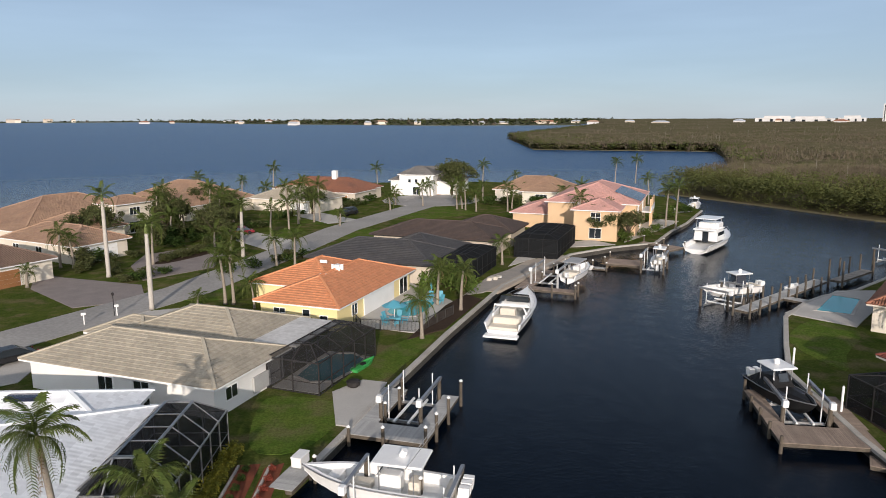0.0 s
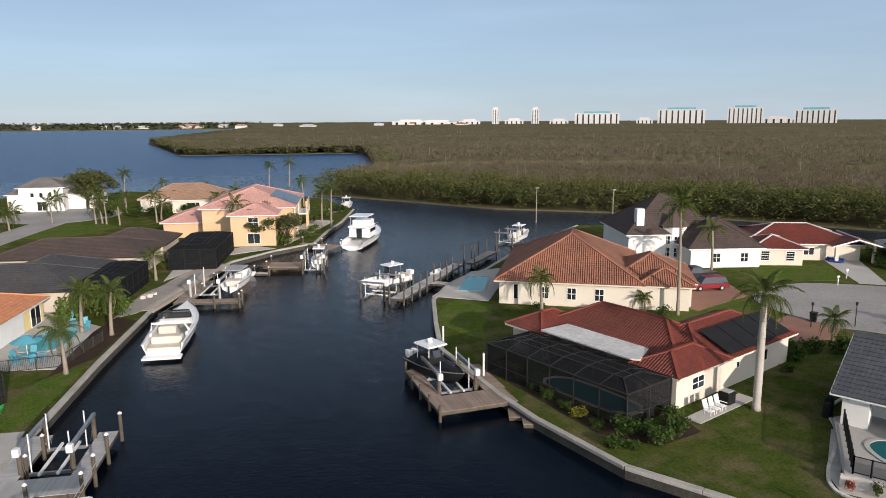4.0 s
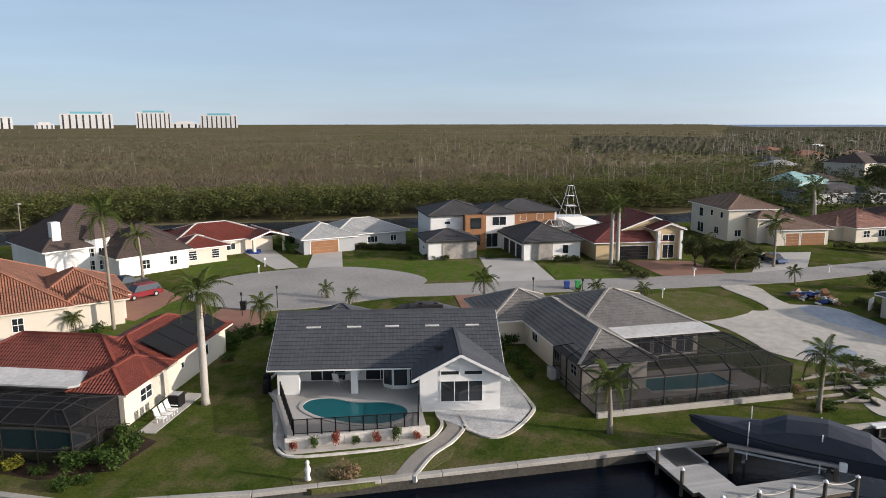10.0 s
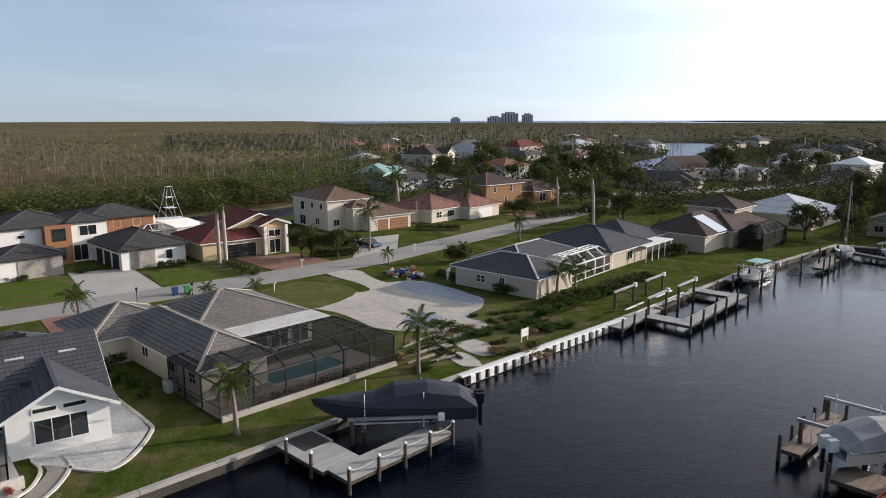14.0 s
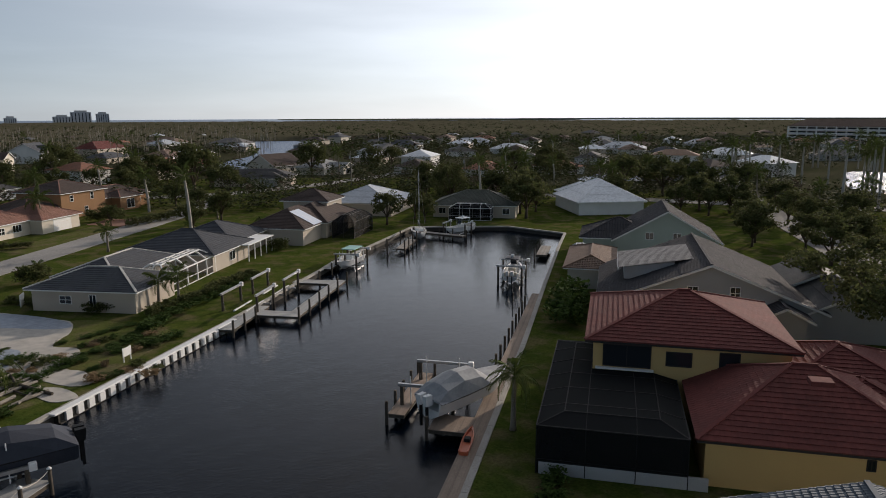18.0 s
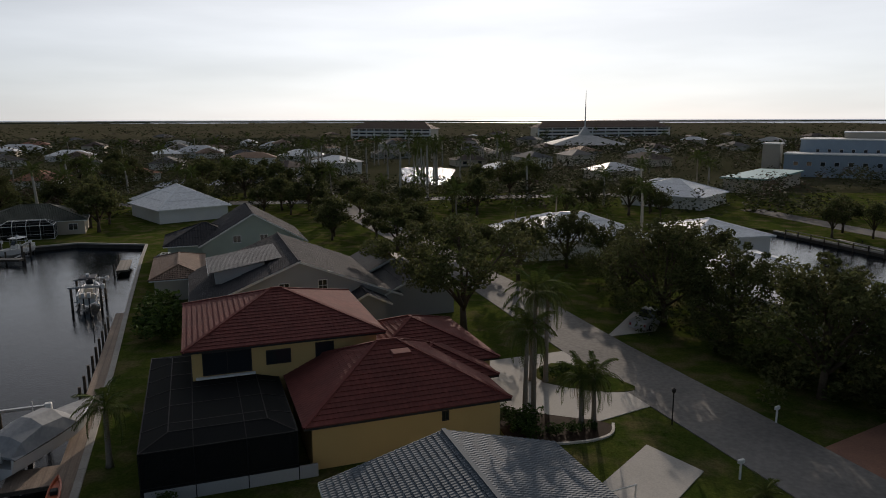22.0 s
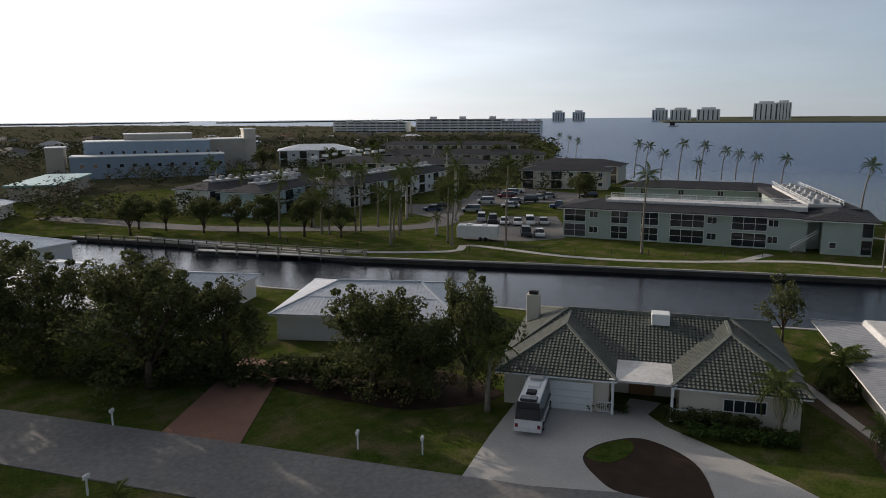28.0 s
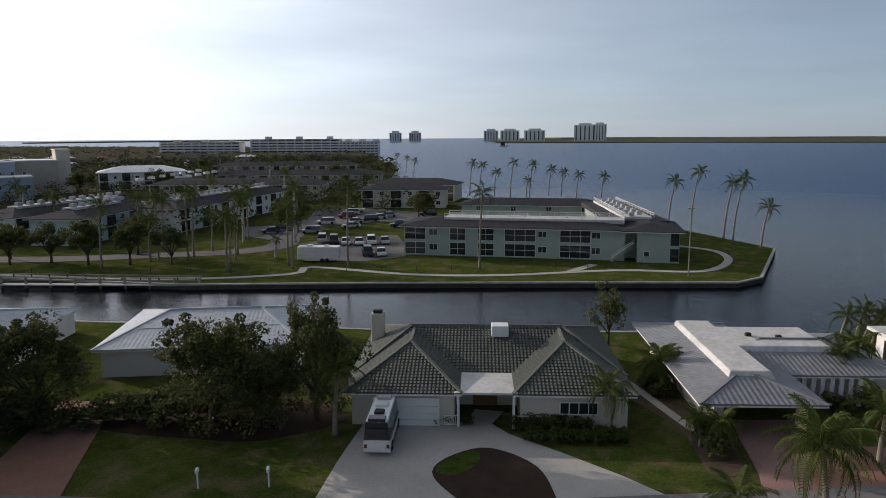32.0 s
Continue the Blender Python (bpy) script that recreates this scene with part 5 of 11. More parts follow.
house("house", -16, 200, -15, [(0, 4, 20, 18, 4.0, "hip", 26), (4, 0, 14, 8, 6.0, "hip", 26)], WHITE, R_MIX, "large white house with a grey tile roof and arched windows", group=HS,
      windows=[(7, 0, 3.6, 0.9, 1.1, -90, 1, 1), (9, 0, 3.6, 0.9, 1.1, -90, 1, 1), (11, 0, 3.6, 0.9, 1.1, -90, 1, 1), (9, 0, 0.2, 2.2, 2.3, -90, 2, 1)])
house("house", 14, 184, -20, [(0, 0, 20, 13, 3.2, "hip", 24), (8, -3, 18, 6, 3.2, "hip", 24)], CREAM, R_TAN, "cream house with pale tan tile roofs", group=HS, windows=[(13, -3, 0.5, 3.0, 2.0, -90, 3, 1)])

# ---------------------------------------------------------------- east row of houses
w1 = house("house", 45, 14.3, 20, [(6.4, -5.2, 17, 12.4, 2.8, "open_gabley", 27), (9.2, -5.1, 16.6, 12.2, 3.0, "none", 0), (3.5, -5.2, 12, 1.0, 2.8, "gablex", 28), (16, -4, 22, 4, 2.7, "hip", 27), (16, 5, 22, 11.5, 2.7, "hip", 27)],
           WHITE, R_SLATE, "white bungalow with a slate grey tile roof and covered lanai", group=HS, cap=R_SLATE,
           windows=[(3.5, -2.2, 0.75, 3.3, 1.75, 180, 3, 1), (3.5, -3.1, 2.9, 1.5, 0.42, 180, 1, 1), (3.5, -1.3, 2.9, 1.5, 0.42, 180, 1, 1), (9.2, 4.2, 0.5, 2.6, 2.1, 180, 2, 1), (9.2, 8.6, 0.5, 3.0, 2.1, 180, 3, 1), (9.2, 11.2, 1.3, 0.9, 1.0, 180, 1, 1)])
Geo().slab([(9.2, 1.0), (7.6, 1.0), (7.0, 1.9), (7.0, 3.1), (7.6, 3.9), (9.2, 3.9)], 0, 2.7).part("bay_window_wall", WHITE, w1)
window(w1, 7.0, 2.5, 0.75, 1.2, 1.6, 180)
window(w1, 7.28, 1.42, 0.75, 0.95, 1.6, 180 + 33)
window(w1, 7.28, 3.52, 0.75, 0.95, 1.6, 180 - 33)
box_part(w1, "wall_pier", 6.3, 10.6, 0, 7.4, 12.3, 2.8, WHITE)
column(w1, 6.5, 6.2, 2.8, 0.55, WHITE)
box_part(w1, "lanai_beam", 6.25, 1.0, 2.45, 6.6, 12.3, 2.82, WHITE)
for yy in (-3.6, -0.2, 3.2, 6.4, 9.8):
    Geo().box(9.9, yy - 0.6, 4.75, 10.25, yy + 0.6, 5.0, None, 0.03).part("roof_vent", FLAT_WHITE, w1)
for yy in (-0.6, -2.2):
    Geo().box(6.2, yy - 0.35, 4.1, 6.6, yy + 0.35, 4.32, None, 0.03).part("roof_vent", BRONZE, w1)
for i in range(22):
    Geo().box(18 + rng.uniform(-1.4, 1.6), 0.5 + rng.uniform(-3, 2.4), 4.1, 18.6 + rng.uniform(-1, 1.6), 0.8 + rng.uniform(-2.4, 2.4), 4.5 + rng.uniform(-0.2, 0.2), None, 0.02).part("stacked_tile", BRONZE, w1, "stacked dark roof tiles") if i % 2 else None

w2 = house("house", 38.5, 35.3, 10, [(3.0, 2.2, 10.3, 16.6, 2.8, "hip", 27), (4, 0.7, 18, 8.2, 2.8, "hip", 24), (0.7, 0.7, 7, 4.2, 2.8, "hip", 26), (0.7, 14.8, 6, 18.6, 2.8, "hip", 26)], CREAM, R_RED, "cream bungalow with a red barrel tile roof and solar heating", group=HS, trim=CREAM,
           windows=[(3.6, 0.7, 1.0, 1.7, 1.1, -90, 2, 2), (9.4, 0.7, 1.4, 0.6, 0.6, -90, 1, 1), (13.4, 0.7, 1.0, 1.8, 1.1, -90, 2, 1), (0.7, 15.5, 0.8, 1.4, 1.2, 180, 2, 1)])
Geo().slab([(-0.1, 14.2), (3.2, 14.0), (3.1, 5.0), (0.3, 3.8), (-0.1, 4.4)], 3.16, 3.3).part("lanai_roof", FLAT_WHITE, w2, "weathered white flat lanai roof")
for i in range(4):
    Geo().box(7.2 + i * 2.5, 0.35, 3.25, 9.6 + i * 2.5, 3.5, 3.3, None).part("solar_heater", BLACK, w2, "black solar pool heater panel").matrix_basis = pose(0, 0, 0, 0, 0, 0) @ Matrix.Translation((0, 0.1, 2.98)) @ pose(0, 0, 0, 24, 0, 0) @ Matrix.Translation((0, -0.2, -3.12))
cage(33.3, 35.2, 10, 5.3, 15.0, 2.7, "dark bronze screened pool cage along the house", BRONZE, SCREEN, 0.4, 2.6)
pool([(34.6, 38.2), (37.0, 37.8), (36.0, 45.0), (33.6, 45.2)], 0.06, "dark teal pool under a screen cage", POOL_DARK, 3)

w3 = house("house", 51.5, 4.5, 30, [(3.2, -7.2, 20.2, -1.4, 2.8, "hip", 27), (10.4, -16.6, 22.4, -4, 2.8, "hip", 21), (17, -6, 25, 2.0, 2.7, "hip", 24)], CREAM, R_MIX, "cream bungalow with mixed grey tile roofs", group=HS, cap=CAP_TAN,
           windows=[(4.8, -1.4, 1.1, 1.2, 1.0, 90, 2, 2), (8.5, -1.4, 1.1, 1.2, 1.0, 90, 2, 1), (14, -1.4, 1.1, 1.4, 1.0, 90, 2, 1), (3.2, -4.4, 0.1, 2.4, 2.1, 180, 2, 1)])
Geo().box(7.4, -16.8, 2.9, 10.7, -7.0, 3.12, None, 0.03).part("lanai_roof", FLAT_WHITE, w3, "flat white lanai roof")
for i in range(4):
    window(w3, 10.4, -15.2 + i * 2.3, 0.08, 2.0, 2.15, 180, TRIM, None, 2, 1)
Geo().box(6.9, -1.1, 0, 7.9, -0.2, 0.95, None, 0.04).part("air_conditioner", GREY_WALL, w3)
cage(50.9, 3.4, -60, 17.0, 8.6, 2.8, "wide low dark screened pool cage with sloping braces", BRONZE, SCREEN_THIN, 0.7, 2.8)
pool([(57.2, -0.6), (59.4, 0.8), (63.2, -5.6), (60.8, -7.2), (58.8, -4.0)], 0.06, "teal pool under a wide screen cage", POOL_DARK, 1)
patch("patio", [(50.6, 3.2), (57.6, 7.2), (66.6, -7.4), (59.2, -11.6)], DECK, "grey-brown paved pool deck", "patio", 0.05)
lw = thing("garden_wall", 51.5, 4.5, 0, 30, "low pale concrete wall of the pool deck", "wall")
box_part(lw, "wall_stone", -1.45, -17.6, 0, -1.15, -0.6, 0.42, CONCRETE, "", 0.03)

w4 = house("house", 43.4, 69.2, -40, [(0.6, 0.6, 17, 21, 3, "hip", 27), (14, 3, 23, 13, 3, "hip", 26), (17, 0.9, 22.5, 6, 3.0, "hip", 24)], CREAM, R_TERRA, "cream stucco house with a large terracotta barrel tile roof", group=HS, trim=CREAM,
           windows=[(6.0, 0.6, 0.8, 1.1, 1.5, -90, 2, 2), (9.2, 0.6, 0.8, 1.1, 1.5, -90, 2, 2), (12.4, 0.6, 0.8, 1.1, 1.5, -90, 2, 2), (2.6, 0.6, 0.6, 0.6, 1.9, -90, 1, 1), (0.6, 8, 0.1, 3.0, 2.2, 180, 2, 1), (0.6, 14, 0.1, 3.0, 2.2, 180, 2, 1), (21.5, 3, 0.6, 1.2, 1.7, 0, 2, 2)])
Geo().box(7.0, 4.2, 4.75, 8.6, 4.4, 4.95).part("roof_vent", R_TERRA, w4)
patch("patio", [(38.6, 76), (43.6, 70.6), (49, 76.6), (55, 86), (50, 86)], DRIVE, "pale stone pool terrace", "patio", 0.08)
pool([(42.6, 76.8), (45.6, 75.2), (50.4, 81.6), (48.2, 83.6)], 0.08, "blue swimming pool on the terrace", POOL, 1)

n1 = house("house", 90, 72, -25, [(-17, 2, -2, 16, 4.2, "hip", 36), (-9.5, -4, 1, 6, 3, "hip", 34), (-4, 4, 3, 14, 3.4, "hip", 32)], WHITE, R_DKBROWN, "white house with steep dark brown roofs and a white chimney", group=HS, cap=R_DKBROWN,
           windows=[(-5.6, -4, 0.8, 1.2, 1.4, -90, 2, 2), (-1.4, -4, 0.8, 1.2, 1.4, -90, 2, 2), (1, 0, 0.8, 1.2, 1.4, 0, 2, 2)])
box_part(n1, "chimney", -15.5, 3.0, 3, -14.3, 4.4, 8.0, TRIM, "white stuccoed chimney", 0.05)
tur = [(-9.6 + 2.0 * math.cos(k * math.pi / 4 + 0.39), 3.2 + 2.0 * math.sin(k * math.pi / 4 + 0.39)) for k in range(8)]
Geo().slab(tur, 0, 5.4).part("turret", WHITE, n1)
Geo().loft([[(-9.6 + (x + 9.6) * s, 3.2 + (y - 3.2) * s, z) for x, y in tur] for s, z in ((1.25, 5.35), (0.02, 7.6))]).part("turret_roof", R_DKBROWN, n1)
for k in (-135, -90, -45):
    window(n1, -9.6 + 1.86 * math.cos(radians(k)), 3.2 + 1.86 * math.sin(radians(k)), 2.6, 1.0, 1.3, k, None, None, 2, 2)
    window(n1, -9.6 + 1.86 * math.cos(radians(k)), 3.2 + 1.86 * math.sin(radians(k)), 0.6, 1.0, 1.5, k, None, None, 2, 2)
n2 = house("house", 95, 70, -35, [(-4, 1, 13, 13, 2.7, "hip", 19), (-4, -3.6, 3, 4, 2.7, "hip", 19), (8.6, -1, 14.6, 6, 2.7, "open_gabley", 17)], CREAM, R_RED, "cream bungalow with red tile roofs, carport and solar panels", group=HS, cap=CAP_PALE,
           windows=[(-2.4, -3.6, 0.7, 1.3, 1.5, -90, 1, 4), (1.2, -3.6, 0.7, 1.3, 1.5, -90, 1, 4), (5.5, 1, 0.8, 1.6, 1.2, -90, 2, 1)])
for xx in (8.9, 14.3):
    column(n2, xx, -0.7, 2.7, 0.5, CREAM)
solar_array(n2, pose(-3.2, 12.6, 2.85, -19, 0, 0) @ pose(0, -3.6, 0), 9, 2, 1.3, 1.7)
n3 = house("house", 105.8, 56.8, -45, [(5, -1, 18.5, 9, 2.7, "hip", 20), (-1, -2.5, 8, 8, 2.7, "hip", 20)], GREY_WALL, R_GREY, "grey bungalow with a pale grey tile roof", group=HS, cap=CAP_PALE, windows=[(12, -1, 0.8, 2.0, 1.2, -90, 3, 1), (16, -1, 0.8, 1.2, 1.2, -90, 2, 1)], garages=[(2.6, -2.5, 4.9, 2.2, -90, WOOD_CLAD)])
n4 = house("house", 106.3, 31.4, -60, [(-3.2, 0.4, 4.8, 8, 3.1, "hip", 17), (-1, 9, 10, 20, 6.1, "hip", 18), (8.5, 8.4, 14, 18, 6.3, "hip", 18), (12, 11, 23, 20, 6.1, "hip", 18), (11.5, -3.8, 21.2, 9, 3.1, "hip", 21)], WHITE, R_CHARCOAL,
           "modern white two-storey house with dark tile roofs", group=HS, trim=BRONZE,
           windows=[(0.8, 0.4, 0.8, 2.0, 1.7, -90, 1, 1), (-3.2, 4, 1.2, 1.2, 0.6, 180, 1, 1), (11.2, 8.4, 4.0, 2.6, 1.6, -90, 2, 1), (2.0, 9, 4.4, 1.1, 0.6, -90, 1, 1), (14.5, -3.8, 0.9, 1.1, 1.5, -90, 1, 1), (18.6, -3.8, 0.9, 1.1, 1.5, -90, 1, 1), (16.6, 11, 4.3, 1.3, 1.3, -90, 1, 1), (19.8, 11, 4.3, 1.3, 1.3, -90, 1, 1), (9.9, 8.4, 0.2, 2.2, 2.5, -90, 2, 1)])
box_part(n4, "wood_cladding", 4.8, 7.4, 0, 8.5, 9.4, 6.1, WOOD_CLAD, "warm brown wood cladding")
box_part(n4, "wood_cladding", 15, 10.94, 3.4, 22.6, 11.05, 5.9, WOOD_CLAD, "warm brown wood cladding")
window(n4, 6.7, 7.4, 3.7, 1.9, 1.9, -90, BRONZE)
window(n4, 6.7, 7.4, 0.8, 1.5, 1.9, -90, BRONZE)
box_part(n4, "stone_cladding", -0.9, 0.3, 0, 4.85, 0.45, 3.0, STONE_CLAD, "grey stacked stone")
box_part(n4, "stone_cladding", 12.8, -3.9, 0, 16.4, -3.75, 3.0, STONE_CLAD, "grey stacked stone")
for k in range(3):
    garage_door(n4, 11.5, -1.6 + k * 3.3, 2.6, 2.3, 180, BRONZE)
n5 = house("house", 113.6, 5.1, -65, [(-3.6, 0.4, 8, 12, 3.0, "hip", 22), (2, 3, 12, 14, 4.6, "gabley", 20), (6.2, 0, 10.6, 5, 4.9, "gabley", 20)], YELLOW_WALL, R_MAROON, "dull yellow house with a tall arched portico and maroon roof", group=HS,
           windows=[(8.4, 0, 0.1, 2.0, 2.3, -90, 2, 1), (8.4, 0, 2.8, 2.2, 1.2, -90, 2, 1)], garages=[(2.8, 0.4, 4.8, 2.2, -90, BRONZE)])
for xx in (6.5, 10.3):
    column(n5, xx, -0.4, 4.7, 0.5)
cage(124, 19, -65, 6, 7, 3.4, "white framed screen enclosure behind the yellow house", TRIM, SCREEN_THIN, 0.9, 2.0)
n6 = house("house", 137, -16, -65, [(-2, 2, 8, 16, 6, "hip", 21), (4, -4, 14, 8, 3.0, "hip", 21), (2, -1, 8, 6, 4.6, "hip", 21)], CREAM, R_BROWN, "two-storey cream house with brown tile roofs", group=HS,
           windows=[(2.5, 2, 4, 1.6, 1.2, -90, 2, 1), (-2, 8, 4, 1.0, 1.2, 180, 1, 1), (-2, 12, 3.4, 1.6, 1.8, 180, 1, 1), (-2, 4.4, 4, 1.0, 1.2, 180, 1, 1), (-2, 6, 0.8, 1.6, 1.4, 180, 2, 1), (-2, 12, 0.3, 2.4, 2.0, 180, 2, 1), (0, 2, 0.8, 1.4, 1.3, -90, 2, 1), (4.6, -1, 3.5, 0.5, 0.5, -90), (6, -1, 3.5, 0.5, 0.5, -90)], garages=[(7, -4, 2.6, 2.2, -90, WOOD_CLAD), (11, -4, 4.6, 2.2, -90, WOOD_CLAD)])
house("house", 142.4, -35.6, -57, [(0, 0, 11, 12, 2.9, "hip", 23), (9.5, -2.6, 20, 9, 2.8, "hip", 22), (-1.5, 3, 4, 12, 2.8, "hip", 22)], CREAM, R_ROSE, "cream bungalow with rose-tan barrel tile roofs", group=HS,
      windows=[(2.4, 0, 0.9, 1.6, 1.3, -90, 2, 2), (6.2, 0, 0.9, 2.2, 1.4, -90, 3, 1), (0, 4, 0.9, 1.4, 1.2, 180, 2, 1)], garages=[(15, -2.6, 4.8, 2.2, -90, TRIM)])
house("house", 162.5, -54.5, -63, [(0, 0, 13, 12, 5.8, "hip", 19), (-8, 1, 0.6, 11, 3.0, "hip", 22), (12.4, 1, 29, 11, 3.3, "hip", 21), (16, -1.6, 23, 4, 3.3, "hip", 23)], UMBER, R_DKBROWN, "large ochre two-storey house with brown barrel tile roofs", group=HS, cap=R_ROSE,
      windows=[(9, 0, 3.7, 1.0, 1.6, -90, 1, 2), (7, 0, 0.9, 1.1, 1.4, -90, 1, 2), (3, 0, 3.7, 1.0, 1.4, -90, 1, 2), (-4, 1, 0.8, 2.4, 1.4, -90, 3, 1), (19.5, -1.6, 0.4, 2.6, 2.2, -90, 2, 1), (25.5, 1, 0.8, 1.6, 1.4, -90, 2, 1)])
house("house", 206, -41, -52, [(0, 0, 22, 11, 2.9, "hip", 18), (15, -4, 24, 5, 2.9, "hip", 20)], GREY_WALL, R_CHARCOAL, "low grey bungalow with a charcoal roof by the boats", group=HS, windows=[(5, 0, 0.8, 2.2, 1.3, -90, 3, 1)])
house("house", 232.6, -41.4, -33, [(0, 0, 15, 11, 3.6, "hip", 25), (13, 1.5, 28, 10, 3.0, "hip", 20)], TEAL_WALL, R_TEAL, "teal bungalow with a pale teal metal roof", group=HS, course=2.5,
      windows=[(3, 0, 0.6, 1.6, 1.9, -90, 2, 2), (8, 0, 0.6, 2.2, 1.9, -90, 2, 2), (20, 1.5, 0.9, 2.4, 1.2, -90, 3, 1)])
house("house", 314, -79, -38, [(0, 0, 26, 16, 5.4, "hip", 24), (10, -3, 20, 5, 5.4, "gabley", 26)], CREAM, R_DKBROWN, "large cream house with a tall columned gable", group=HS,
      windows=[(15, -3, 0.4, 2.6, 4.0, -90, 2, 2), (4, 0, 2.2, 2.0, 1.8, -90, 2, 1), (23, 0, 2.2, 2.0, 1.8, -90, 2, 1)])
house("house", 372, -118, -35, [(0, 0, 24, 15, 5.0, "gablex", 30), (6, -4, 15, 6, 5.0, "gabley", 34)], WHITE, R_SLATE, "white gabled house with a slate roof", group=HS, windows=[(10.5, -4, 1.0, 2.2, 2.4, -90, 2, 2)])
house("house", 412, -160, -55, [(0, 0, 30, 16, 4.0, "hip", 26)], BEIGE, R_MAROON, "beige house with a broad maroon tile roof", group=HS, windows=[(8, 0, 1, 3, 1.6, -90, 3, 1)])
house("house", 203, -113.5, -134, [(0, 0, 24, 12, 2.9, "hip", 20), (13, -2.4, 22, 6, 2.8, "hip", 20)], BEIGE, R_CHARCOAL, "beige bungalow with a dark grey roof and grey garage door", group=HS,
      windows=[(4, 0, 0.9, 2.4, 1.4, -90, 3, 2), (9, 0, 0.3, 2.0, 2.1, -90, 2, 1)], garages=[(17.5, -2.4, 5.0, 2.3, -90, GREY_WALL)])
house("house", 227, -152, -78, [(0, 0, 16, 14, 3.2, "gablex", 30)], CREAM, R_DKBROWN, "cream bungalow with a steep brown roof by the basin", group=HS, windows=[(10, 0, 1.0, 2.0, 1.2, -90, 2, 1)])
house("house", 209, -159, -68, [(4, 0, 22, 12, 2.9, "hip", 20), (10, -5, 18, 3, 2.8, "gabley", 20)], CREAM, R_GREY, "cream bungalow with a pale roof and open carport", group=HS, windows=[(7, 0, 0.8, 2.0, 1.4, -90, 2, 1), (14, -5, 0.1, 3.6, 2.2, -90, 3, 1)])
patch("driveway", [(186, -128), (190.4, -131.6), (183.8, -135.5), (181, -131)], DRIVE, "pale concrete driveway to the garage", z=0.06)
patch("driveway", [(151.4, -55.2), (156.6, -62), (147, -68), (141, -60)], BRICKS, "brown paver driveway", z=0.06)
patch("lawn", [(126, -36), (133, -33), (141, -46), (150, -57), (146, -62)], DRY_GRASS, "sunlit front lawn with a mulched bed", "lawn", 0.034)
patch("lawn", [(153, -72), (160, -70), (178, -92), (170, -92)], DRY_GRASS, "sunlit verge by the cross street", "lawn", 0.036)
hh6 = house("house", 78.9, -33.6, -55, [(-1.6, -0.6, 7, 12.2, 2.7, "hip", 19), (4, 5.2, 18, 13, 2.7, "hip", 21)], BEIGE, R_SLATE, "beige bungalow with a slate grey tile roof and white lanai", group=HS, cap=CAP_PALE,
            windows=[(-1.6, 8, 0.9, 1.5, 1.0, 180, 2, 2), (-1.6, 4.6, 0.1, 0.9, 2.0, 180), (10, 5.2, 0.1, 2.4, 2.1, -90, 2, 1)])
cage(83.0, -39.0, -55, 13.5, 4.6, 2.4, "white framed screen enclosure beside the bungalow", TRIM, screen_material("pale_screen", (0.12, 0.12, 0.12), 0.1), 1.1, 2.6, "pool cages", 0.16)
house("house", 93, -50, -57, [(-2, -2, 10, 12, 2.7, "hip", 21), (8, 0, 20, 11, 2.7, "hip", 21)], BEIGE, R_SLATE, "bungalow with a dark slate hip roof", group=HS, windows=[(4, -2, 0.7, 1.8, 1.4, -90, 2, 1)])
pv = thing("patio_cover", 93, -57, 0, -57, "white flat patio cover on white posts", "patio cover")
box_part(pv, "roof_sheet", 0, 0, 2.5, 9.5, 4.2, 2.65, TRIM)
for k in range(5):
    column(pv, 0.3 + k * 2.2, 0.2, 2.5, 0.14)
hh8 = house("house", 102.9, -81.5, -60, [(-4, 0, 12, 10, 3.0, "hip", 26), (4, 3, 12, 12, 5.8, "hip", 22), (-12, 1, 3, 11, 3.0, "hip", 26)], BEIGE, R_DKBROWN, "house with dark brown roof partly covered by blue sheeting", group=HS, windows=[(8, 3, 3.6, 1.2, 1.4, -90, 2, 1), (12, 7, 3.4, 2.0, 1.8, 0, 2, 1), (-2, 0, 0.9, 0.9, 1.3, -90)])
SHEET = material("pale_blue_sheeting", (0.50, 0.58, 0.70), (0.62, 0.66, 0.72), 0.6, 5.0, 0.5, 0.3)
Geo().box(-8.4, 0.1, 0.08, -4.6, 5.2, 0.12, pose(0, 0.4, 3.0, 26, 0, 0)).part("roof_sheeting", SHEET, hh8, "pale blue tarpaulin")
cage(96.6, -81.0, -60, 10.5, 4.2, 3.0, "dark bronze screened pool cage on a low wall", BRONZE, SCREEN, 1.1, 2.4)

# ---------------------------------------------------------------- houses by the canal's end and the south street
s0 = house("house", 5.3, -37.5, -61, [(-24, -5.2, -1.6, 7.7, 2.9, "gablex", 15)], WHITE, R_BLUEGREY, "bungalow with a blue-grey stamped metal tile gable roof", group=HS, course=0.36, cap=R_BLUEGREY)
s1 = house("house", 15, -38, -61, [(0.7, -13.6, 12, -0.7, 3.2, "hip", 25), (9.6, -7.2, 22, 6.2, 6, "hip", 19), (8, -16, 18.5, -6, 3.4, "hip", 22), (5, -14.6, 12, -8, 3.2, "hip", 22)], OCHRE, R_MAROON, "ochre two-storey house with maroon tile roofs", group=HS, trim=BRONZE, sash=BRONZE,
           windows=[(9.6, 3.8, 3.9, 3.4, 1.7, 180, 2, 1), (9.6, 0.2, 4.2, 1.8, 1.1, 180, 1, 1), (9.6, -3.2, 4.0, 1.4, 1.5, 180, 1, 1), (0.7, -9.6, 2.0, 0.5, 0.7, 180)])
Geo().box(9.3, 1.9, 3.72, 9.62, 6.0, 3.84).part("window_sill", TRIM, s1, "white window sill")
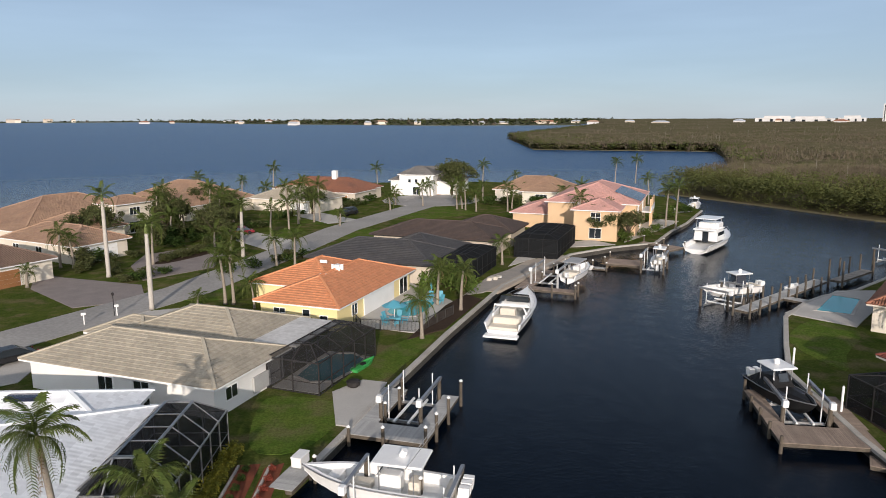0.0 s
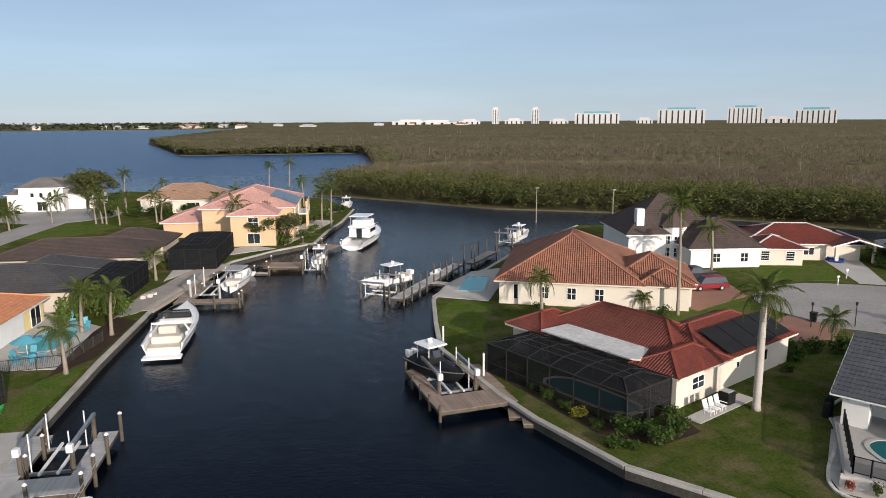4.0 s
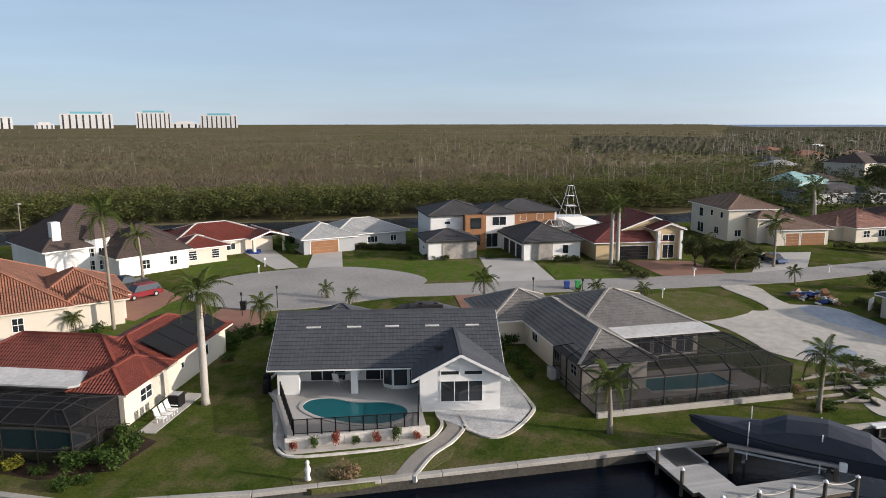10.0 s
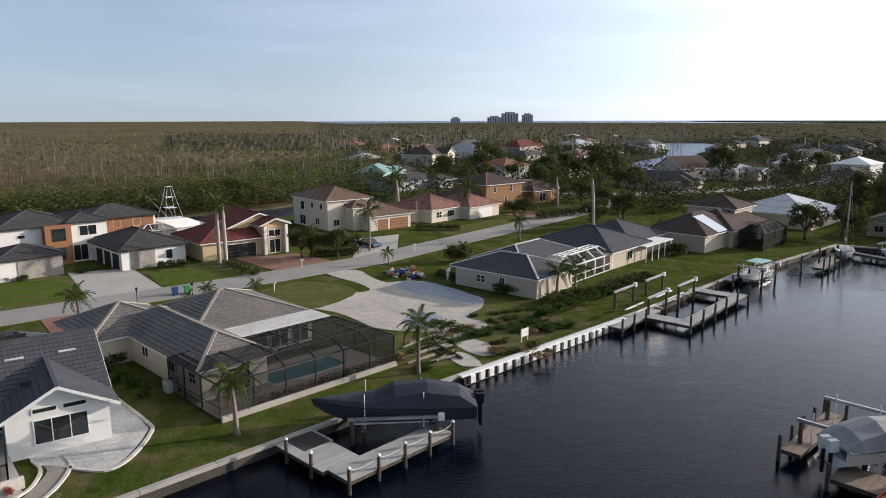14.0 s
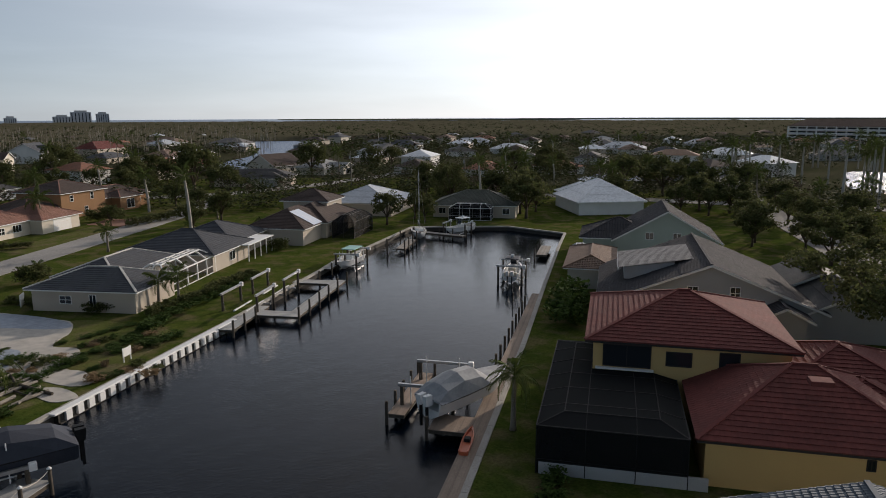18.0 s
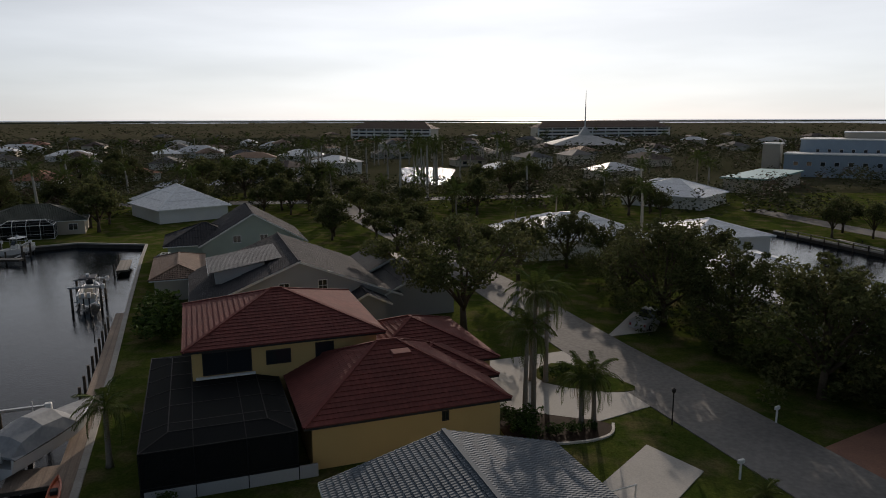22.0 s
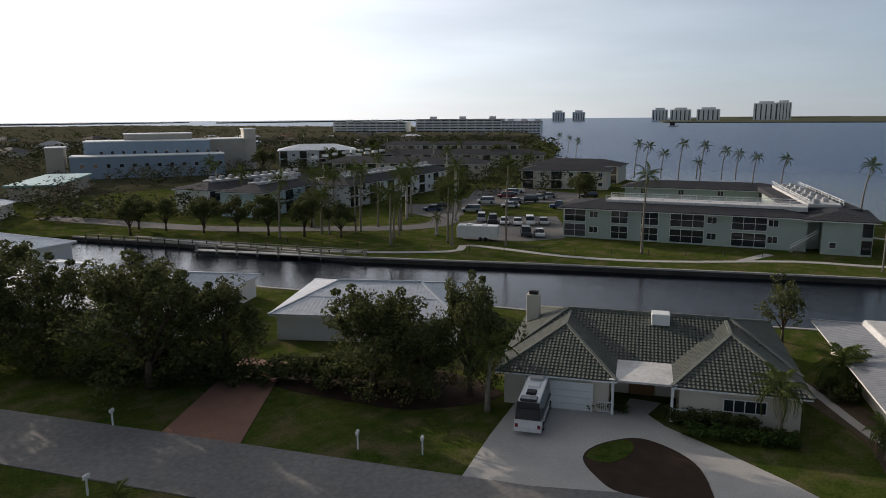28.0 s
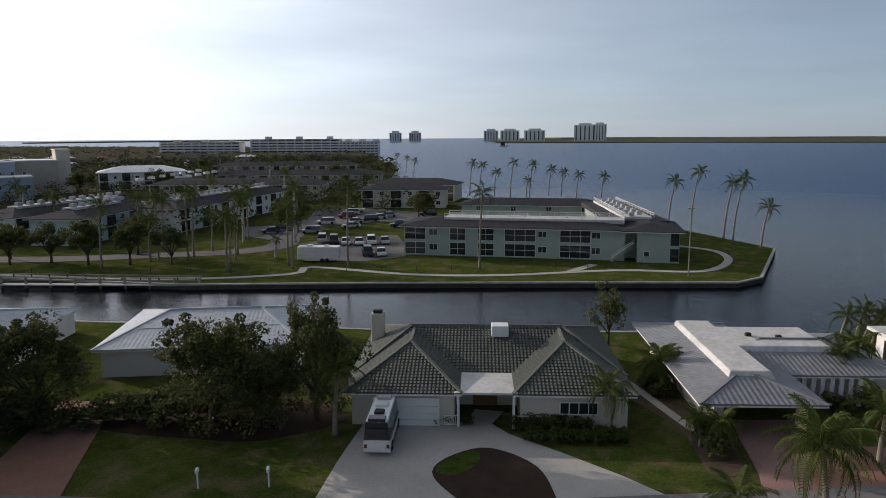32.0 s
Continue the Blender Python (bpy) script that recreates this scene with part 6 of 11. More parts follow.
Geo().box(2.6, -7.9, 6.1, 3.6, -6.6, 6.4, None, 0.03).part("roof_vent", R_MAROON, s1)
cage(15.2, -37.8, -61, 17.0, 9.0, 3.2, "large black screened pool cage against the house", BLACK, SCREEN_BLACK, 0.4, 3.0, "pool cages", 0.06)
sw = thing("garden_wall", 15, -38, 0, -61, "low grey kick wall of the pool cage", "wall")
box_part(sw, "wall_stone", -0.1, -0.9, 0, 0.12, 9.1, 0.8, GREY_WALL, "", 0.02)
s2 = house("house", 26, -63, -61, [(4, -12.4, 22, 8.4, 3, "gablex", 22), (4.6, -19.4, 12.6, -11.6, 2.9, "gablex", 26, None, None, R_CHARCOAL), (13.4, -17.6, 22.4, -11.6, 3.4, "gablex", 26, None, None, R_CHARCOAL), (1.4, -10.5, 5, -6.5, 2.8, "gablex", 27)], GREY_WALL, R_OLIVE, "grey gabled house with a ribbed metal roof and dormer", group=HS, course=2.5,
           windows=[(4, -0.4, 3.9, 1.1, 1.2, 180, 2, 2), (4, -4.4, 3.9, 1.0, 1.3, 180, 2, 2)])
Geo().loft([[(x, 1.0, 4.4), (x, 6.2, 4.4), (x, 6.2, 5.75), (x, 1.0, 6.5)] for x in (9, 17)]).part("dormer", GREY_WALL, s2)
dr = roof_slope(((17.5, 6.9, 5.72), (8.5, 6.9, 5.72), (8.5, -1.6, 7.1), (17.5, -1.6, 7.1)), R_RIB, 9.0, 0.03)
put("dormer_roof", dr, s2, "pale ribbed metal dormer roof")
Geo().box(8.5, 6.8, 5.5, 17.5, 6.95, 5.72).part("dormer_fascia", TRIM, s2)
s3 = house("house", 46, -97, -61, [(2, -9, 16, 6, 3.0, "gablex", 30), (4, 0, 14, 11, 3.0, "hip", 24)], GREEN_WALL, R_OLIVE, "grey-green gabled house with a metal roof", group=HS, course=2.0, windows=[(2, -3, 3.2, 1.2, 1.1, 180, 2, 1), (2, 1, 3.2, 1.2, 1.1, 180, 2, 1), (2, -5.5, 0.9, 1.0, 1.4, 180)])
house("house", 41, -79, -61, [(0, 2, 14, 7.6, 2.8, "hip", 18)], BEIGE, R_BROWN, "low bungalow with a brown roof", group=HS)
cage(52.4, -88.6, -61, 4.2, 3.0, 2.1, "small white framed glass house", TRIM, SCREEN_THIN, 0.8, 1.2)
house("house", 76, -140, -40, [(0, -6, 18, 9, 2.9, "hip", 28), (15, -3, 27, 6, 2.8, "hip", 26)], WHITE, R_WHITE, "bungalow with a white metal hip roof", group=HS, course=3.0)
house("house", 122, -106, -60, [(-6, -8, 12, 8, 2.9, "hip", 20)], BEIGE, R_SILVER, "bungalow with a silver metal hip roof", group=HS, course=3.0, windows=[(2, -8, 0.8, 2.4, 1.4, -90, 3, 1)])
hh17 = house("house", 97.3, -115.5, 32, [(-9, -13, 9, 0, 2.8, "hip", 20)], BEIGE, R_GREEN, "low bungalow with a grey-green roof at the canal end", group=HS, windows=[(-7, 0, 0.8, 1.6, 1.3, 90, 2, 1), (7, 0, 0.8, 1.6, 1.3, 90, 2, 1)])
cage(93.6, -117.6, 32, 9, 4.2, 2.6, "white framed screen cage at the canal end", TRIM, SCREEN, 0.8, 2.2)
house("house", -1.5, -118, 22, [(-12, -9, 10, 9, 2.9, "hip", 19), (-6, -13, 6, 0, 2.9, "hip", 19)], WHITE, R_WHITE, "white bungalow with a shiny metal hip roof", group=HS, course=3.0, garages=[(-12, 0, 4.8, 2.2, 180, TRIM)])
house("house", -30, -185, -30, [(-10, -8, 10, 10, 3.0, "hip", 20), (-4, -12, 14, 2, 3.0, "hip", 20)], WHITE, R_WHITE, "white house with a shiny metal hip roof", group=HS, course=3.0)
house("house", -24.5, -121, 20, [(-7.5, -7, 6, 7, 3.2, "hip", 15)], WHITE, R_WHITE, "white bungalow with a pale metal hip roof by the canal", group=HS, course=3.0, windows=[(0, 7, 0.8, 2.0, 1.4, 90, 2, 1)])
house("house", -24.3, -98.5, 20, [(-6.6, -5, 6, 5, 2.6, "hip", 12)], WHITE, R_WHITE, "low white garage with a pale metal roof", group=HS, course=3.0)
house("house", -30, -81, 33, [(-8.5, -10, 8.5, 10.5, 2.7, "hip", 13, 5)], WHITE, R_SILVER, "bungalow with a ribbed silver metal roof behind trees", group=HS, course=3.0)
house("house", -46.5, -57, 38, [(-7, -9, 7, 9, 2.8, "hip", 13, 5)], WHITE, R_SILVER, "bungalow with a pale ribbed metal roof behind trees", group=HS, course=3.0)

t1 = house("house", -45, -26, 29.5, [(-16.5, -9.2, -3, 12, 2.8, "hip", 15.6, 4.4), (-16.2, -9.1, 1.3, -1.2, 2.8, "hip", 22.5, 7.4), (-16.2, 3.8, 1.3, 11.9, 2.8, "hip", 22.5, 7.4)], CREAM, R_GREEN, "cream bungalow with a grey-green barrel tile roof", group=HS, cap=CAP_GREEN, over=0.6,
           windows=[(1.5, 8.2, 1.1, 2.9, 1.0, 0, 4, 1)], garages=[(1.5, -4.9, 4.9, 2.15, 0, TRIM)])
Geo().box(-3.0, -1.2, 2.72, 1.9, 3.6, 2.88, None, 0.02).part("porch_roof", FLAT_WHITE, t1, "flat white porch roof")
for yy in (-0.9, 3.3):
    column(t1, 1.6, yy, 2.72, 0.2)
for y0_, y1_ in ((3.4, 6.0), (-2.0, -1.0)):
    rail = Geo().box(1.5, y0_, 0.9, 1.58, y1_, 0.97).box(1.5, y0_, 0.15, 1.58, y1_, 0.21)
    for k in range(int((y1_ - y0_) / 0.16)):
        rail.box(1.52, y0_ + 0.05 + k * 0.16, 0.21, 1.56, y0_ + 0.1 + k * 0.16, 0.9)
    rail.part("porch_rail", TRIM, t1)
window(t1, -2.98, 1.2, 0.05, 2.0, 2.1, 0, WOOD_CLAD, WOOD_CLAD, 2, 1)
box_part(t1, "chimney", -11.4, -9.3, 2, -10.4, -8.1, 5.7, CREAM, "cream stuccoed chimney", 0.04)
box_part(t1, "chimney_pot", -11.2, -9.1, 5.7, -10.6, -8.3, 6.0, BRONZE)
box_part(t1, "roof_ventilator", -9.2, 1.8, 4.4, -7.8, 3.3, 5.35, TRIM, "louvred white ventilator", 0.05)
t2 = house("house", -53, -8, 29.5, [(-20.4, -2.4, 0.6, 5.6, 2.7, "open_hip", 13, 4.6), (-17, 2, -5.8, 15, 2.7, "open_hip", 11, 4.6), (-19, -1.6, -5, 5.0, 2.8, "none", 0), (-16.4, 5, -6.2, 14.4, 2.7, "none", 0), (-5, -1.6, 0.2, -0.9, 2.7, "none", 0)], CREAM, R_METAL, "cream bungalow with a ribbed metal roof and white roof deck", group=HS, course=6, over=0.6)
for x0, y0, x1, y1 in ((-17.6, 0.6, -2.8, 3.5), (-15.4, 3.5, -9.4, 11.2)):
    Geo().loft([[(x0 - q, y0 - q, z), (x1 + q, y0 - q, z), (x1 + q, y1 + q, z), (x0 - q, y1 + q, z)] for q, z in ((0.5, 3.1), (0.1, 3.85), (0.0, 3.9))]).part("roof_deck", FLAT_WHITE, t2, "raised white flat roof with sloping sides")
for k in range(2):
    Geo().box(-12.6 + k * 0.7, 5.2 + k * 2.4, 3.9, -12.2 + k * 0.7, 5.7 + k * 2.4, 4.2, None, 0.05).part("roof_vent", BRONZE, t2)
for k in range(9):
    Geo().box(-5.75, 6.6 + k * 0.75, 0, -5.6, 6.95 + k * 0.75, 2.6).part("louvre", TRIM, t2)
column(t2, 0.5, 4.6, 2.7, 0.6, PALE_YELLOW)
house("house", -78, 24, 35, [(-8, -6, 8, 8, 2.8, "hip", 20)], CREAM, R_MIX, "cream bungalow half hidden by palms", group=HS)

# ---------------------------------------------------------------- boats
def hull_rings(L, B, H, floor=0.45, inset=0.22, n=14):
    rings = []
    for i in range(n + 1):
        t = i / n
        b = B / 2 * (0.9 + 0.1 * min(t / 0.3, 1)) * (1 - max(0.0, (t - 0.42) / 0.58) ** 2.3) + 0.03
        sheer = H * (0.92 + 0.3 * t * t)
        keel = -0.35 + (H * 0.9 + 0.35) * max(0.0, (t - 0.62) / 0.38) ** 2.2
        chine_z = keel + (sheer - keel) * 0.38
        bi = max(b - inset, 0.01)
        fl = max(H * floor, keel + 0.08)
        fl = min(fl, sheer - 0.05)
        x = L * t
        rings.append([(x, 0, keel), (x, b * 0.78, chine_z), (x + 0.12 * t, b, sheer), (x, bi, sheer + 0.03), (x, bi * 0.96, fl), (x, -bi * 0.96, fl), (x, -bi, sheer + 0.03), (x + 0.12 * t, -b, sheer), (x, -b * 0.78, chine_z)])
    return rings


def outboards(root, n, B, H, mat=None):
    for k in range(n):
        y = (k - (n - 1) / 2) * 0.62
        g = Geo().loft([[(-0.25 - s * 0.28 + dx, y + dy, z) for dx, dy in ((-0.34, -0.18), (0.3, -0.2), (0.3, 0.2), (-0.34, 0.18))] for s, z in ((0, H * 0.75), (0.2, H * 1.0), (0.3, H * 1.35))])
        ob = g.part("outboard_engine", mat or WHITE_CAP, root, "black covered outboard engine" if mat else "white outboard engine")
        Geo().box(-0.5, y - 0.07, -0.7, -0.3, y + 0.07, H * 0.75).part("engine_leg", BLACK, ob)


def boat(x, y, z, a, L, kind, label, B=None, H=None, hull=None, cover=None, group="boats", tarps=False):
    root = thing("boat", x, y, z, a, label, "boat", group)
    B, H = B or L * 0.29, H or 0.55 + L * 0.07
    put("hull", Geo().loft(hull_rings(L, B, H)).mesh("hull", hull or GELCOAT), root)
    rings = hull_rings(L, B, H)
    g = Geo()
    g.tube([Vector(r[2]) for r in rings] + [Vector(r[7]) for r in reversed(rings)], [0.045] * (2 * len(rings)), 5)
    g.part("rub_rail", STEEL if kind != "covered" else BLACK, root)
    if kind == "console":
        fl = H * 0.45
        Geo().box(L * 0.36, -0.45, fl, L * 0.5, 0.45, fl + 1.15, None, 0.1).part("console", GELCOAT, root)
        Geo().loft([[(L * 0.5, s * 0.42, fl + 1.1) for s in (-1, 1)] + [(L * 0.46, s * 0.38, fl + 1.75) for s in (1, -1)]] * 1 + [[(L * 0.51, s * 0.42, fl + 1.1) for s in (-1, 1)] + [(L * 0.47, s * 0.38, fl + 1.75) for s in (1, -1)]]).part("windshield", PANE, root)
        Geo().box(L * 0.24, -0.5, fl, L * 0.31, 0.5, fl + 0.9, None, 0.06).part("helm_seat", CUSHION, root)
        Geo().box(L * 0.55, -0.4, fl, L * 0.68, 0.4, fl + 0.45, None, 0.08).part("bow_seat", CUSHION, root)
        Geo().box(L * 0.03, -B * 0.36, fl, L * 0.09, B * 0.36, fl + 0.6, None, 0.05).part("stern_bench", CUSHION, root)
        top = fl + 2.15
        Geo().box(L * 0.2, -B * 0.4, top, L * 0.52, B * 0.4, top + 0.12, None, 0.06).part("hard_top", cover or GELCOAT, root)
        for px, py in ((0.26, -0.85), (0.26, 0.85), (0.48, -0.7), (0.48, 0.7)):
            Geo().tube([(L * px, py * B * 0.38, fl), (L * px, py * B * 0.42, top)], [0.035, 0.035], 6).part("top_post", STEEL, root)
        Geo().tube([(L * 0.36, 0, top + 0.1), (L * 0.34, 0, top + 0.5)], [0.22, 0.22], 10).part("radar_dome", GELCOAT, root)
        for s in (-1, 1) if L > 9 else ():
            Geo().tube([(L * 0.3, s * B * 0.42, top), (L * 0.12, s * B * 0.5, top + 2.6)], [0.025, 0.012], 5).part("outrigger", STEEL, root)
        if tarps:
            Geo().loft([[(L * q, s * B * w0, z) for s, z in ((1, H * 1.02), (0.4, H * 1.2), (-0.4, H * 1.2), (-1, H * 1.02))] for q, w0 in ((0.5, 0.44), (0.66, 0.38), (0.8, 0.26), (0.9, 0.12))]).part("bow_cover", BLACK, root, "black canvas bow cover")
            Geo().loft([[(L * q, s * B * 0.42, H * z) for s, z in ((1, 1.0), (0.6, h0), (-0.6, h0), (-1, 1.0))] for q, h0 in ((0.08, 1.15), (0.2, 1.7), (0.46, 2.0), (0.52, 1.5))]).part("cockpit_cover", BLACK, root, "black canvas cockpit cover")
        outboards(root, 3 if L > 9 else 2, B, H)
    elif kind == "cruiser":
        dk = [[(p[0], p[1] * 0.98, p[2] + 0.02) for p in (r[3], r[6])] for r in rings[6:]]
        g = Geo()
        g.loft([[(r[0][0], r[0][1] * s, r[0][2] + c) for s, c in ((1, 0), (0.5, 0.32), (-0.5, 0.32), (-1, 0))] for r in dk], False, False)
        g.part("foredeck", GELCOAT, root)
        ca = [[(L * t, s * B * w, H * hh) for s, w, hh in ((1, w0, 1.1), (1, w0 * 0.82, h1), (-1, w0 * 0.82, h1), (-1, w0, 1.1))] for t, w0, h1 in ((0.42, 0.42, 1.3), (0.48, 0.4, 1.5), (0.6, 0.33, 1.42), (0.78, 0.14, 1.15))]
        Geo().loft(ca).part("cabin", GELCOAT, root)
        Geo().loft([[(L * t, s * B * w, H * hh) for s, w, hh in ((1, w0, h0), (1, w0 * 0.88, h0 + 0.42), (-1, w0 * 0.88, h0 + 0.42), (-1, w0, h0))] for t, w0, h0 in ((0.42, 0.4, 1.5), (0.52, 0.37, 1.35), (0.6, 0.28, 1.25))]).part("windscreen", PANE, root)
        Geo().box(L * 0.02, -B * 0.36, H * 0.45, L * 0.19, B * 0.36, H * 0.62, None, 0.05).part("cockpit_floor", CUSHION, root)
        Geo().box(L * 0.12, -B * 0.34, H * 0.6, L * 0.2, B * 0.34, H * 1.05, None, 0.1).part("cockpit_seat", CUSHION, root)
        Geo().box(-L * 0.08, -B * 0.42, H * 0.12, 0.02, B * 0.42, H * 0.24, None, 0.05).part("swim_platform", GELCOAT, root)
        for s in (-1, 1):
            Geo().box(L * 0.2, s * B * 0.4 - 0.12, H * 0.6, L * 0.42, s * B * 0.4 + 0.12, H * 1.12, None, 0.08).part("coaming", GELCOAT, root)
        Geo().box(L * 0.3, -B * 0.1, H * 0.6, L * 0.37, B * 0.3, H * 1.25, None, 0.1).part("helm_seat", CUSHION, root)
        Geo().box(L * 0.52, -0.35, H * 1.5, L * 0.57, 0.35, H * 1.53, None, 0.02).part("hatch", PANE, root)
        ar = [(L * 0.26, -B * 0.43, H * 1.05), (L * 0.21, -B * 0.36, H * 1.72), (L * 0.21, B * 0.36, H * 1.72), (L * 0.26, B * 0.43, H * 1.05)]
        Geo().tube(ar, [0.12] * 4, 6).part("radar_arch", GELCOAT, root)
        Geo().tube([Vector(r[2]) + Vector((-0.1, -0.12, 0.5)) for r in rings[7:]] + [Vector(r[7]) + Vector((-0.1, 0.12, 0.5)) for r in reversed(rings[7:])], [0.02] * (2 * len(rings[7:])), 5).part("bow_rail", STEEL, root)
    elif kind == "flybridge":
        g = Geo()
        g.loft([[(r[3][0], r[3][1] * s, r[3][2] + c) for s, c in ((1, 0.02), (0.5, 0.25), (-0.5, 0.25), (-1, 0.02))] for r in rings[6:]], False, False)
        g.part("foredeck", GELCOAT, root)
        Geo().loft([[(L * t, s * B * w, z) for s, w, z in ((1, w0, H), (1, w0 * 0.9, H + h1), (-1, w0 * 0.9, H + h1), (-1, w0, H))] for t, w0, h1 in ((0.27, 0.4, 1.9), (0.5, 0.39, 1.9), (0.66, 0.3, 0.4))]).part("cabin", GELCOAT, root)
        for s in (-1, 1):
            Geo().box(L * 0.31, s * B * 0.385 - 0.03, H + 0.9, L * 0.5, s * B * 0.385 + 0.03, H + 1.5).part("cabin_window", PANE, root)
        Geo().box(L * 0.265, -0.5, H - 0.2, L * 0.272, 0.5, H + 1.6).part("saloon_door", PANE, root)
        Geo().box(L * 0.22, -B * 0.38, H + 1.9, L * 0.52, B * 0.38, H + 2.1, None, 0.05).part("flybridge_deck", GELCOAT, root)
        Geo().box(L * 0.34, -B * 0.34, H + 2.1, L * 0.51, B * 0.34, H + 3.0, None, 0.15).part("flybridge_console", GELCOAT, root)
        for px, py in ((0.26, -1), (0.26, 1), (0.46, -1), (0.46, 1)):
            Geo().tube([(L * px, py * B * 0.32, H + 2.1), (L * px, py * B * 0.3, H + 3.8)], [0.035, 0.035], 6).part("top_post", STEEL, root)
        Geo().box(L * 0.23, -B * 0.35, H + 3.8, L * 0.5, B * 0.35, H + 3.92, None, 0.05).part("hard_top", GELCOAT, root)
        Geo().tube([Vector(r[2]) + Vector((-0.1, -0.12, 0.6)) for r in rings[7:]] + [Vector(r[7]) + Vector((-0.1, 0.12, 0.6)) for r in reversed(rings[7:])], [0.025] * (2 * len(rings[7:])), 5).part("bow_rail", STEEL, root)
    elif kind == "tower":
        boat_parts = ((0.2, 0.4, 1.8), (0.55, 0.36, 1.7), (0.7, 0.24, 0.6))
        Geo().loft([[(L * t, s * B * w, z) for s, w, z in ((1, w0, H), (1, w0 * 0.9, H + h1), (-1, w0 * 0.9, H + h1), (-1, w0, H))] for t, w0, h1 in boat_parts]).part("cabin", GELCOAT, root)
        for lev, w0, w1 in ((0, 0.34, 0.24), (1, 0.24, 0.14), (2, 0.14, 0.1)):
            z0 = H + 1.8 + lev * 2.0
            for px, s in ((0.3, 1), (0.3, -1), (0.5, 1), (0.5, -1)):
                cx = 0.4 + (px - 0.4) * (1 - lev * 0.25)
                cx2 = 0.4 + (px - 0.4) * (1 - (lev + 1) * 0.25)
                Geo().tube([(L * cx, s * B * w0, z0), (L * cx2, s * B * w1, z0 + 2.0)], [0.035, 0.035], 5).part("tower_leg", TRIM, root)
            Geo().box(L * (0.35 + 0.01 * lev), -B * w1, z0 + 1.94, L * (0.45 - 0.01 * lev), B * w1, z0 + 2.0).part("tower_deck", TRIM, root)
        for s in (-1, 1):
            Geo().tube([(L * 0.4, s * B * 0.3, H + 1.8), (L * 0.2, s * B * 0.9, H + 7)], [0.05, 0.015], 5).part("outrigger", STEEL, root)
    elif kind == "covered":
        cv = [[(L * t, s * B * w, H * zz) for s, w, zz in ((1, 0.5, 0.95), (1, 0.4, z1), (0.3, 0.4, z2), (-0.3, 0.4, z2), (-1, 0.4, z1), (-1, 0.5, 0.95))] for t, z1, z2 in ((0.0, 1.05, 1.1), (0.1, 1.5, 1.75), (0.3, 1.75, 2.1), (0.5, 1.6, 2.0), (0.62, 1.25, 1.45))]
        cv += [[(L * t, s * B * 0.48 * (1 - ((t - 0.42) / 0.58) ** 2), H * zz) for s, zz in ((1, 1.05 + 0.25 * (t - 0.6)), (0.8, z1), (0.3, z1 + 0.05), (-0.3, z1 + 0.05), (-0.8, z1), (-1, 1.05 + 0.25 * (t - 0.6)))] for t, z1 in ((0.75, 1.3), (0.9, 1.28), (0.98, 1.26))]
        Geo().loft(cv).part("canvas_cover", cover or NAVY, root, "fitted canvas cover")
        outboards(root, 2, B, H, BLACK if hull is NAVY else None)
    elif kind == "sail":
        Geo().box(L * 0.25, -B * 0.28, H, L * 0.6, B * 0.28, H + 0.5, None, 0.12).part("coachroof", GELCOAT, root)
        Geo().tube([(L * 0.55, 0, H), (L * 0.55, 0, H + L * 1.35)], [0.07, 0.05], 6).part("mast", STEEL, root)
        Geo().tube([(L * 0.55, 0, H + 1.3), (L * 0.08, 0, H + 1.4)], [0.06, 0.05], 6).part("boom", STEEL, root)
        Geo().tube([(L * 0.54, 0, H + 1.45), (L * 0.1, 0, H + 1.55)], [0.16, 0.1], 6).part("furled_sail", GREY_CANVAS, root)
        for p in ((L * 1.0, 0), (L * 0.02, 0), (L * 0.5, B * 0.45), (L * 0.5, -B * 0.45)):
            Geo().tube([(p[0], p[1], H), (L * 0.55, 0, H + L * 1.33)], [0.012, 0.012], 4).part("stay", STEEL, root)
    elif kind == "deckboat":
        Geo().box(L * 0.1, -B * 0.38, H * 0.5, L * 0.3, B * 0.38, H * 1.15, None, 0.1).part("seat", CUSHION, root)
        Geo().box(L * 0.4, -0.5, H * 0.5, L * 0.5, 0.5, H * 1.5, None, 0.1).part("console", GELCOAT, root)
        for px in (0.2, 0.5):
            for s in (-1, 1):
                Geo().tube([(L * px, s * B * 0.42, H), (L * px, s * B * 0.4, H + 1.4)], [0.03, 0.03], 5).part("top_post", STEEL, root)
        Geo().box(L * 0.12, -B * 0.44, H + 1.4, L * 0.56, B * 0.44, H + 1.5, None, 0.04).part("sun_top", cover or GREY_CANVAS, root)
        outboards(root, 1, B, H)
    return root


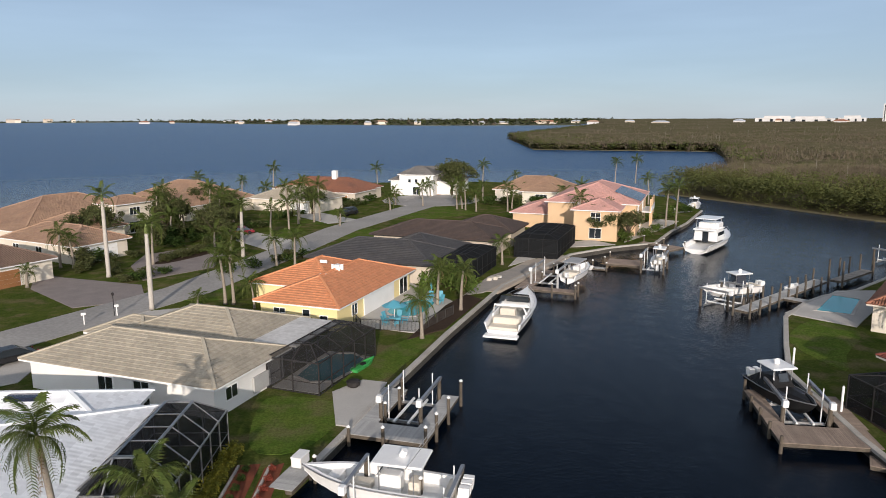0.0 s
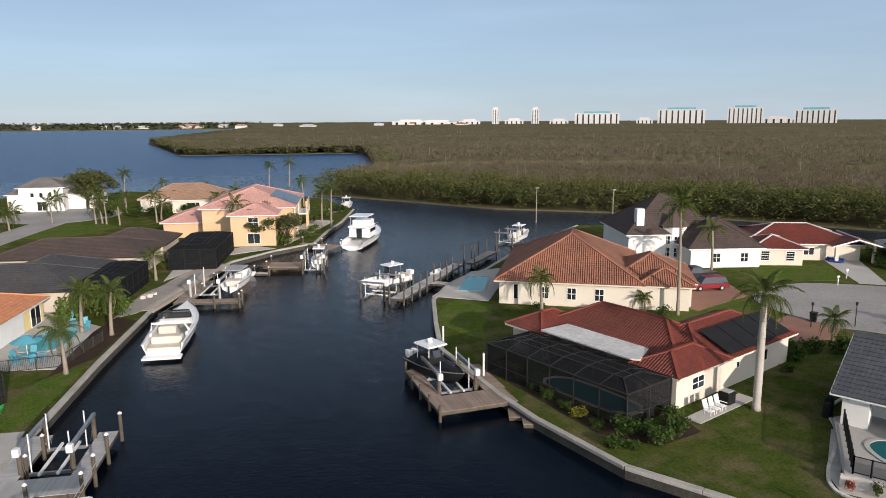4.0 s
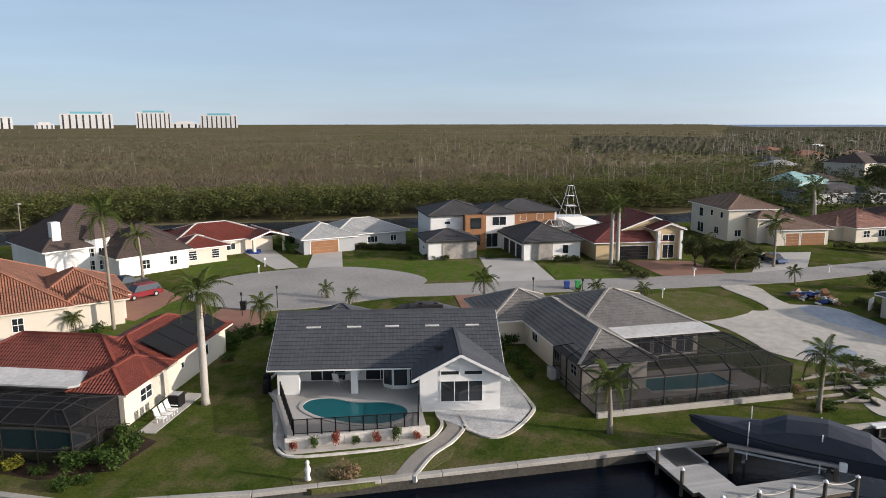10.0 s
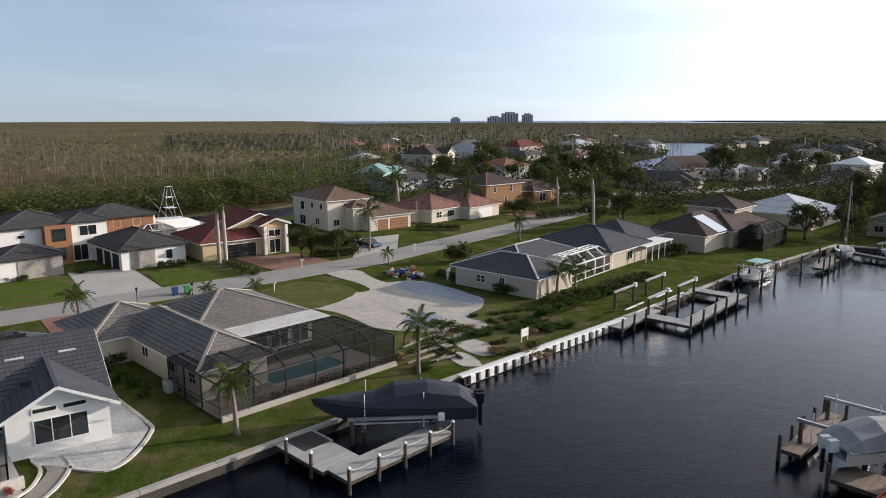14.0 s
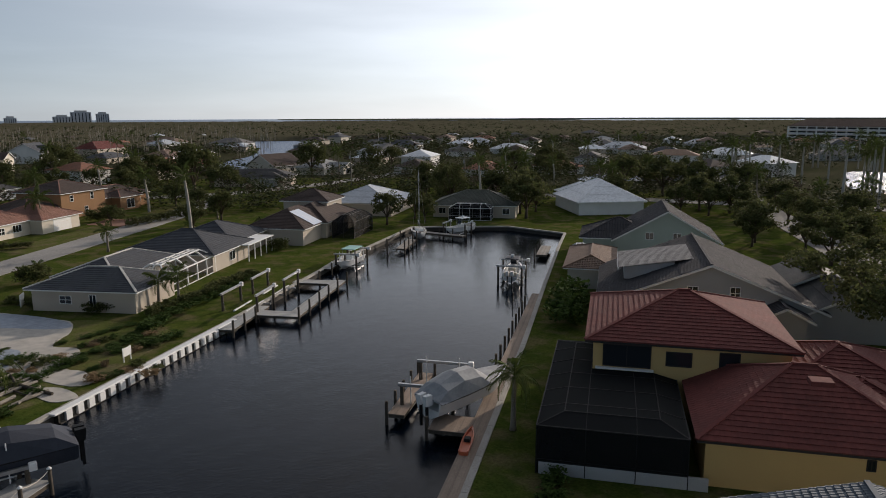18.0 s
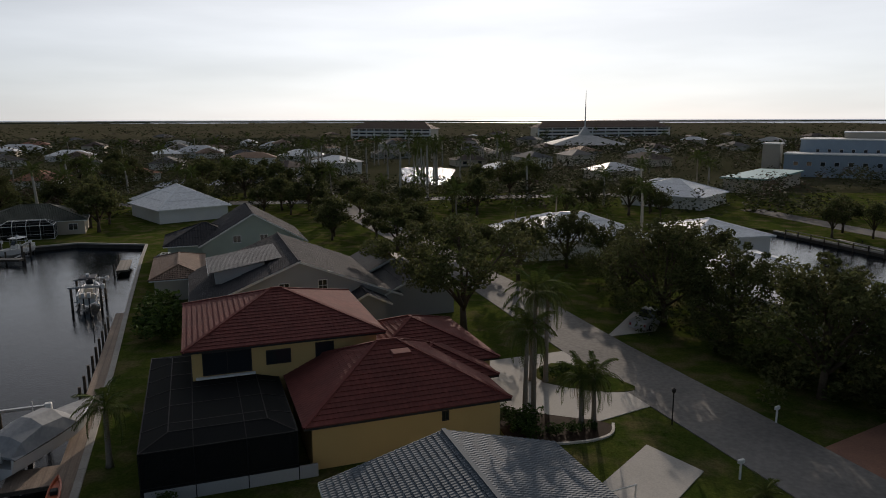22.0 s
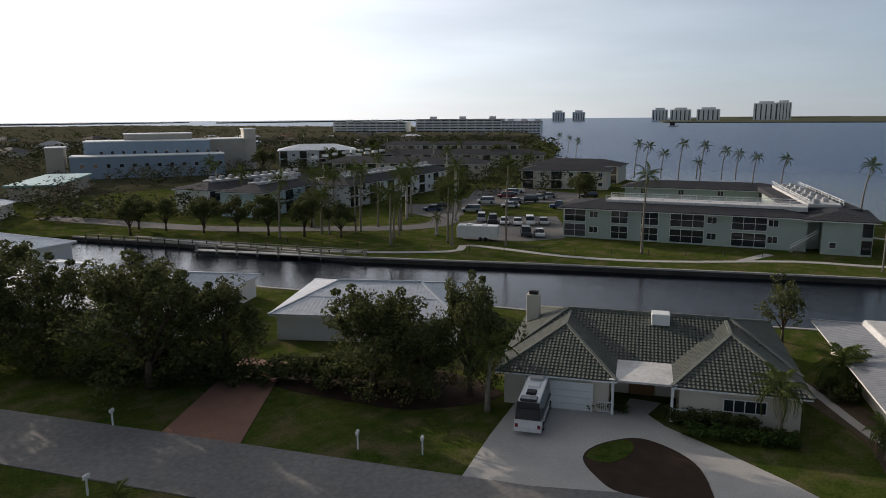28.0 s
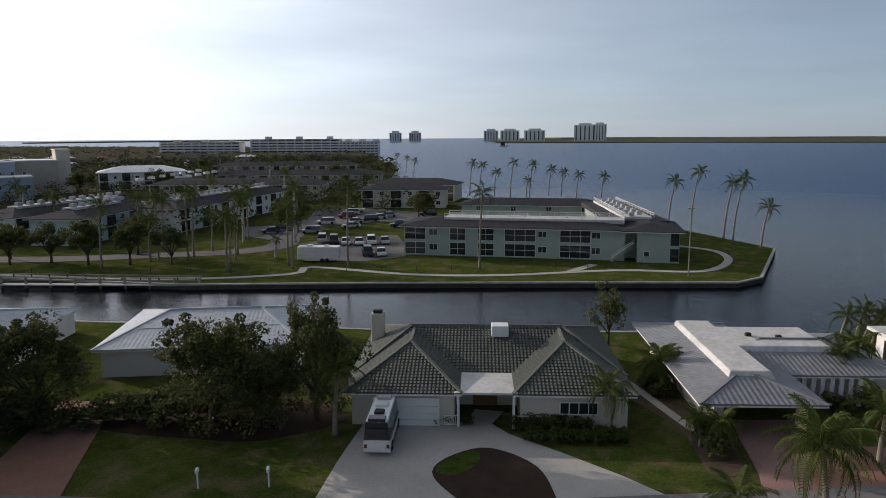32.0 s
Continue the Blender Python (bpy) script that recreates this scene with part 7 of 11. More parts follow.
# ---------------------------------------------------------------- docks, pilings and lifts
def dock(x, y, a, rects, piles, label, mat=None, z=0.0, pile_top=1.0, board=0.15, capped=True, cross=True):
    """Deck boards in rectangles (x0, y0, x1, y1, boards along 'x' or 'y'), with pilings at (x, y[, top])."""
    root = thing("dock", x, y, z, a, label, "dock", "docks")
    for x0, y0, x1, y1, run in rects:
        g = Geo()
        if run == "x":
            n = max(int((y1 - y0) / board), 1)
            for i in range(n):
                g.box(x0, y0 + (y1 - y0) * i / n + 0.006, 0, x1, y0 + (y1 - y0) * (i + 1) / n - 0.006, 0.045)
        else:
            n = max(int((x1 - x0) / board), 1)
            for i in range(n):
                g.box(x0 + (x1 - x0) * i / n + 0.006, y0, 0, x0 + (x1 - x0) * (i + 1) / n - 0.006, y1, 0.045)
        tagged(g.part("decking", mat or DECK, root), kind="stuff")
        Geo().box(x0 + 0.04, y0 + 0.04, -0.28, x1 - 0.04, y1 - 0.04, -0.02).part("dock_frame", PILE, root)
    for p in piles:
        top = p[2] if len(p) > 2 else pile_top
        ob = Geo().tube([(p[0], p[1], -2.6), (p[0], p[1], top)], [0.14, 0.12], 9).part("piling", PILE, root)
        if capped:
            Geo().tube([(p[0], p[1], top), (p[0], p[1], top + 0.05), (p[0], p[1], top + 0.16)], [0.15, 0.15, 0.03], 9).part("piling_cap", WHITE_CAP, ob)
    return root


def boat_lift(x, y, a, w, d, label, h=2.2, z=0.0, cradle=0.0, guides=True, mat=None):
    """Four posts with two beams over them, cables and a cradle with bunks."""
    root = thing("boat_lift", x, y, z, a, label, "boat lift", "boat lifts")
    for px in (0, w):
        for py in (0, d):
            Geo().tube([(px, py, -2.6), (px, py, h)], [0.16, 0.15], 9).part("post", mat or PILE, root)
            Geo().tube([(px, py, h - 0.05), (px + (0.3 if px == 0 else -0.3), py, cradle)], [0.012, 0.012], 4).part("cable", STEEL, root)
        Geo().box(px - 0.11, -0.3, h, px + 0.11, d + 0.3, h + 0.22).part("top_beam", STEEL, root)
        Geo().box(px - 0.2, -0.55, h - 0.15, px + 0.2, -0.1, h + 0.35, None, 0.04).part("motor_box", WHITE_CAP, root)
    for py in (d * 0.12, d * 0.88):
        Geo().box(0.15, py - 0.08, cradle - 0.2, w - 0.15, py + 0.08, cradle).part("cradle_beam", STEEL, root)
    for px in (w * 0.32, w * 0.68):
        Geo().box(px - 0.08, 0.0, cradle, px + 0.08, d, cradle + 0.14).part("bunk", TRIM, root)
    if guides:
        for px in (0.35, w - 0.35):
            for py in (d * 0.15, d * 0.85):
                Geo().tube([(px, py, cradle), (px, py, cradle + 2.6)], [0.045, 0.045], 6).part("guide_pole", WHITE_CAP, root)
    return root


# west side of the canal, from the elbow outwards
dock(-7.0, 46.1, -17, [(0, 0, 6, 2.3, "y"), (4.7, 2.3, 6.0, 8.6, "x"), (-0.6, 2.3, 1.6, 8.8, "x")], [(0.4, -0.15, 0.6), (3.0, -0.15, 0.9), (6.1, -0.1, 1.3), (6.15, 2.2, 1.3), (6.15, 5.2, 1.3), (6.15, 8.7, 1.3), (1.7, 3.6, 1.0), (1.7, 6.6, 1.0)], "weathered pale grey dock with an empty boat lift", GREY_DECK)
boat_lift(-4.6, 48.6, -17, 3.1, 4.6, "empty boat lift with pale beams", 1.6, 0, -0.2)
patch("patio", [(-9.0, 53.6), (-6.8, 56.2), (-4.7, 55.6), (-6.4, 47), (-7.8, 47.4)], DRIVE, "pale concrete pad by the dock", "patio", 0.09)
dock(-10.6, 38.8, -17, [(0, 0, 1.6, 3.0, "x"), (1.6, -3.4, 9.0, -2.2, "y")], [(1.8, 2.6, 1.0), (9.2, -2.6, 1.2), (9.2, 1.6, 1.2)], "grey dock beside the near boat", GREY_DECK)
boat_lift(-5.6, 36.2, -14, 6.0, 3.6, "boat lift under the near boat", 1.4, 0, -0.7)
boat(1.0, 37.1, -0.35, 166, 9.8, "console", "white centre-console boat with hard top on a lift", 3.1, 1.25)
boat(6.2, 70.0, -0.7, 72, 14.0, "cruiser", "large white express cruiser moored at the seawall", 4.3, 1.55)
boat(42.4, 114.6, -0.7, 52, 17.0, "flybridge", "white flybridge motor yacht moored by the peach house", 5.0, 1.5)
dock(37.2, 113, 40, [(0, 0, 5, 2.2, "y"), (3.5, 2.2, 5, 8, "x")], [(0, 0), (5, 0), (5, 4), (5, 8), (0, 2.2)], "brown dock beside the yacht", TAN_DECK)
dock(9.4, 88.6, -24, [(0, 0, 2.0, 12, "x"), (2, 0, 8, 1.6, "y")], [(8, 0), (8, 1.6), (5, 0), (2, 12), (2, 6)], "brown wooden dock with a boat lift", TAN_DECK)
boat_lift(11.8, 90.6, -24, 3.6, 6.2, "boat lift with pale beams", 2.0, 0, 0.2, True, GREY_DECK)
boat(16.6, 90.4, 0.3, 60, 8.2, "deckboat", "white deck boat raised on a lift", 2.6, 1.0)
jl = dock(20.2, 103.4, -24, [(0, 0, 4.6, 1.2, "y")], [(0, 0), (4.6, 0), (2.3, 1.2)], "small floating dock for water scooters", GREY_DECK, -0.45, 0.95)
for k in range(2):
    js = thing("water_scooter", 21.2 + k * 1.9, 104.6 + k * 0.4, -0.75, -60, "dark water scooter on a floating dock", "water scooter", "water scooters")
    put("hull", Geo().loft(hull_rings(2.8, 1.1, 0.55, 0.8, 0.3, 8)).mesh("hull", BLACK if k else GELCOAT), js)
    box_part(js, "seat", 0.4, -0.22, 0.4, 1.5, 0.22, 0.85, BLACK, "", 0.1)
    box_part(js, "handlebar", 1.55, -0.35, 0.8, 1.7, 0.35, 1.0, BLACK, "", 0.04)
dock(24.6, 103.5, -24, [(0, 0, 5.4, 4.2, "x")], [(0, 0), (5.4, 0), (5.4, 4.2), (0, 4.2)], "brown wooden dock platform", TAN_DECK)
boat_lift(29.2, 100.4, -24, 3.2, 4.8, "boat lift beside a platform", 1.8, 0, -0.2)
boat(31.6, 100.2, 0.0, 68, 6.6, "console", "white centre-console boat on a lift", 2.3, 0.9)
boat(60.5, 168, -0.55, 60, 8, "console", "white fishing boat moored by the point", 2.6, 1.1)
dock(53, 158, 30, [(0, 0, 6, 2, "y")], [(0, 0), (6, 0), (6, 2)], "small dock by the point", DECK)

# east side
dock(23.0, 44.3, -9, [(0, 0, 6.6, 3.0, "y"), (0, 3.0, 1.2, 9.6, "x"), (4.9, 3.0, 6.8, 9.0, "x")], [(0.1, 0.1, 0.5), (0.0, 2.4, 0.5), (0.0, 4.8, 0.5), (0.0, 7.2, 0.5), (0.1, 9.6, 0.9), (4.8, 4.2, 0.5), (4.8, 8.6, 0.5)], "brown composite dock around a boat lift", TAN_DECK, capped=False)
boat_lift(24.7, 47.6, -9, 3.2, 4.4, "boat lift with white guide poles", 1.5, 0, -0.1)
boat(25.8, 54.6, 0.1, -80, 7.0, "console", "black and white console boat with black covers and white hard top", 2.6, 1.0, BLACK, tarps=True)
nv = thing("boat_cover", 26.2, 52.4, 1.0, -82, "black canvas over the boat's cockpit", "boat cover")
box_part(nv, "canvas", 0, -1.0, 0.12, 2.6, 1.0, 0.24, NAVY, "", 0.05)
dock(28.6, 43.4, -30, [(0, -1.6, 2.6, 0, "y"), (1.0, -2.9, 3.6, -1.7, "y")], [], "small lower kayak landing", TAN_DECK, -0.5)
dock(34.8, 76.6, 41, [(0, 0, 22.5, 1.7, "y"), (9, -3.6, 10.4, 0, "x")], [(k * 2.5, s, 1.0 + 0.5 * (k % 3 == 0)) for k in range(10) for s in (-0.15, 1.85)], "long pale pier with tall pilings", GREY_DECK, capped=False)
boat_lift(33.6, 79.6, 41, 5.0, 3.4, "boat lift at the end of the pier", 1.4, 0, -0.5)
boat(40.6, 87.4, -0.35, 196, 8.2, "console", "white centre-console boat with black covered console", 2.5, 1.05)
nv = thing("console_cover", 38.6, 86.8, 0.5, 196, "black canvas cover over the boat console", "boat cover")
box_part(nv, "canvas", 0.2, -0.65, 0, 1.7, 0.65, 1.7, NAVY, "", 0.15)
js = thing("water_scooter", 44.6, 87.6, -0.4, 41, "white water scooter on a lift at the pier", "water scooter", "water scooters")
put("hull", Geo().loft(hull_rings(2.8, 1.1, 0.55, 0.8, 0.3, 8)).mesh("hull", GELCOAT), js)
box_part(js, "seat", 0.4, -0.22, 0.4, 1.5, 0.22, 0.85, WHITE_CAP, "", 0.1)
dock(54.5, 90.0, 38, [(0, 1.5, 10, 3.0, "y")], [(0, 1.4, 2.8), (0, 3.2, 2.8), (3.2, 3.2, 2.6), (6.4, 3.2, 2.4), (10, 3.2, 2.2), (10, 1.4, 2.0)], "dock with tall dark pilings", DECK, capped=False)
boat(70, 105, -0.1, 35, 7.5, "console", "white boat on a lift behind the palms", 2.4, 1.0)
boat_lift(68.6, 103.2, 35, 5.0, 3.2, "boat lift behind the palms", 1.6, 0, -0.3)
# covered boat at the east wall
dock(46.4, -1.0, -59, [(0, -2.4, 2.4, 0.0, "x")], [], "grey dock against the seawall", GREY_DECK, 0.02)
dock(39.6, -4.6, -59, [(0, 0, 9.4, 2.2, "x"), (-0.4, 2.2, 2.6, 7.6, "x")], [(0, 0.0, 0.9), (2.4, 0.0, 0.9), (4.7, 0.0, 0.9), (7.0, 0.0, 0.9), (9.3, 0.0, 0.9), (9.3, 2.2, 0.9), (-0.4, 3.4, 0.9), (-0.4, 6.2, 0.9)], "grey composite dock with rope rails", GREY_DECK, 0.02)
boat_lift(45.2, -11.6, -10, 3.6, 6.0, "boat lift with two white posts", 1.0, 0, 0.2)
boat(46.4, -14.8, 0.35, 80, 11.8, "covered", "dark boat under a navy canvas cover on a lift", 3.3, 1.35, NAVY)
ropes = thing("rope_rail", 39.6, -4.6, 0.02, -59, "pale rope slung between dock posts", "rope")
for k in range(4):
    x0 = k * 2.33
    Geo().tube([(x0, 0, 0.85), (x0 + 0.6, 0, 0.66), (x0 + 1.2, 0, 0.6), (x0 + 1.8, 0, 0.67), (x0 + 2.33, 0, 0.85)], [0.025] * 5, 5).part("rope", CUSHION, ropes)
# white vinyl seawall of the empty lot
vw = thing("vinyl_seawall", 55.5, -16.2, 0, -61.7, "white corrugated vinyl seawall with a cap", "seawall", "", "structure")
for k in range(42):
    # recessed piles take the dark concrete tone, projecting ones stay white
    box_part(vw, "sheet_pile", k * 0.6, -0.75 - 0.22 * (k % 2), -0.72, k * 0.6 + 0.6, -0.3, 0.0, WHITE_CAP if k % 2 else WET_SHADED_CONCRETE)
box_part(vw, "tide_stain", 0, -0.93, -2.6, 25.2, -0.3, -0.724, WET_SHADED_CONCRETE, "dark wet lower part")
box_part(vw, "cap", -0.4, -0.85, 0.0, 25.4, -0.2, 0.14, WHITE_CAP, "", 0.03)
dock(64.9, -34.0, -57, [(1.5, -2.4, 11, -0.6, "x"), (7.2, -7.4, 9.2, -2.4, "y"), (9.2, -7.4, 25, -5.8, "x"), (22.6, -5.8, 24.6, -0.6, "y")], [(k, -2.5, 1.1) for k in (1.5, 4.2, 7.0)] + [(7.2, -7.5, 1.2), (10.6, -7.5, 1.2), (14.0, -7.5, 1.2), (17.4, -7.5, 1.2), (21.0, -7.5, 1.2), (25, -7.5, 1.2), (25, -3.6, 1.2)], "grey dock round two boat lifts", GREY_DECK, capped=False)
boat_lift(70.2, -46.0, 33, 4.2, 4.6, "boat lift with white beams", 1.9, 0, 0.0, False)
boat_lift(74.4, -52.6, 33, 4.2, 4.6, "boat lift with white beams", 1.9, 0, 0.0, False)
boat(83.0, -70.4, -0.4, 116, 7.6, "deckboat", "white deck boat with a pale green top on a lift", 2.5, 1.0, None, TEAL_WALL)
boat_lift(78.4, -66.0, -59, 5.2, 3.2, "boat lift by the lawn", 1.6, 0, -0.6)
dock(79.5, -62.0, -58, [(0, 0, 11, 1.6, "x")], [(0, -0.2), (3, -0.2), (6, -0.2), (9, -0.2), (11, -0.2)], "grey dock along the seawall", GREY_DECK)
dock(86.0, -78.0, -58, [(0, -4, 9, -2.4, "x")], [(0, -4), (3, -4), (6, -4), (9, -4), (0, -1), (9, -1)], "dock with tall pilings", DECK, capped=False, pile_top=1.6)
boat(95.6, -96.4, -0.7, 138, 8.5, "sail", "white sailing boat with a bare mast at the canal end", 2.8, 1.1)
boat(88.6, -104.4, -0.3, 90, 7.4, "console", "white boat on a lift at the canal end", 2.4, 1.0)
boat_lift(86.4, -101.8, 20, 4.4, 3.4, "boat lift at the canal end", 1.6, 0, -0.5)
dock(83.5, -97.0, 10, [(0, 0, 10, 1.5, "y")], [(0, 0), (3, 0), (6, 0), (10, 0)], "dock at the canal end", DECK, capped=False)
# west side, south of the elbow
dock(27.2, -31.6, -61, [(-5, -0.5, 44, 0.75, "x"), (3.9, 0.75, 6.6, 3.6, "x"), (5.8, 5.9, 14.6, 7.2, "x")], [(3.9, 3.7), (6.6, 3.7), (5.8, 7.3), (8.0, 7.3), (10.2, 7.3), (12.4, 7.3), (14.6, 7.3), (14.6, 5.8)] + [(17.5 + 2.6 * k, 0.95, 1.2) for k in range(9)], "tan wooden dock with rope rails along the seawall", TAN_DECK, 0.03, capped=False)
boat_lift(33.2, -37.0, -61, 5.4, 4.0, "boat lift under the grey covered boat", 1.6, 0, -0.3)
boat(33.4, -34.5, 0.35, -92, 9.0, "covered", "grey canvas covered boat with white outboards on a lift", 3.0, 1.3, GELCOAT, GREY_CANVAS)
ky = thing("kayak", 27.8, -32.0, 0.12, -59, "orange kayak lying on the dock", "kayak")
ORANGE = material("orange_plastic", (0.55, 0.13, 0.05), (0.45, 0.10, 0.04), 1.0, 5.0, 0.45, 0.05)
put("hull", Geo().loft(hull_rings(3.6, 0.7, 0.3, 0.7, 0.1, 10)).mesh("hull", ORANGE), ky)
box_part(ky, "seat", 1.4, -0.2, 0.15, 1.9, 0.2, 0.45, BLACK, "", 0.04)
boat_lift(54.4, -74.6, -61, 4.6, 3.2, "boat lift with dark posts", 1.8, 0, -0.3)
boat(55.6, -73.6, 0.0, -61, 7.2, "console", "white boat with a dark top on a lift", 2.4, 1.0, None, NAVY)
dock(61.5, -91.5, -61, [(0, 0.3, 8, 2, "x")], [(0, 2.2), (4, 2.2), (8, 2.2)], "dock near the canal end", DECK, capped=False)
boat(23.5, -15.5, -0.8, -61, 7.0, "console", "white boat with hard top moored below the house", 2.4, 1.0)
# sport fisher behind the modern house
boat(138, 22, -0.45, -60, 17, "tower", "sport fishing boat with a tall white tower", 5.0, 2.0)
# thin marker poles standing in the channel
for x, y, h_ in ((96, 108, 8.4), (90, 126, 7.6)):
    mp_ = thing("channel_marker", x, y, WATER_Z, 0, "thin pale wooden marker pole in the channel", "marker pole", "marker poles")
    Geo().tube([(0, 0, -1.5), (0, 0, h_)], [0.14, 0.09], 7).part("pole", DEAD_WOOD, mp_)
    Geo().box(-0.4, -0.4, h_, 0.4, 0.4, h_ + 0.25).part("nest_platform", DEAD_WOOD, mp_)
# long low fishing pier by the condominium canal
pier = dock(-44.0, -140, 117, [(0, -0.9, 58, 0.6, "y")], [(k * 3.0, -1.0, 0.9) for k in range(20)], "long grey wooden pier along the seawall", DECK, -0.2, capped=False)
for k in range(1):
    Geo().beam((0, -0.95, 0.9), (58, -0.95, 0.9), 0.1, 0.12).part("handrail", DECK, pier)
    Geo().beam((0, -0.95, 0.45), (58, -0.95, 0.45), 0.06, 0.1).part("handrail", DECK, pier)

# ---------------------------------------------------------------- drives, paths and lawns
patch("driveway", [(-37, 77), (-31.5, 70), (-27, 74), (-29.5, 80)], DRIVE, "pale concrete driveway")
GREY_PAVER = material("grey_mauve_paver", (0.25, 0.215, 0.20), (0.19, 0.165, 0.155), 0.6, 8.0, 0.85, 0.5, 0, 0.3, 0.2)
patch("driveway", [(-58.5, 98), (-53.2, 95.6), (-40.3, 91), (-36.6, 83.4), (-43.6, 79.6), (-54, 89)], GREY_PAVER, "grey-brown paver driveway", z=0.05)
patch("driveway", [(-48.6, 112), (-42.2, 119), (-35.2, 111.4), (-34.2, 102), (-41.2, 93.6), (-47, 103)], GREY_PAVER, "grey-brown paver turnaround", z=0.054)
patch("driveway", [(-29, 115), (-40, 128), (-36, 134), (-24, 122)], DRIVE, "pale concrete driveway")
patch("driveway", [(-24, 145), (-34, 158), (-29, 163), (-18, 150)], DRIVE, "pale concrete driveway")
patch("driveway", [(-8, 196), (-13, 208), (-5, 210), (1, 197)], BRICKS, "paver driveway")
patch("planting_bed", [(-44.4, 106), (-42.6, 104.6), (-38.2, 112.6), (-39.4, 115), (-42.6, 112)], MULCH, "dark mulched island bed", "planting bed", 0.08, rounded=4)
for k in range(12):
    bush(-43.2 + k * 0.33 - 0.5 * (k % 2), 106.2 + k * 0.64 + 0.5 * (k % 3), 2.0, 1.2 + 0.2 * (k % 3), LEAF, label="low dark shrub in the island bed")
for x, y, w_, h_ in ((-54.5, 103.6, 3.4, 3.0), (-53.0, 101.0, 3.0, 2.4), (-56.2, 106.0, 3.6, 3.4), (-51.6, 106.4, 2.6, 1.6), (-50.0, 103.4, 2.4, 1.2), (-48.8, 100.8, 2.4, 1.2), (-47.2, 98.0, 2.2, 1.0), (-52.0, 98.6, 2.6, 1.8), (-49.4, 109.6, 2.6, 1.6)):
    bush(x, y, w_, h_, LEAF, "dark dense planting before the bay house")
patch("patio", [(-9.6, 72.0), (-2.2, 69.0), (2.0, 80.4), (-4.6, 92), (-9, 88)], DRIVE, "pale concrete pool terrace", "patio", 0.075)
pool([(-6.4, 77.2), (-3.2, 75.4), (-1.0, 81), (-3.6, 82.6)], 0.075, "blue swimming pool on the terrace", POOL, 4)
fence([(-10.6, 75.0), (-8.6, 70.6), (-2.4, 69.6), (1.2, 76)], 1.2, "dark metal picket fence round the terrace", BRONZE, None, 1.8, False, 0.0, 0.14)
patch("planting_bed", [(-3.6, 67.0), (0.2, 70.6), (4.8, 82.6), (3.0, 85), (0.4, 80)], MULCH, "dark mulch bed by the seawall", "planting bed", 0.09)
patch("driveway", [(-44, 58), (-37, 63), (-36, 56), (-40, 53)], DRIVE, "grey driveway with a parked car", z=0.05)
for pts, z in ((((-13.2, 33), (-13.3, 41.5), (-11.8, 41.7), (-11.6, 33)), 0.03), (((-11.2, 33), (-11.4, 41.2), (-10.3, 41.8), (-10.0, 33)), 0.034)):
    patch("planting_bed", list(pts), RED_MULCH, "red mulched bed with a pale stone edging", "planting bed", z)
    eb = thing("bed_edging", pts[0][0], pts[0][1], 0, 0, "pale stone edging of the mulch bed", "edging")
    for k in range(14):
        box_part(eb, "stone", 0.0, k * 0.6, 0, 0.18, k * 0.6 + 0.55, 0.16, ROCK, "", 0.03)
for k in range(10):
    bush(-13.85 + 0.15 * (k % 2), 35.0 + k * 0.85, 1.2, 1.2, CROTON, "yellow-green croton hedge beside the cage")
for k in range(5):
    bush(-12.5, 36 + k * 1.2, 0.6, 0.5, HEDGE, "small green shrub in red mulch")
    bush(-10.8, 36 + k * 1.2, 0.55, 0.5, RED_LEAF, "small dark red shrub in mulch")
patch("lawn", smooth_line([(-8.6, 56.4), (-6.4, 62.4), (-3.8, 67.0), (-0.8, 68.4), (-2.6, 62.6), (-5.2, 56.2)], 3), LUSH, "bright olive lawn beside the seawall", "lawn", 0.03)
patch("lawn", smooth_line([(-14.0, 52.4), (-10.4, 52.4), (-7.4, 50.2), (-9.2, 44.0), (-12.4, 43.2), (-13.8, 46.6)], 4), LUSH, "sunlit lawn between house and dock", "lawn", 0.03)
for x, y, h_ in ((-1.8, 84.2, 4.0), (1.0, 86.2, 4.2), (3.0, 84.0, 3.6), (0.2, 88.4, 3.4)):
    bush(x, y, 2.8, h_, LUSH_LEAF, "tall fan-leaved clump beside the terrace")
TAN_PAVER = material("tan_paver", (0.42, 0.36, 0.29), (0.33, 0.28, 0.23), 0.5, 7.0, 0.85, 0.4, 0, 0.3)
patch("patio", [(4.0, 87.0), (7.2, 94.8), (13.2, 106.0), (19.0, 110.6), (20.2, 108.4), (12.8, 96.4), (7.0, 86.4)], TAN_PAVER, "tan paver terrace along the docks", "patio", 0.066)
# white seawall steps and plastic storage box
for x, y in ((-9.2, 41.6), (-6.5, 39.2)):
    bx = thing("dock_box", x, y, 0.1, -17, "white plastic dock box", "dock box", "dock boxes")
    box_part(bx, "body", -0.35, -0.6, 0, 0.35, 0.6, 0.6, WHITE_CAP, "", 0.04)
    box_part(bx, "lid", -0.38, -0.63, 0.6, 0.38, 0.63, 0.68, WHITE_CAP, "", 0.03)
ky = thing("kayak", -7.8, 58.0, 0.05, 65, "green kayak lying on the lawn", "kayak")
GREEN_PLASTIC = material("green_plastic", (0.05, 0.35, 0.08), (0.04, 0.28, 0.07), 1.0, 5.0, 0.45, 0.05)
put("hull", Geo().loft(hull_rings(3.4, 0.8, 0.32, 0.7, 0.1, 10)).mesh("hull", GREEN_PLASTIC), ky)
box_part(ky, "seat", 1.3, -0.2, 0.15, 1.8, 0.2, 0.4, BLACK, "", 0.04)
tf = thing("fire_pit", -7.4, 54.6, 0.09, 0, "dark round fire pit on the pad", "fire pit")
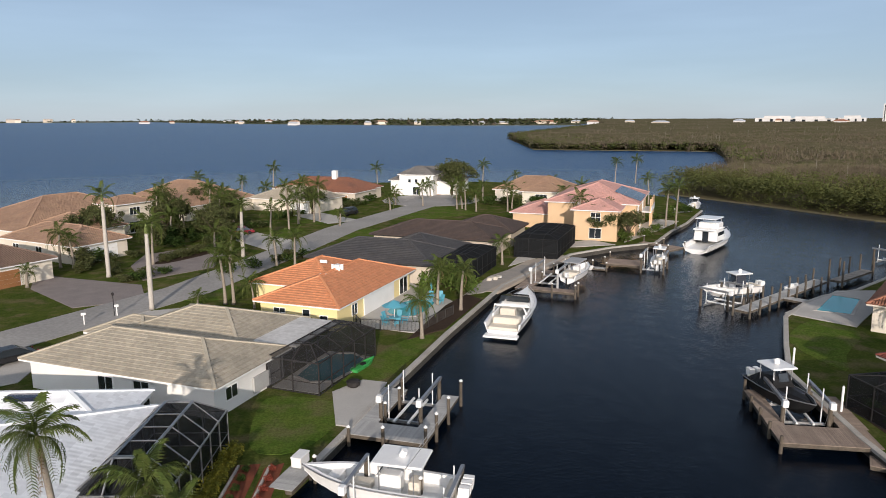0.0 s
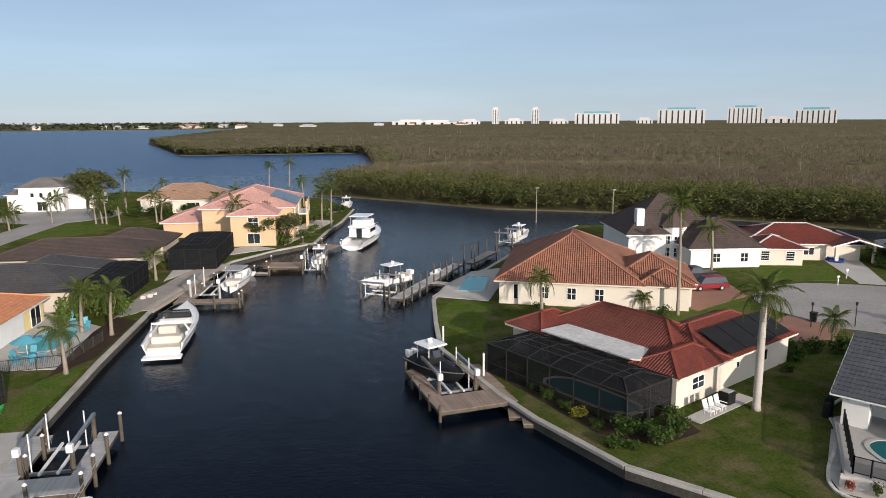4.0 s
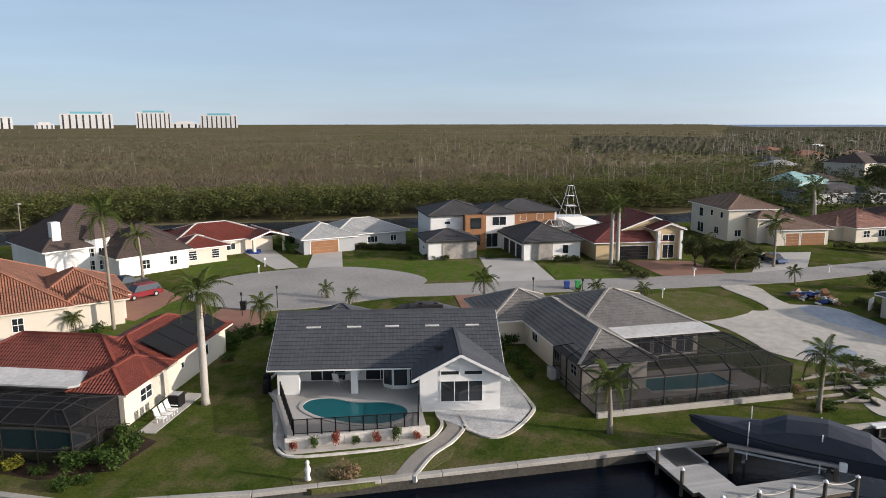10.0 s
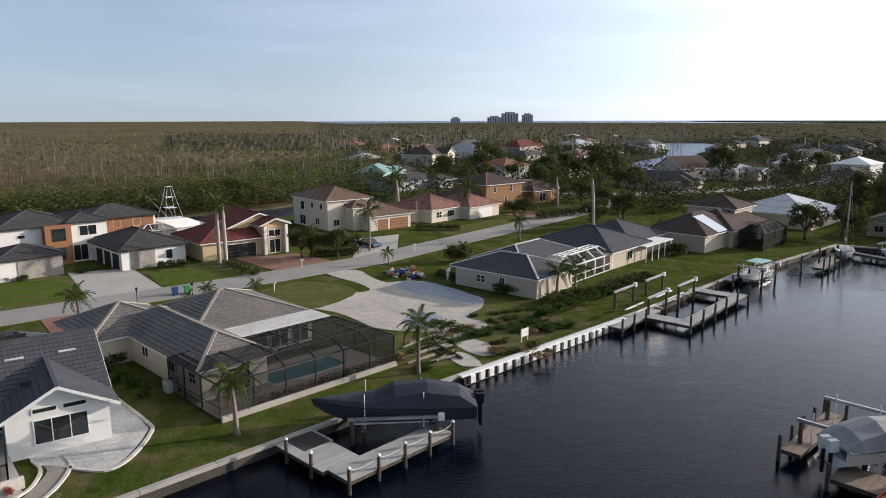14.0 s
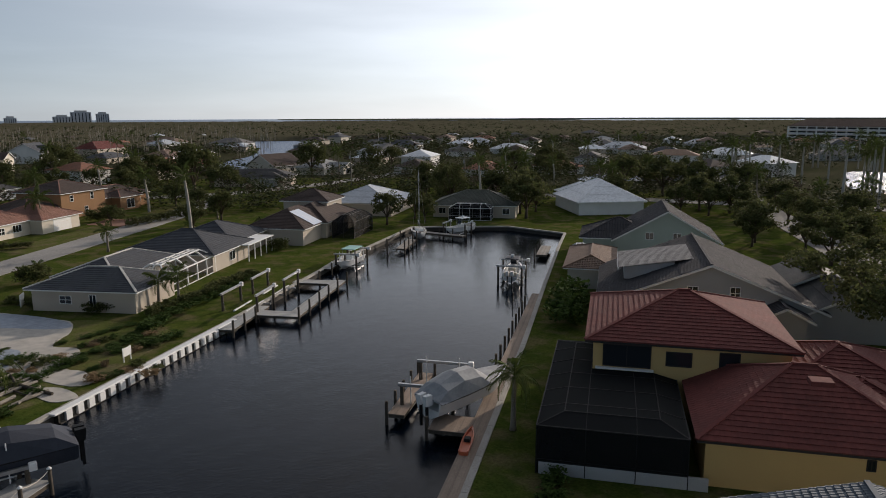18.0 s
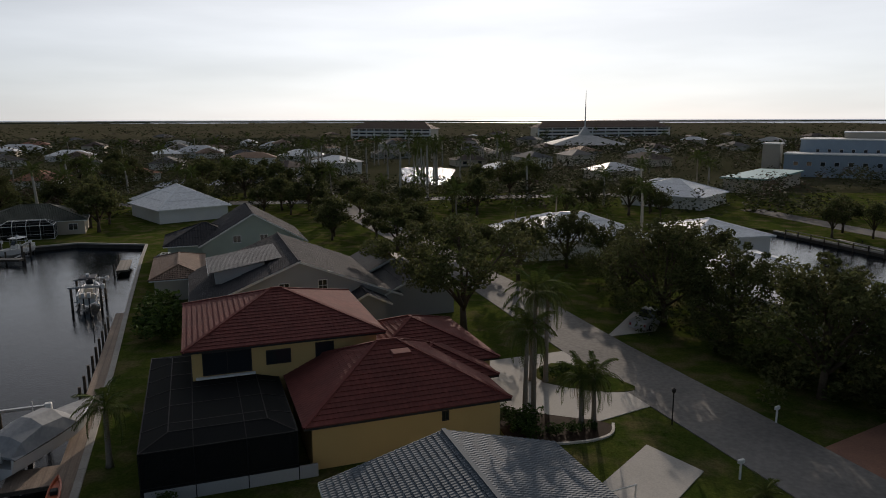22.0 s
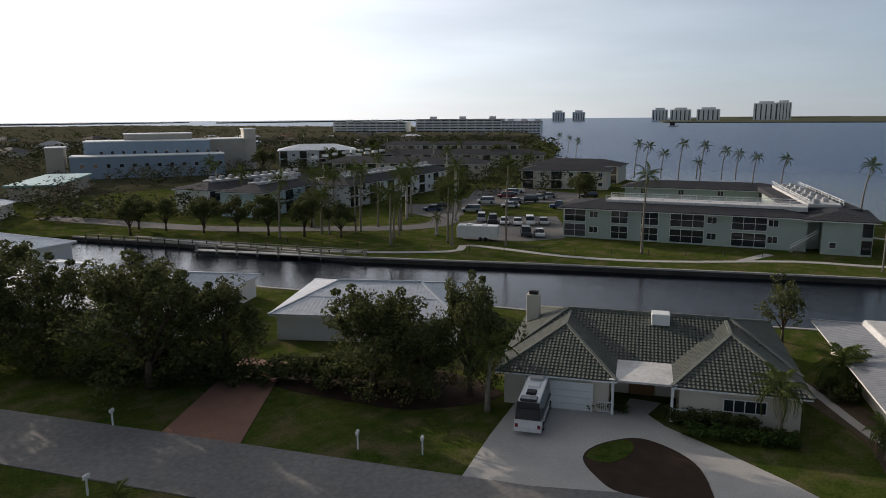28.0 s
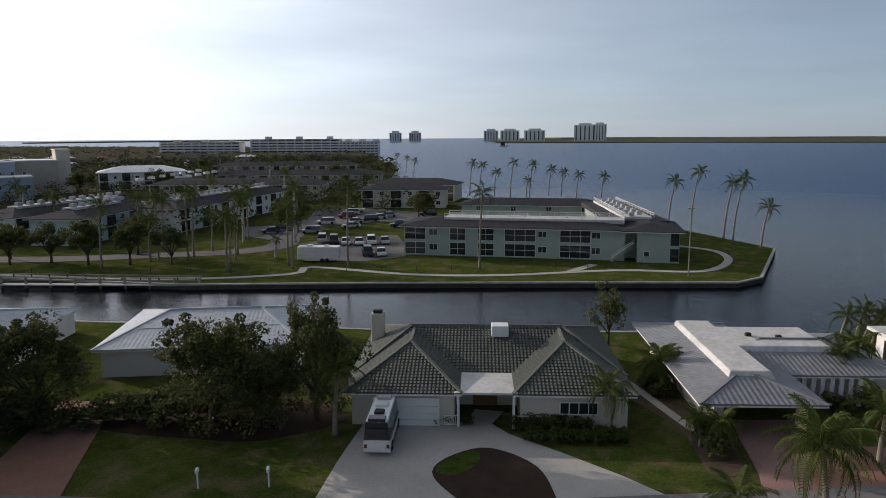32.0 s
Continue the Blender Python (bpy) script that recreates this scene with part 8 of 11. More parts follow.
Geo().tube([(0, 0, 0), (0, 0, 0.15), (0, 0, 0.5)], [0.35, 0.55, 0.6], 12).part("bowl", BRONZE, tf)
Geo().tube([(0, 0, 0.5), (0, 0, 0.62)], [0.58, 0.3], 12).part("lid", BRONZE, tf)


def umbrella(x, y, z, mat, label, open_=True):
    u = thing("patio_umbrella", x, y, z, 0, label, "umbrella", "umbrellas")
    Geo().tube([(0, 0, 0), (0, 0, 2.5)], [0.03, 0.03], 6).part("pole", TRIM, u)
    if open_:
        Geo().loft([[(1.4 * s * math.cos(k * math.pi / 4), 1.4 * s * math.sin(k * math.pi / 4), zz) for k in range(8)] for s, zz in ((1.0, 2.0), (0.02, 2.6))]).part("canopy", mat, u)
    else:
        Geo().tube([(0, 0, 1.0), (0, 0, 1.5), (0, 0, 2.6)], [0.16, 0.14, 0.03], 8).part("canopy", mat, u)
    Geo().tube([(0, 0, 0), (0, 0, 0.1)], [0.28, 0.25], 10).part("base", GREY_DECK, u)
    return u


TURQ = material("turquoise_plastic", (0.10, 0.36, 0.46), (0.08, 0.29, 0.38), 1.0, 5.0, 0.5, 0.05)


def garden_chair(x, y, z, a, mat, label, group):
    c = thing("garden_chair", x, y, z, a, label, "chair", group)
    box_part(c, "seat", -0.3, -0.28, 0.34, 0.3, 0.28, 0.39, mat, "", 0.02)
    Geo().box(-0.03, -0.28, 0, 0.03, 0.28, 0.75, pose(-0.3, 0, 0.38, 0, -18, 0)).part("backrest", mat, c)
    for px in (-0.25, 0.25):
        for py in (-0.24, 0.24):
            Geo().box(px - 0.025, py - 0.025, 0, px + 0.025, py + 0.025, 0.34).part("leg", mat, c)
    for py in (-0.31, 0.31):
        Geo().box(-0.3, py - 0.04, 0.55, 0.3, py + 0.04, 0.59).part("armrest", mat, c)
    return c


def round_table(x, y, z, r, h, mat, label):
    t = thing("garden_table", x, y, z, 0, label, "table", "garden tables")
    Geo().tube([(0, 0, h - 0.04), (0, 0, h)], [r, r], 16).part("tabletop", mat, t)
    Geo().tube([(0, 0, 0), (0, 0, h - 0.04)], [0.08, 0.05], 8).part("pedestal", mat, t)
    return t


umbrella(-5.2, 72.6, 0.08, TURQ, "pale blue open parasol over a patio table")
round_table(-5.2, 72.6, 0.08, 0.6, 0.72, TURQ, "pale blue round patio table")
for k in range(5):
    garden_chair(-5.2 + 1.1 * math.cos(k * 1.26), 72.6 + 1.1 * math.sin(k * 1.26), 0.08, k * 72 + 180, TURQ, "turquoise plastic garden chair at the table", "chairs round the table")
umbrella(-1.4, 84.0, 0.08, TURQ, "closed turquoise parasol on the terrace", False)
for k in range(4):
    garden_chair(-1.6 + 1.3 * (k % 2), 80.5 + 1.6 * (k // 2), 0.08, 200 + k * 20, TURQ, "turquoise plastic garden chair by the pool", "chairs by the pool")
for k in range(2):
    sl = thing("sun_lounger", 6.4 + 0.9 * k, 92.6 + 0.5 * k, 0.05, 60, "yellow sun lounger on the dock", "sun lounger", "yellow loungers")
    box_part(sl, "seat", 0, -0.3, 0.28, 1.3, 0.3, 0.34, CUSHION, "", 0.02)
    Geo().box(0, -0.3, 0, 0.7, 0.3, 0.06, pose(0, 0, 0.3, 0, 140, 0)).part("backrest", CUSHION, sl)
    for px in (0.1, 1.2):
        Geo().box(px - 0.03, -0.28, 0, px + 0.03, 0.28, 0.28).part("leg", TRIM, sl)
patch("patio", [(2.6, 84.6), (5.2, 86.0), (9.4, 93.4), (14, 101.4), (12, 102.6), (6.4, 95)], DECK, "grey boarded strip beside the seawall", "patio", 0.07)
patch("patio", [(9.8, 101.6), (22, 117), (30, 119), (27, 124), (20, 121), (12, 109)], SAND, "pale sandy terrace behind the docks", "patio", 0.06)
patch("patio", [(32, 121), (42, 134), (50, 146), (46, 150), (36, 134)], SAND, "pale terrace beside the peach house", "patio", 0.064)

# east bank gardens
patch("driveway", [(102.2, 66.6), (91.6, 54.3), (94, 51.8), (108, 65)], DRIVE, "pale concrete driveway to the carport")
patch("driveway", [(105.6, 55.2), (91.5, 49.2), (95.4, 45), (108, 51)], DRIVE, "pale concrete driveway to the garage")
patch("driveway", [(109.4, 27), (91.0, 20.2), (94.6, 12), (110.6, 18.6)], DRIVE, "wide pale paver driveway", z=0.05)
patch("driveway", [(62.2, 55), (63.3, 62), (71.5, 66), (76, 62), (73, 57)], BRICKS, "red brick paver driveway", z=0.05)
patch("driveway", [(61, 47), (57, 44), (66, 41), (72, 44), (70, 49)], BRICKS, "red brick paver driveway beside the house", z=0.054)
patch("driveway", [(114, 4), (103, -2), (106, -12), (116, -6)], BRICKS, "red brick paver forecourt", z=0.05)
patch("driveway", [(127, -18), (108, -14), (112, -22), (130, -26)], DRIVE, "pale concrete driveway")
patch("driveway", [(70, 18), (84, 24), (88, 16), (76, 10)], BRICKS, "paver driveway in front of the bungalow", z=0.05)
patch("lawn", [(96, 40), (110, 33), (108, 27), (92, 20), (88, 30)], DRY_GRASS, "yellowing front lawn", "lawn", 0.03, rounded=3)
patch("lawn", [(95, 11), (110, 15), (113, 5), (102, -1)], DRY_GRASS, "yellowing front lawn", "lawn", 0.034)
patch("lawn", [(58, -16), (62, -12), (70, -14), (76, -20), (80, -27), (72, -31), (66, -31)], DRY_GRASS, "weedy strip along the white seawall", "lawn", 0.02, rounded=4)
patch("sand_lot", [(99.5, -9), (100.2, -13.6), (95, -15), (91.2, -16.5), (91.6, -19.6), (89, -22.6), (83.4, -24.6), (79.9, -26.4), (75.8, -25), (74, -23.3), (72, -22), (69.8, -23.4), (67, -22.6), (64.6, -20.6), (62.7, -21.4), (59.6, -21), (60, -19.2), (64.8, -17.6), (68, -16.5), (69.4, -13.5), (71.1, -11.4), (73.9, -10.2), (78.2, -8.1), (82, -4.4), (84, -6.6), (86.4, -10.4), (87.5, -13.6), (92, -12.6)], SAND, "bare sandy building plot", "sand", 0.056, rounded=3)
patch("sand_lot", [(90.2, -17.2), (90.4, -21), (86.1, -24), (80.5, -26), (77.6, -25.6), (78.6, -23.6), (81.8, -21.3), (84.7, -18.7)], WET_SAND, "damp bluish grey patch of the sandy plot", "sand", 0.062, rounded=4)
patch("sand_lot", [(72, -14.6), (75.6, -17), (73.4, -19.4), (70.2, -18.2), (68.8, -16.4)], WET_SAND, "damp bluish grey patch of the sandy plot", "sand", 0.063, rounded=4)
patch("sand_lot", [(61.4, -17.2), (60.2, -18.6), (57.2, -18.9), (57.3, -17.2), (59.6, -16.6)], SAND, "sandy track to the white seawall", "sand", 0.057, rounded=3)
for k in range(46):
    u = (k * 0.618) % 1
    x_, y_ = 59 + 13 * u + 1.6 * math.sin(k * 2.3), -14.5 - 13.5 * ((k * 0.367) % 1) - 3 * u
    if math.hypot(x_ - 62, y_ + 19.6) > 2.2:
        bush(x_, y_, 0.9 + 1.1 * ((k * 0.29) % 1), 0.3 + 0.5 * ((k * 0.41) % 1), (HEDGE, DRY_FROND, LEAF)[k % 3 if k % 4 else 0], "low weeds on the sandy plot")
br = thing("dead_branch", 63.2, -16.2, 0.05, 0, "long fallen dead palm trunk on the sandy plot", "log")
Geo().tube([(2.6, -0.4, 0.25), (0, 0, 0.22), (-2.4, -0.7, 0.2), (-4.2, -1.4, 0.12)], [0.1, 0.16, 0.18, 0.12], 8).part("trunk", PILE, br)
Geo().tube([(2.2, 0.6, 0.12), (-0.4, 0.7, 0.14), (-2.8, 0.1, 0.1)], [0.06, 0.1, 0.07], 7).part("limb", PILE, br)
patch("lawn", [(94.7, -6), (87.5, -12), (80, -4.6), (90, 0.5)], DRY_GRASS, "weedy grass on the plot", "lawn", 0.066, rounded=4)
patch("patio", [(44.4, 14.7), (39.9, 23.3), (47.3, 28.9), (55, 27.6), (58, 16), (48, 16.4)], DRIVE, "pale concrete lanai floor on a raised terrace", "patio", 0.5)
w = thing("garden_wall", 45, 14.3, 0, 20, "low weathered white wall in front of the pool", "wall")
for k in range(5):
    q0, q1 = Vector((39.4, 23.3)).lerp(Vector((44.3, 14.5)), k / 5), Vector((39.4, 23.3)).lerp(Vector((44.3, 14.5)), (k + 1) / 5)
    ob = Geo().box(0.004, -0.15, 0, (q1 - q0).length - 0.004, 0.15, 0.74, None, 0.03).part("wall_stone", OLD_WHITE, w)
    ob.matrix_basis = w.matrix_basis.inverted() @ pose(q0.x, q0.y, 0, 0, 0, math.degrees(math.atan2(q1.y - q0.y, q1.x - q0.x)))
fence([(47.2, 16.3), (44.2, 15.3), (40.5, 23.2), (46.6, 27.7)], 1.2, "thin black mesh pool safety fence", BLACK, SCREEN_THIN, 0.95, False, 0.5)
pool([(44.9, 24.8), (46.4, 25.0), (47.2, 23.6), (47.0, 21.4), (47.7, 19.4), (47.2, 17.4), (45.6, 16.8), (44.2, 17.8), (43.5, 19.8), (43.8, 22.8)], 0.5, "kidney-shaped teal swimming pool", POOL_DARK, 6)
patch("gravel", [(48.4, 15.4), (46.4, 13.0), (45.4, 10.3), (46.6, 9.2), (50.2, 8.4), (52.0, 8.8), (57.9, 12.1), (56, 15)], WHITE_GRAVEL, "white gravel bed beside the gable", "gravel", 0.06, rounded=4)
patch("path", offset_line(smooth_line([(47.8, 14.1), (46.2, 13.1), (43.8, 13.3), (41.4, 14.0), (38.3, 14.2)], 4, False), 0.62, 0.62), DECK, "curved brown gravel garden path", "path", 0.05)
for line in ([(52.5, 31.4), (49.0, 30.6), (48.2, 29.8), (46.8, 28.4), (45.0, 27.2), (43.2, 26.1), (40.8, 24.9), (38.9, 23.5), (38.5, 22.0), (40.0, 18.9), (41.8, 15.9), (43.4, 14.3), (45.0, 14.0), (46.4, 14.2), (47.7, 15.0)], [(38.2, 13.5), (41.3, 13.3), (43.6, 12.6), (46.3, 12.4), (48.0, 13.2)]):
    patch("path", offset_line(smooth_line(line, 4, False), 0.11, 0.11), OLD_WHITE, "thin pale curved concrete edging", "edging", 0.12)
patch("path", offset_line(smooth_line([(46.2, 12.6), (45.1, 10.2), (46.5, 8.9), (50.2, 8.1), (52.1, 8.6), (58.0, 11.9)], 4, False), 0.13, 0.13), OLD_WHITE, "thin pale curved concrete edging", "edging", 0.12)
patch("planting_bed", offset_line([(46.4, 28.0), (40.2, 24.2), (39.0, 22.8), (43.6, 14.4)], 0.4, 0.35), SAND, "pale sandy planting strip", "planting bed", 0.045)
patch("lawn", [(37.2, 20.6), (43.4, 13.0), (39.6, 12.8), (35, 19)], DRY_GRASS, "worn dry lawn by the seawall", "lawn", 0.03, rounded=3)
for k in range(7):
    bush(39.3 + k * 0.68, 22.6 - k * 1.25, 0.6, 0.8 + 0.3 * (k % 3), RED_LEAF if k % 2 == 0 else HEDGE, "sparse red-leaved shrub by the white wall")
bush(37.2, 17.6, 1.8, 0.9, DRY_FROND, "dry brown ornamental grass tuft")
st = thing("garden_statue", 35.9, 19.7, 0.13, 0, "small white garden statue on the seawall", "statue")
st_b = Geo().tube([(0, 0, 0), (0, 0, 0.3), (0.02, 0, 0.7), (0, 0, 1.0), (0, 0, 1.15), (0, 0, 1.3)], [0.22, 0.12, 0.2, 0.1, 0.14, 0.05], 10).part("figure", WHITE, st, smooth=True)
round_table(51.2, 24.4, 0.5, 0.6, 0.72, TRIM, "white round lanai table")
for k in range(4):
    garden_chair(51.2 + 1.0 * math.cos(k * 1.57), 24.4 + 1.0 * math.sin(k * 1.57), 0.5, k * 90 + 180, TRIM, "white lanai chair at the table", "lanai chairs")
for k in range(3):
    garden_chair(52.4 + k * 0.5, 20.4 - k * 1.0, 0.5, 150, CUSHION, "cream cushioned lanai armchair under cover", "lanai armchairs")
for k in range(2):
    b = thing("pool_pump", 48.0 + k * 1.4, 29.8 + k * 0.8, 0, 20, "black pool equipment beside the house", "pool pump", "pool pumps")
    Geo().tube([(0, 0, 0), (0, 0, 0.9), (0, 0, 1.1)], [0.35, 0.35, 0.15], 12).part("tank", BLACK, b)
    box_part(b, "motor", 0.4, -0.15, 0, 0.9, 0.15, 0.35, GREY_WALL, "", 0.05)
patch("lawn", [(56.2, 54.8), (63, 59), (69.8, 58.3), (70.6, 54.4), (62.2, 50.2), (56.6, 51.0)], LUSH, "bright watered lawn by the turning circle", "lawn", 0.038, rounded=3)
patch("lawn", [(87.2, 68.0), (80.6, 60.6), (85, 59.4), (91.2, 56.6), (98.6, 63.0), (94.9, 67)], LUSH, "bright watered lawn before the red roofs", "lawn", 0.038)
patch("lawn", [(35.2, 58), (34.2, 66), (40, 73), (43, 69), (37.6, 62)], LUSH, "bright watered lawn by the seawall", "lawn", 0.036, rounded=3)
for x, y, w_, h_ in ((58.7, 41.0, 1.9, 1.5), (56.9, 38.8, 1.8, 1.4), (60.4, 39.6, 2.0, 1.7), (53.8, 37.4, 1.2, 0.8), (33.6, 32.4, 1.9, 1.7), (35.2, 32.4, 1.3, 2.0), (30.9, 33.6, 1.4, 0.9), (31.8, 32.8, 1.0, 0.7), (67.9, 13.7, 1.7, 1.6), (66.2, 13.0, 1.6, 1.4), (64.1, 13.6, 1.5, 1.4), (61.3, 11.9, 1.6, 1.5), (59.6, 10.8, 1.5, 1.3), (57.4, 9.6, 1.4, 1.2), (73.0, 17.7, 1.9, 1.8), (46.6, 64.4, 1.4, 1.2), (52.0, 60.4, 1.4, 1.2), (57.4, 55.6, 1.6, 1.3)):
    bush(x, y, w_, h_, HEDGE, "rounded dark shrub against the house wall")
for x, y, w_, h_ in ((34.6, 137.8, 3.2, 2.6), (39.2, 141.2, 3.4, 2.8), (44.2, 144.9, 3.2, 2.4), (32.4, 122.5, 3.4, 2.2), (37.6, 127.2, 3.0, 2.0), (41, 132, 2.6, 1.8), (54.1, 160.4, 3.0, 2.2), (50, 152, 3.0, 2.4), (36, 133, 2.8, 2.4)):
    bush(x, y, w_, h_, LUSH_LEAF, "bright green garden shrub beside the peach house")
# shrubs round the red-roofed house's cage
for x, y, w_, h_ in ((32.6, 50, 1.6, 1.4), (32.2, 46.6, 1.4, 1.8), (32.0, 44.6, 1.4, 1.4), (31.9, 42.6, 1.5, 1.7), (31.9, 40.4, 1.4, 1.1), (31.8, 38.6, 1.6, 1.2), (31.9, 36.6, 1.4, 1.0), (32.8, 34.6, 2.2, 2.4), (34.2, 33.6, 1.8, 2.0), (36.6, 33.4, 1.8, 1.5), (37.2, 34.6, 1.4, 2.4)):
    bush(x, y, w_ * 0.85, h_ * 0.68, CROTON if y > 38 and y < 39 else HEDGE, "rounded shrub beside the screen cage")
patch("planting_bed", [(31.0, 51), (33.2, 51.4), (33.2, 35.2), (38.4, 34.6), (37.8, 32.4), (33.6, 32.2), (31.2, 36)], MULCH, "brown mulch bed round the cage", "planting bed", 0.03)
patch("path", [(38.6, 34.7), (46, 36), (46.2, 34.6), (38.8, 33.4)], DRIVE, "pale side path", "path", 0.05)
for k in range(3):
    garden_chair(40.6 + k * 0.75, 34.2 + 0.12 * k, 0.02, -80, TRIM, "white metal garden chair outside the house", "white garden chairs")
ac = thing("air_conditioner", 43.6, 35.2, 0, 10, "dark air conditioner outside the wall", "air conditioner")
box_part(ac, "case", -0.5, -0.5, 0, 0.5, 0.5, 1.0, BLACK, "", 0.08)
box_part(ac, "fan_grille", -0.4, -0.4, 1.0, 0.4, 0.4, 1.04, GREY_WALL, "", 0.02)
for x, y in ((29.9, 49.2), (30.6, 58.0)):
    pp = thing("marker_post", x, y, 0.1, 0, "white capped post on the seawall", "post", "white posts")
    Geo().tube([(0, 0, 0), (0, 0, 1.9)], [0.09, 0.09], 8).part("pole", WHITE_CAP, pp)
    Geo().tube([(0, 0, 1.9), (0, 0, 2.05)], [0.11, 0.02], 8).part("tip", WHITE_CAP, pp)


def street_lamp(x, y, h=2.4, label="small black garden street lamp"):
    s = thing("street_lamp", x, y, 0, 0, label, "street lamp", "street lamps")
    Geo().tube([(0, 0, 0), (0, 0, h)], [0.05, 0.04], 6).part("pole", BLACK, s)
    Geo().tube([(0, 0, h), (0, 0, h + 0.12), (0, 0, h + 0.34), (0, 0, h + 0.42)], [0.06, 0.13, 0.15, 0.03], 8).part("lantern", BRONZE, s)
    return s


def mailbox(x, y, a, label="white mailbox on a post"):
    s = thing("mailbox", x, y, 0, a, label, "mailbox", "mailboxes")
    box_part(s, "post", -0.05, -0.05, 0, 0.05, 0.05, 1.1, TRIM)
    box_part(s, "box", -0.25, -0.1, 1.1, 0.25, 0.1, 1.35, TRIM, "", 0.05)
    return s


def bin_(x, y, mat, label):
    s = thing("wheelie_bin", x, y, 0, 20, label, "bin", "bins")
    Geo().loft([[(dx * q, dy * q, z) for dx, dy in ((-0.3, -0.35), (0.3, -0.35), (0.3, 0.35), (-0.3, 0.35))] for q, z in ((0.8, 0.05), (1.0, 1.0))]).part("body", mat, s)
    box_part(s, "lid", -0.34, -0.39, 1.0, 0.34, 0.39, 1.08, mat, "", 0.03)
    for py in (-0.25, 0.25):
        Geo().tube([(-0.3, py - 0.05, 0.12), (-0.3, py + 0.05, 0.12)], [0.12, 0.12], 8).part("wheel", BLACK, s)


for x, y in ((67.6, 44.7), (71.7, 42.5), (86, 8), (85, 14), (-8.7, -49.4), (44.9, -60), (-37, 76)):
    street_lamp(x, y)
for x, y, a in ((-36.8, 76.2, 30), (-38.8, 72.8, 30), (93, 57, 0), (88, 55, 0), (90, -1.6, 60), (-16.2, -50.8, 40), (-26.5, -35.2, 40), (104, -6, 60), (-29, -31.5, 40), (112, -25, 60), (-11.6, -42.0, 30)):
    mailbox(x, y, a)
BLUE_PLASTIC = material("blue_plastic", (0.02, 0.06, 0.28), (0.02, 0.05, 0.2), 1.0, 5.0, 0.5, 0.05)
bin_(69.9, 46.0, BLACK, "black wheelie bin by the turning circle")
bin_(91.6, 10.6, BLUE_PLASTIC, "blue recycling bin by the kerb")
bin_(92.2, 9.2, GREEN_PLASTIC, "green wheelie bin by the kerb")
sg = thing("sign", 62.7, -25.2, 0, 31, "small white notice board on the empty plot", "sign")
box_part(sg, "board", -0.03, -0.6, 0.5, 0.03, 0.6, 1.3, TRIM)
for py in (-0.5, 0.5):
    box_part(sg, "post", -0.04, py - 0.04, 0, 0.04, py + 0.04, 1.35, TRIM)
# heap of rubbish on the plot
rp = thing("rubbish_heap", 94, -20.4, 0, 40, "heap of mixed building rubbish", "rubbish")
for k in range(46):
    x, y, s = rng.gauss(0, 2.0), rng.gauss(0, 0.8), rng.uniform(0.2, 0.7)
    m = pose(x, y, max(0.1, 1.4 - 0.5 * abs(x) - 0.4 * abs(y)) * rng.random(), rng.uniform(-30, 30), rng.uniform(-30, 30), rng.uniform(0, 180))
    Geo().box(-s, -s * 0.6, 0, s, s * 0.6, s * 0.7, m, 0.02).part("debris", (WOOD_CLAD, TRIM, BLUE_PLASTIC, BRICKS, GREY_WALL, CUSHION)[k % 6], rp)
pb = thing("panel", 91.4, -25.2, 0, 60, "white panel leaning on its edge", "panel")
box_part(pb, "sheet", -0.05, -0.9, 0, 0.05, 0.9, 1.4, TRIM)
box_part(pb, "brace", 0.05, -0.05, 0, 0.6, 0.05, 0.08, PILE)
for k in range(10):
    lg = thing("log", 60 + k * 0.7, -16.6 + rng.uniform(-1.5, 1.5), 0.1, rng.uniform(100, 140), "dead grey palm log on the plot", "log", "logs")
    Geo().tube([(0, 0, 0.05), (1.5, 0.1, 0.12), (3.4, 0, 0.05)], [0.16, 0.14, 0.1], 7).part("trunk", DEAD_WOOD, lg)

# west street gardens near the camera
patch("driveway", [(-28.2, -27.4), (-30.2, -22.8), (-36.2, -15.0), (-40.5, -8.0), (-42.1, -12.9), (-43.1, -17.2), (-44.0, -22.1), (-45.0, -24.1), (-47.6, -24.4), (-46.8, -26.6), (-45.0, -26.1), (-43.4, -27.6), (-44.6, -29.2), (-42.4, -33.6), (-34.0, -30.1)], DRIVE, "pale concrete loop driveway", z=0.06)
patch("planting_bed", [(-36.0, -23.7), (-38.2, -24.0), (-40.8, -22.8), (-41.2, -20.7), (-40.3, -18.1), (-38.0, -16.0), (-36.4, -15.6), (-34.0, -19.4), (-34.5, -21.7)], MULCH, "dark mulched island in the drive", "planting bed", 0.085, rounded=4)
patch("lawn", [(-36.2, -23.6), (-38.2, -23.8), (-40.2, -22.9), (-39.0, -21.8), (-36.6, -22.0)], GRASS, "small patch of grass in the island", "lawn", 0.1, rounded=3)
patch("driveway", [(-18.0, -47.0), (-21.3, -41.6), (-32.4, -53.2), (-30.2, -57.2)], BRICKS, "red brick paver driveway", z=0.06)
patch("driveway", [(6.6, -60.2), (-1.3, -64.6), (-9.9, -54.4), (-3.4, -49.0), (0.9, -48.4), (4.4, -50.4), (6.6, -55.4)], DRIVE, "pale concrete loop driveway", z=0.058)
patch("planting_bed", [(3.6, -49.6), (3.0, -45.4), (0.9, -44.8), (-3.6, -46.4), (-4.4, -48.6), (-1.4, -49.4)], MULCH, "mulched bed with palms", "planting bed", 0.08, rounded=3)
patch("lawn", [(1.4, -59.0), (-1.2, -61.0), (-6.8, -56.4), (-4.6, -54.8), (0.4, -56.0)], GRASS, "small lawn in the drive", "lawn", 0.09, rounded=3)
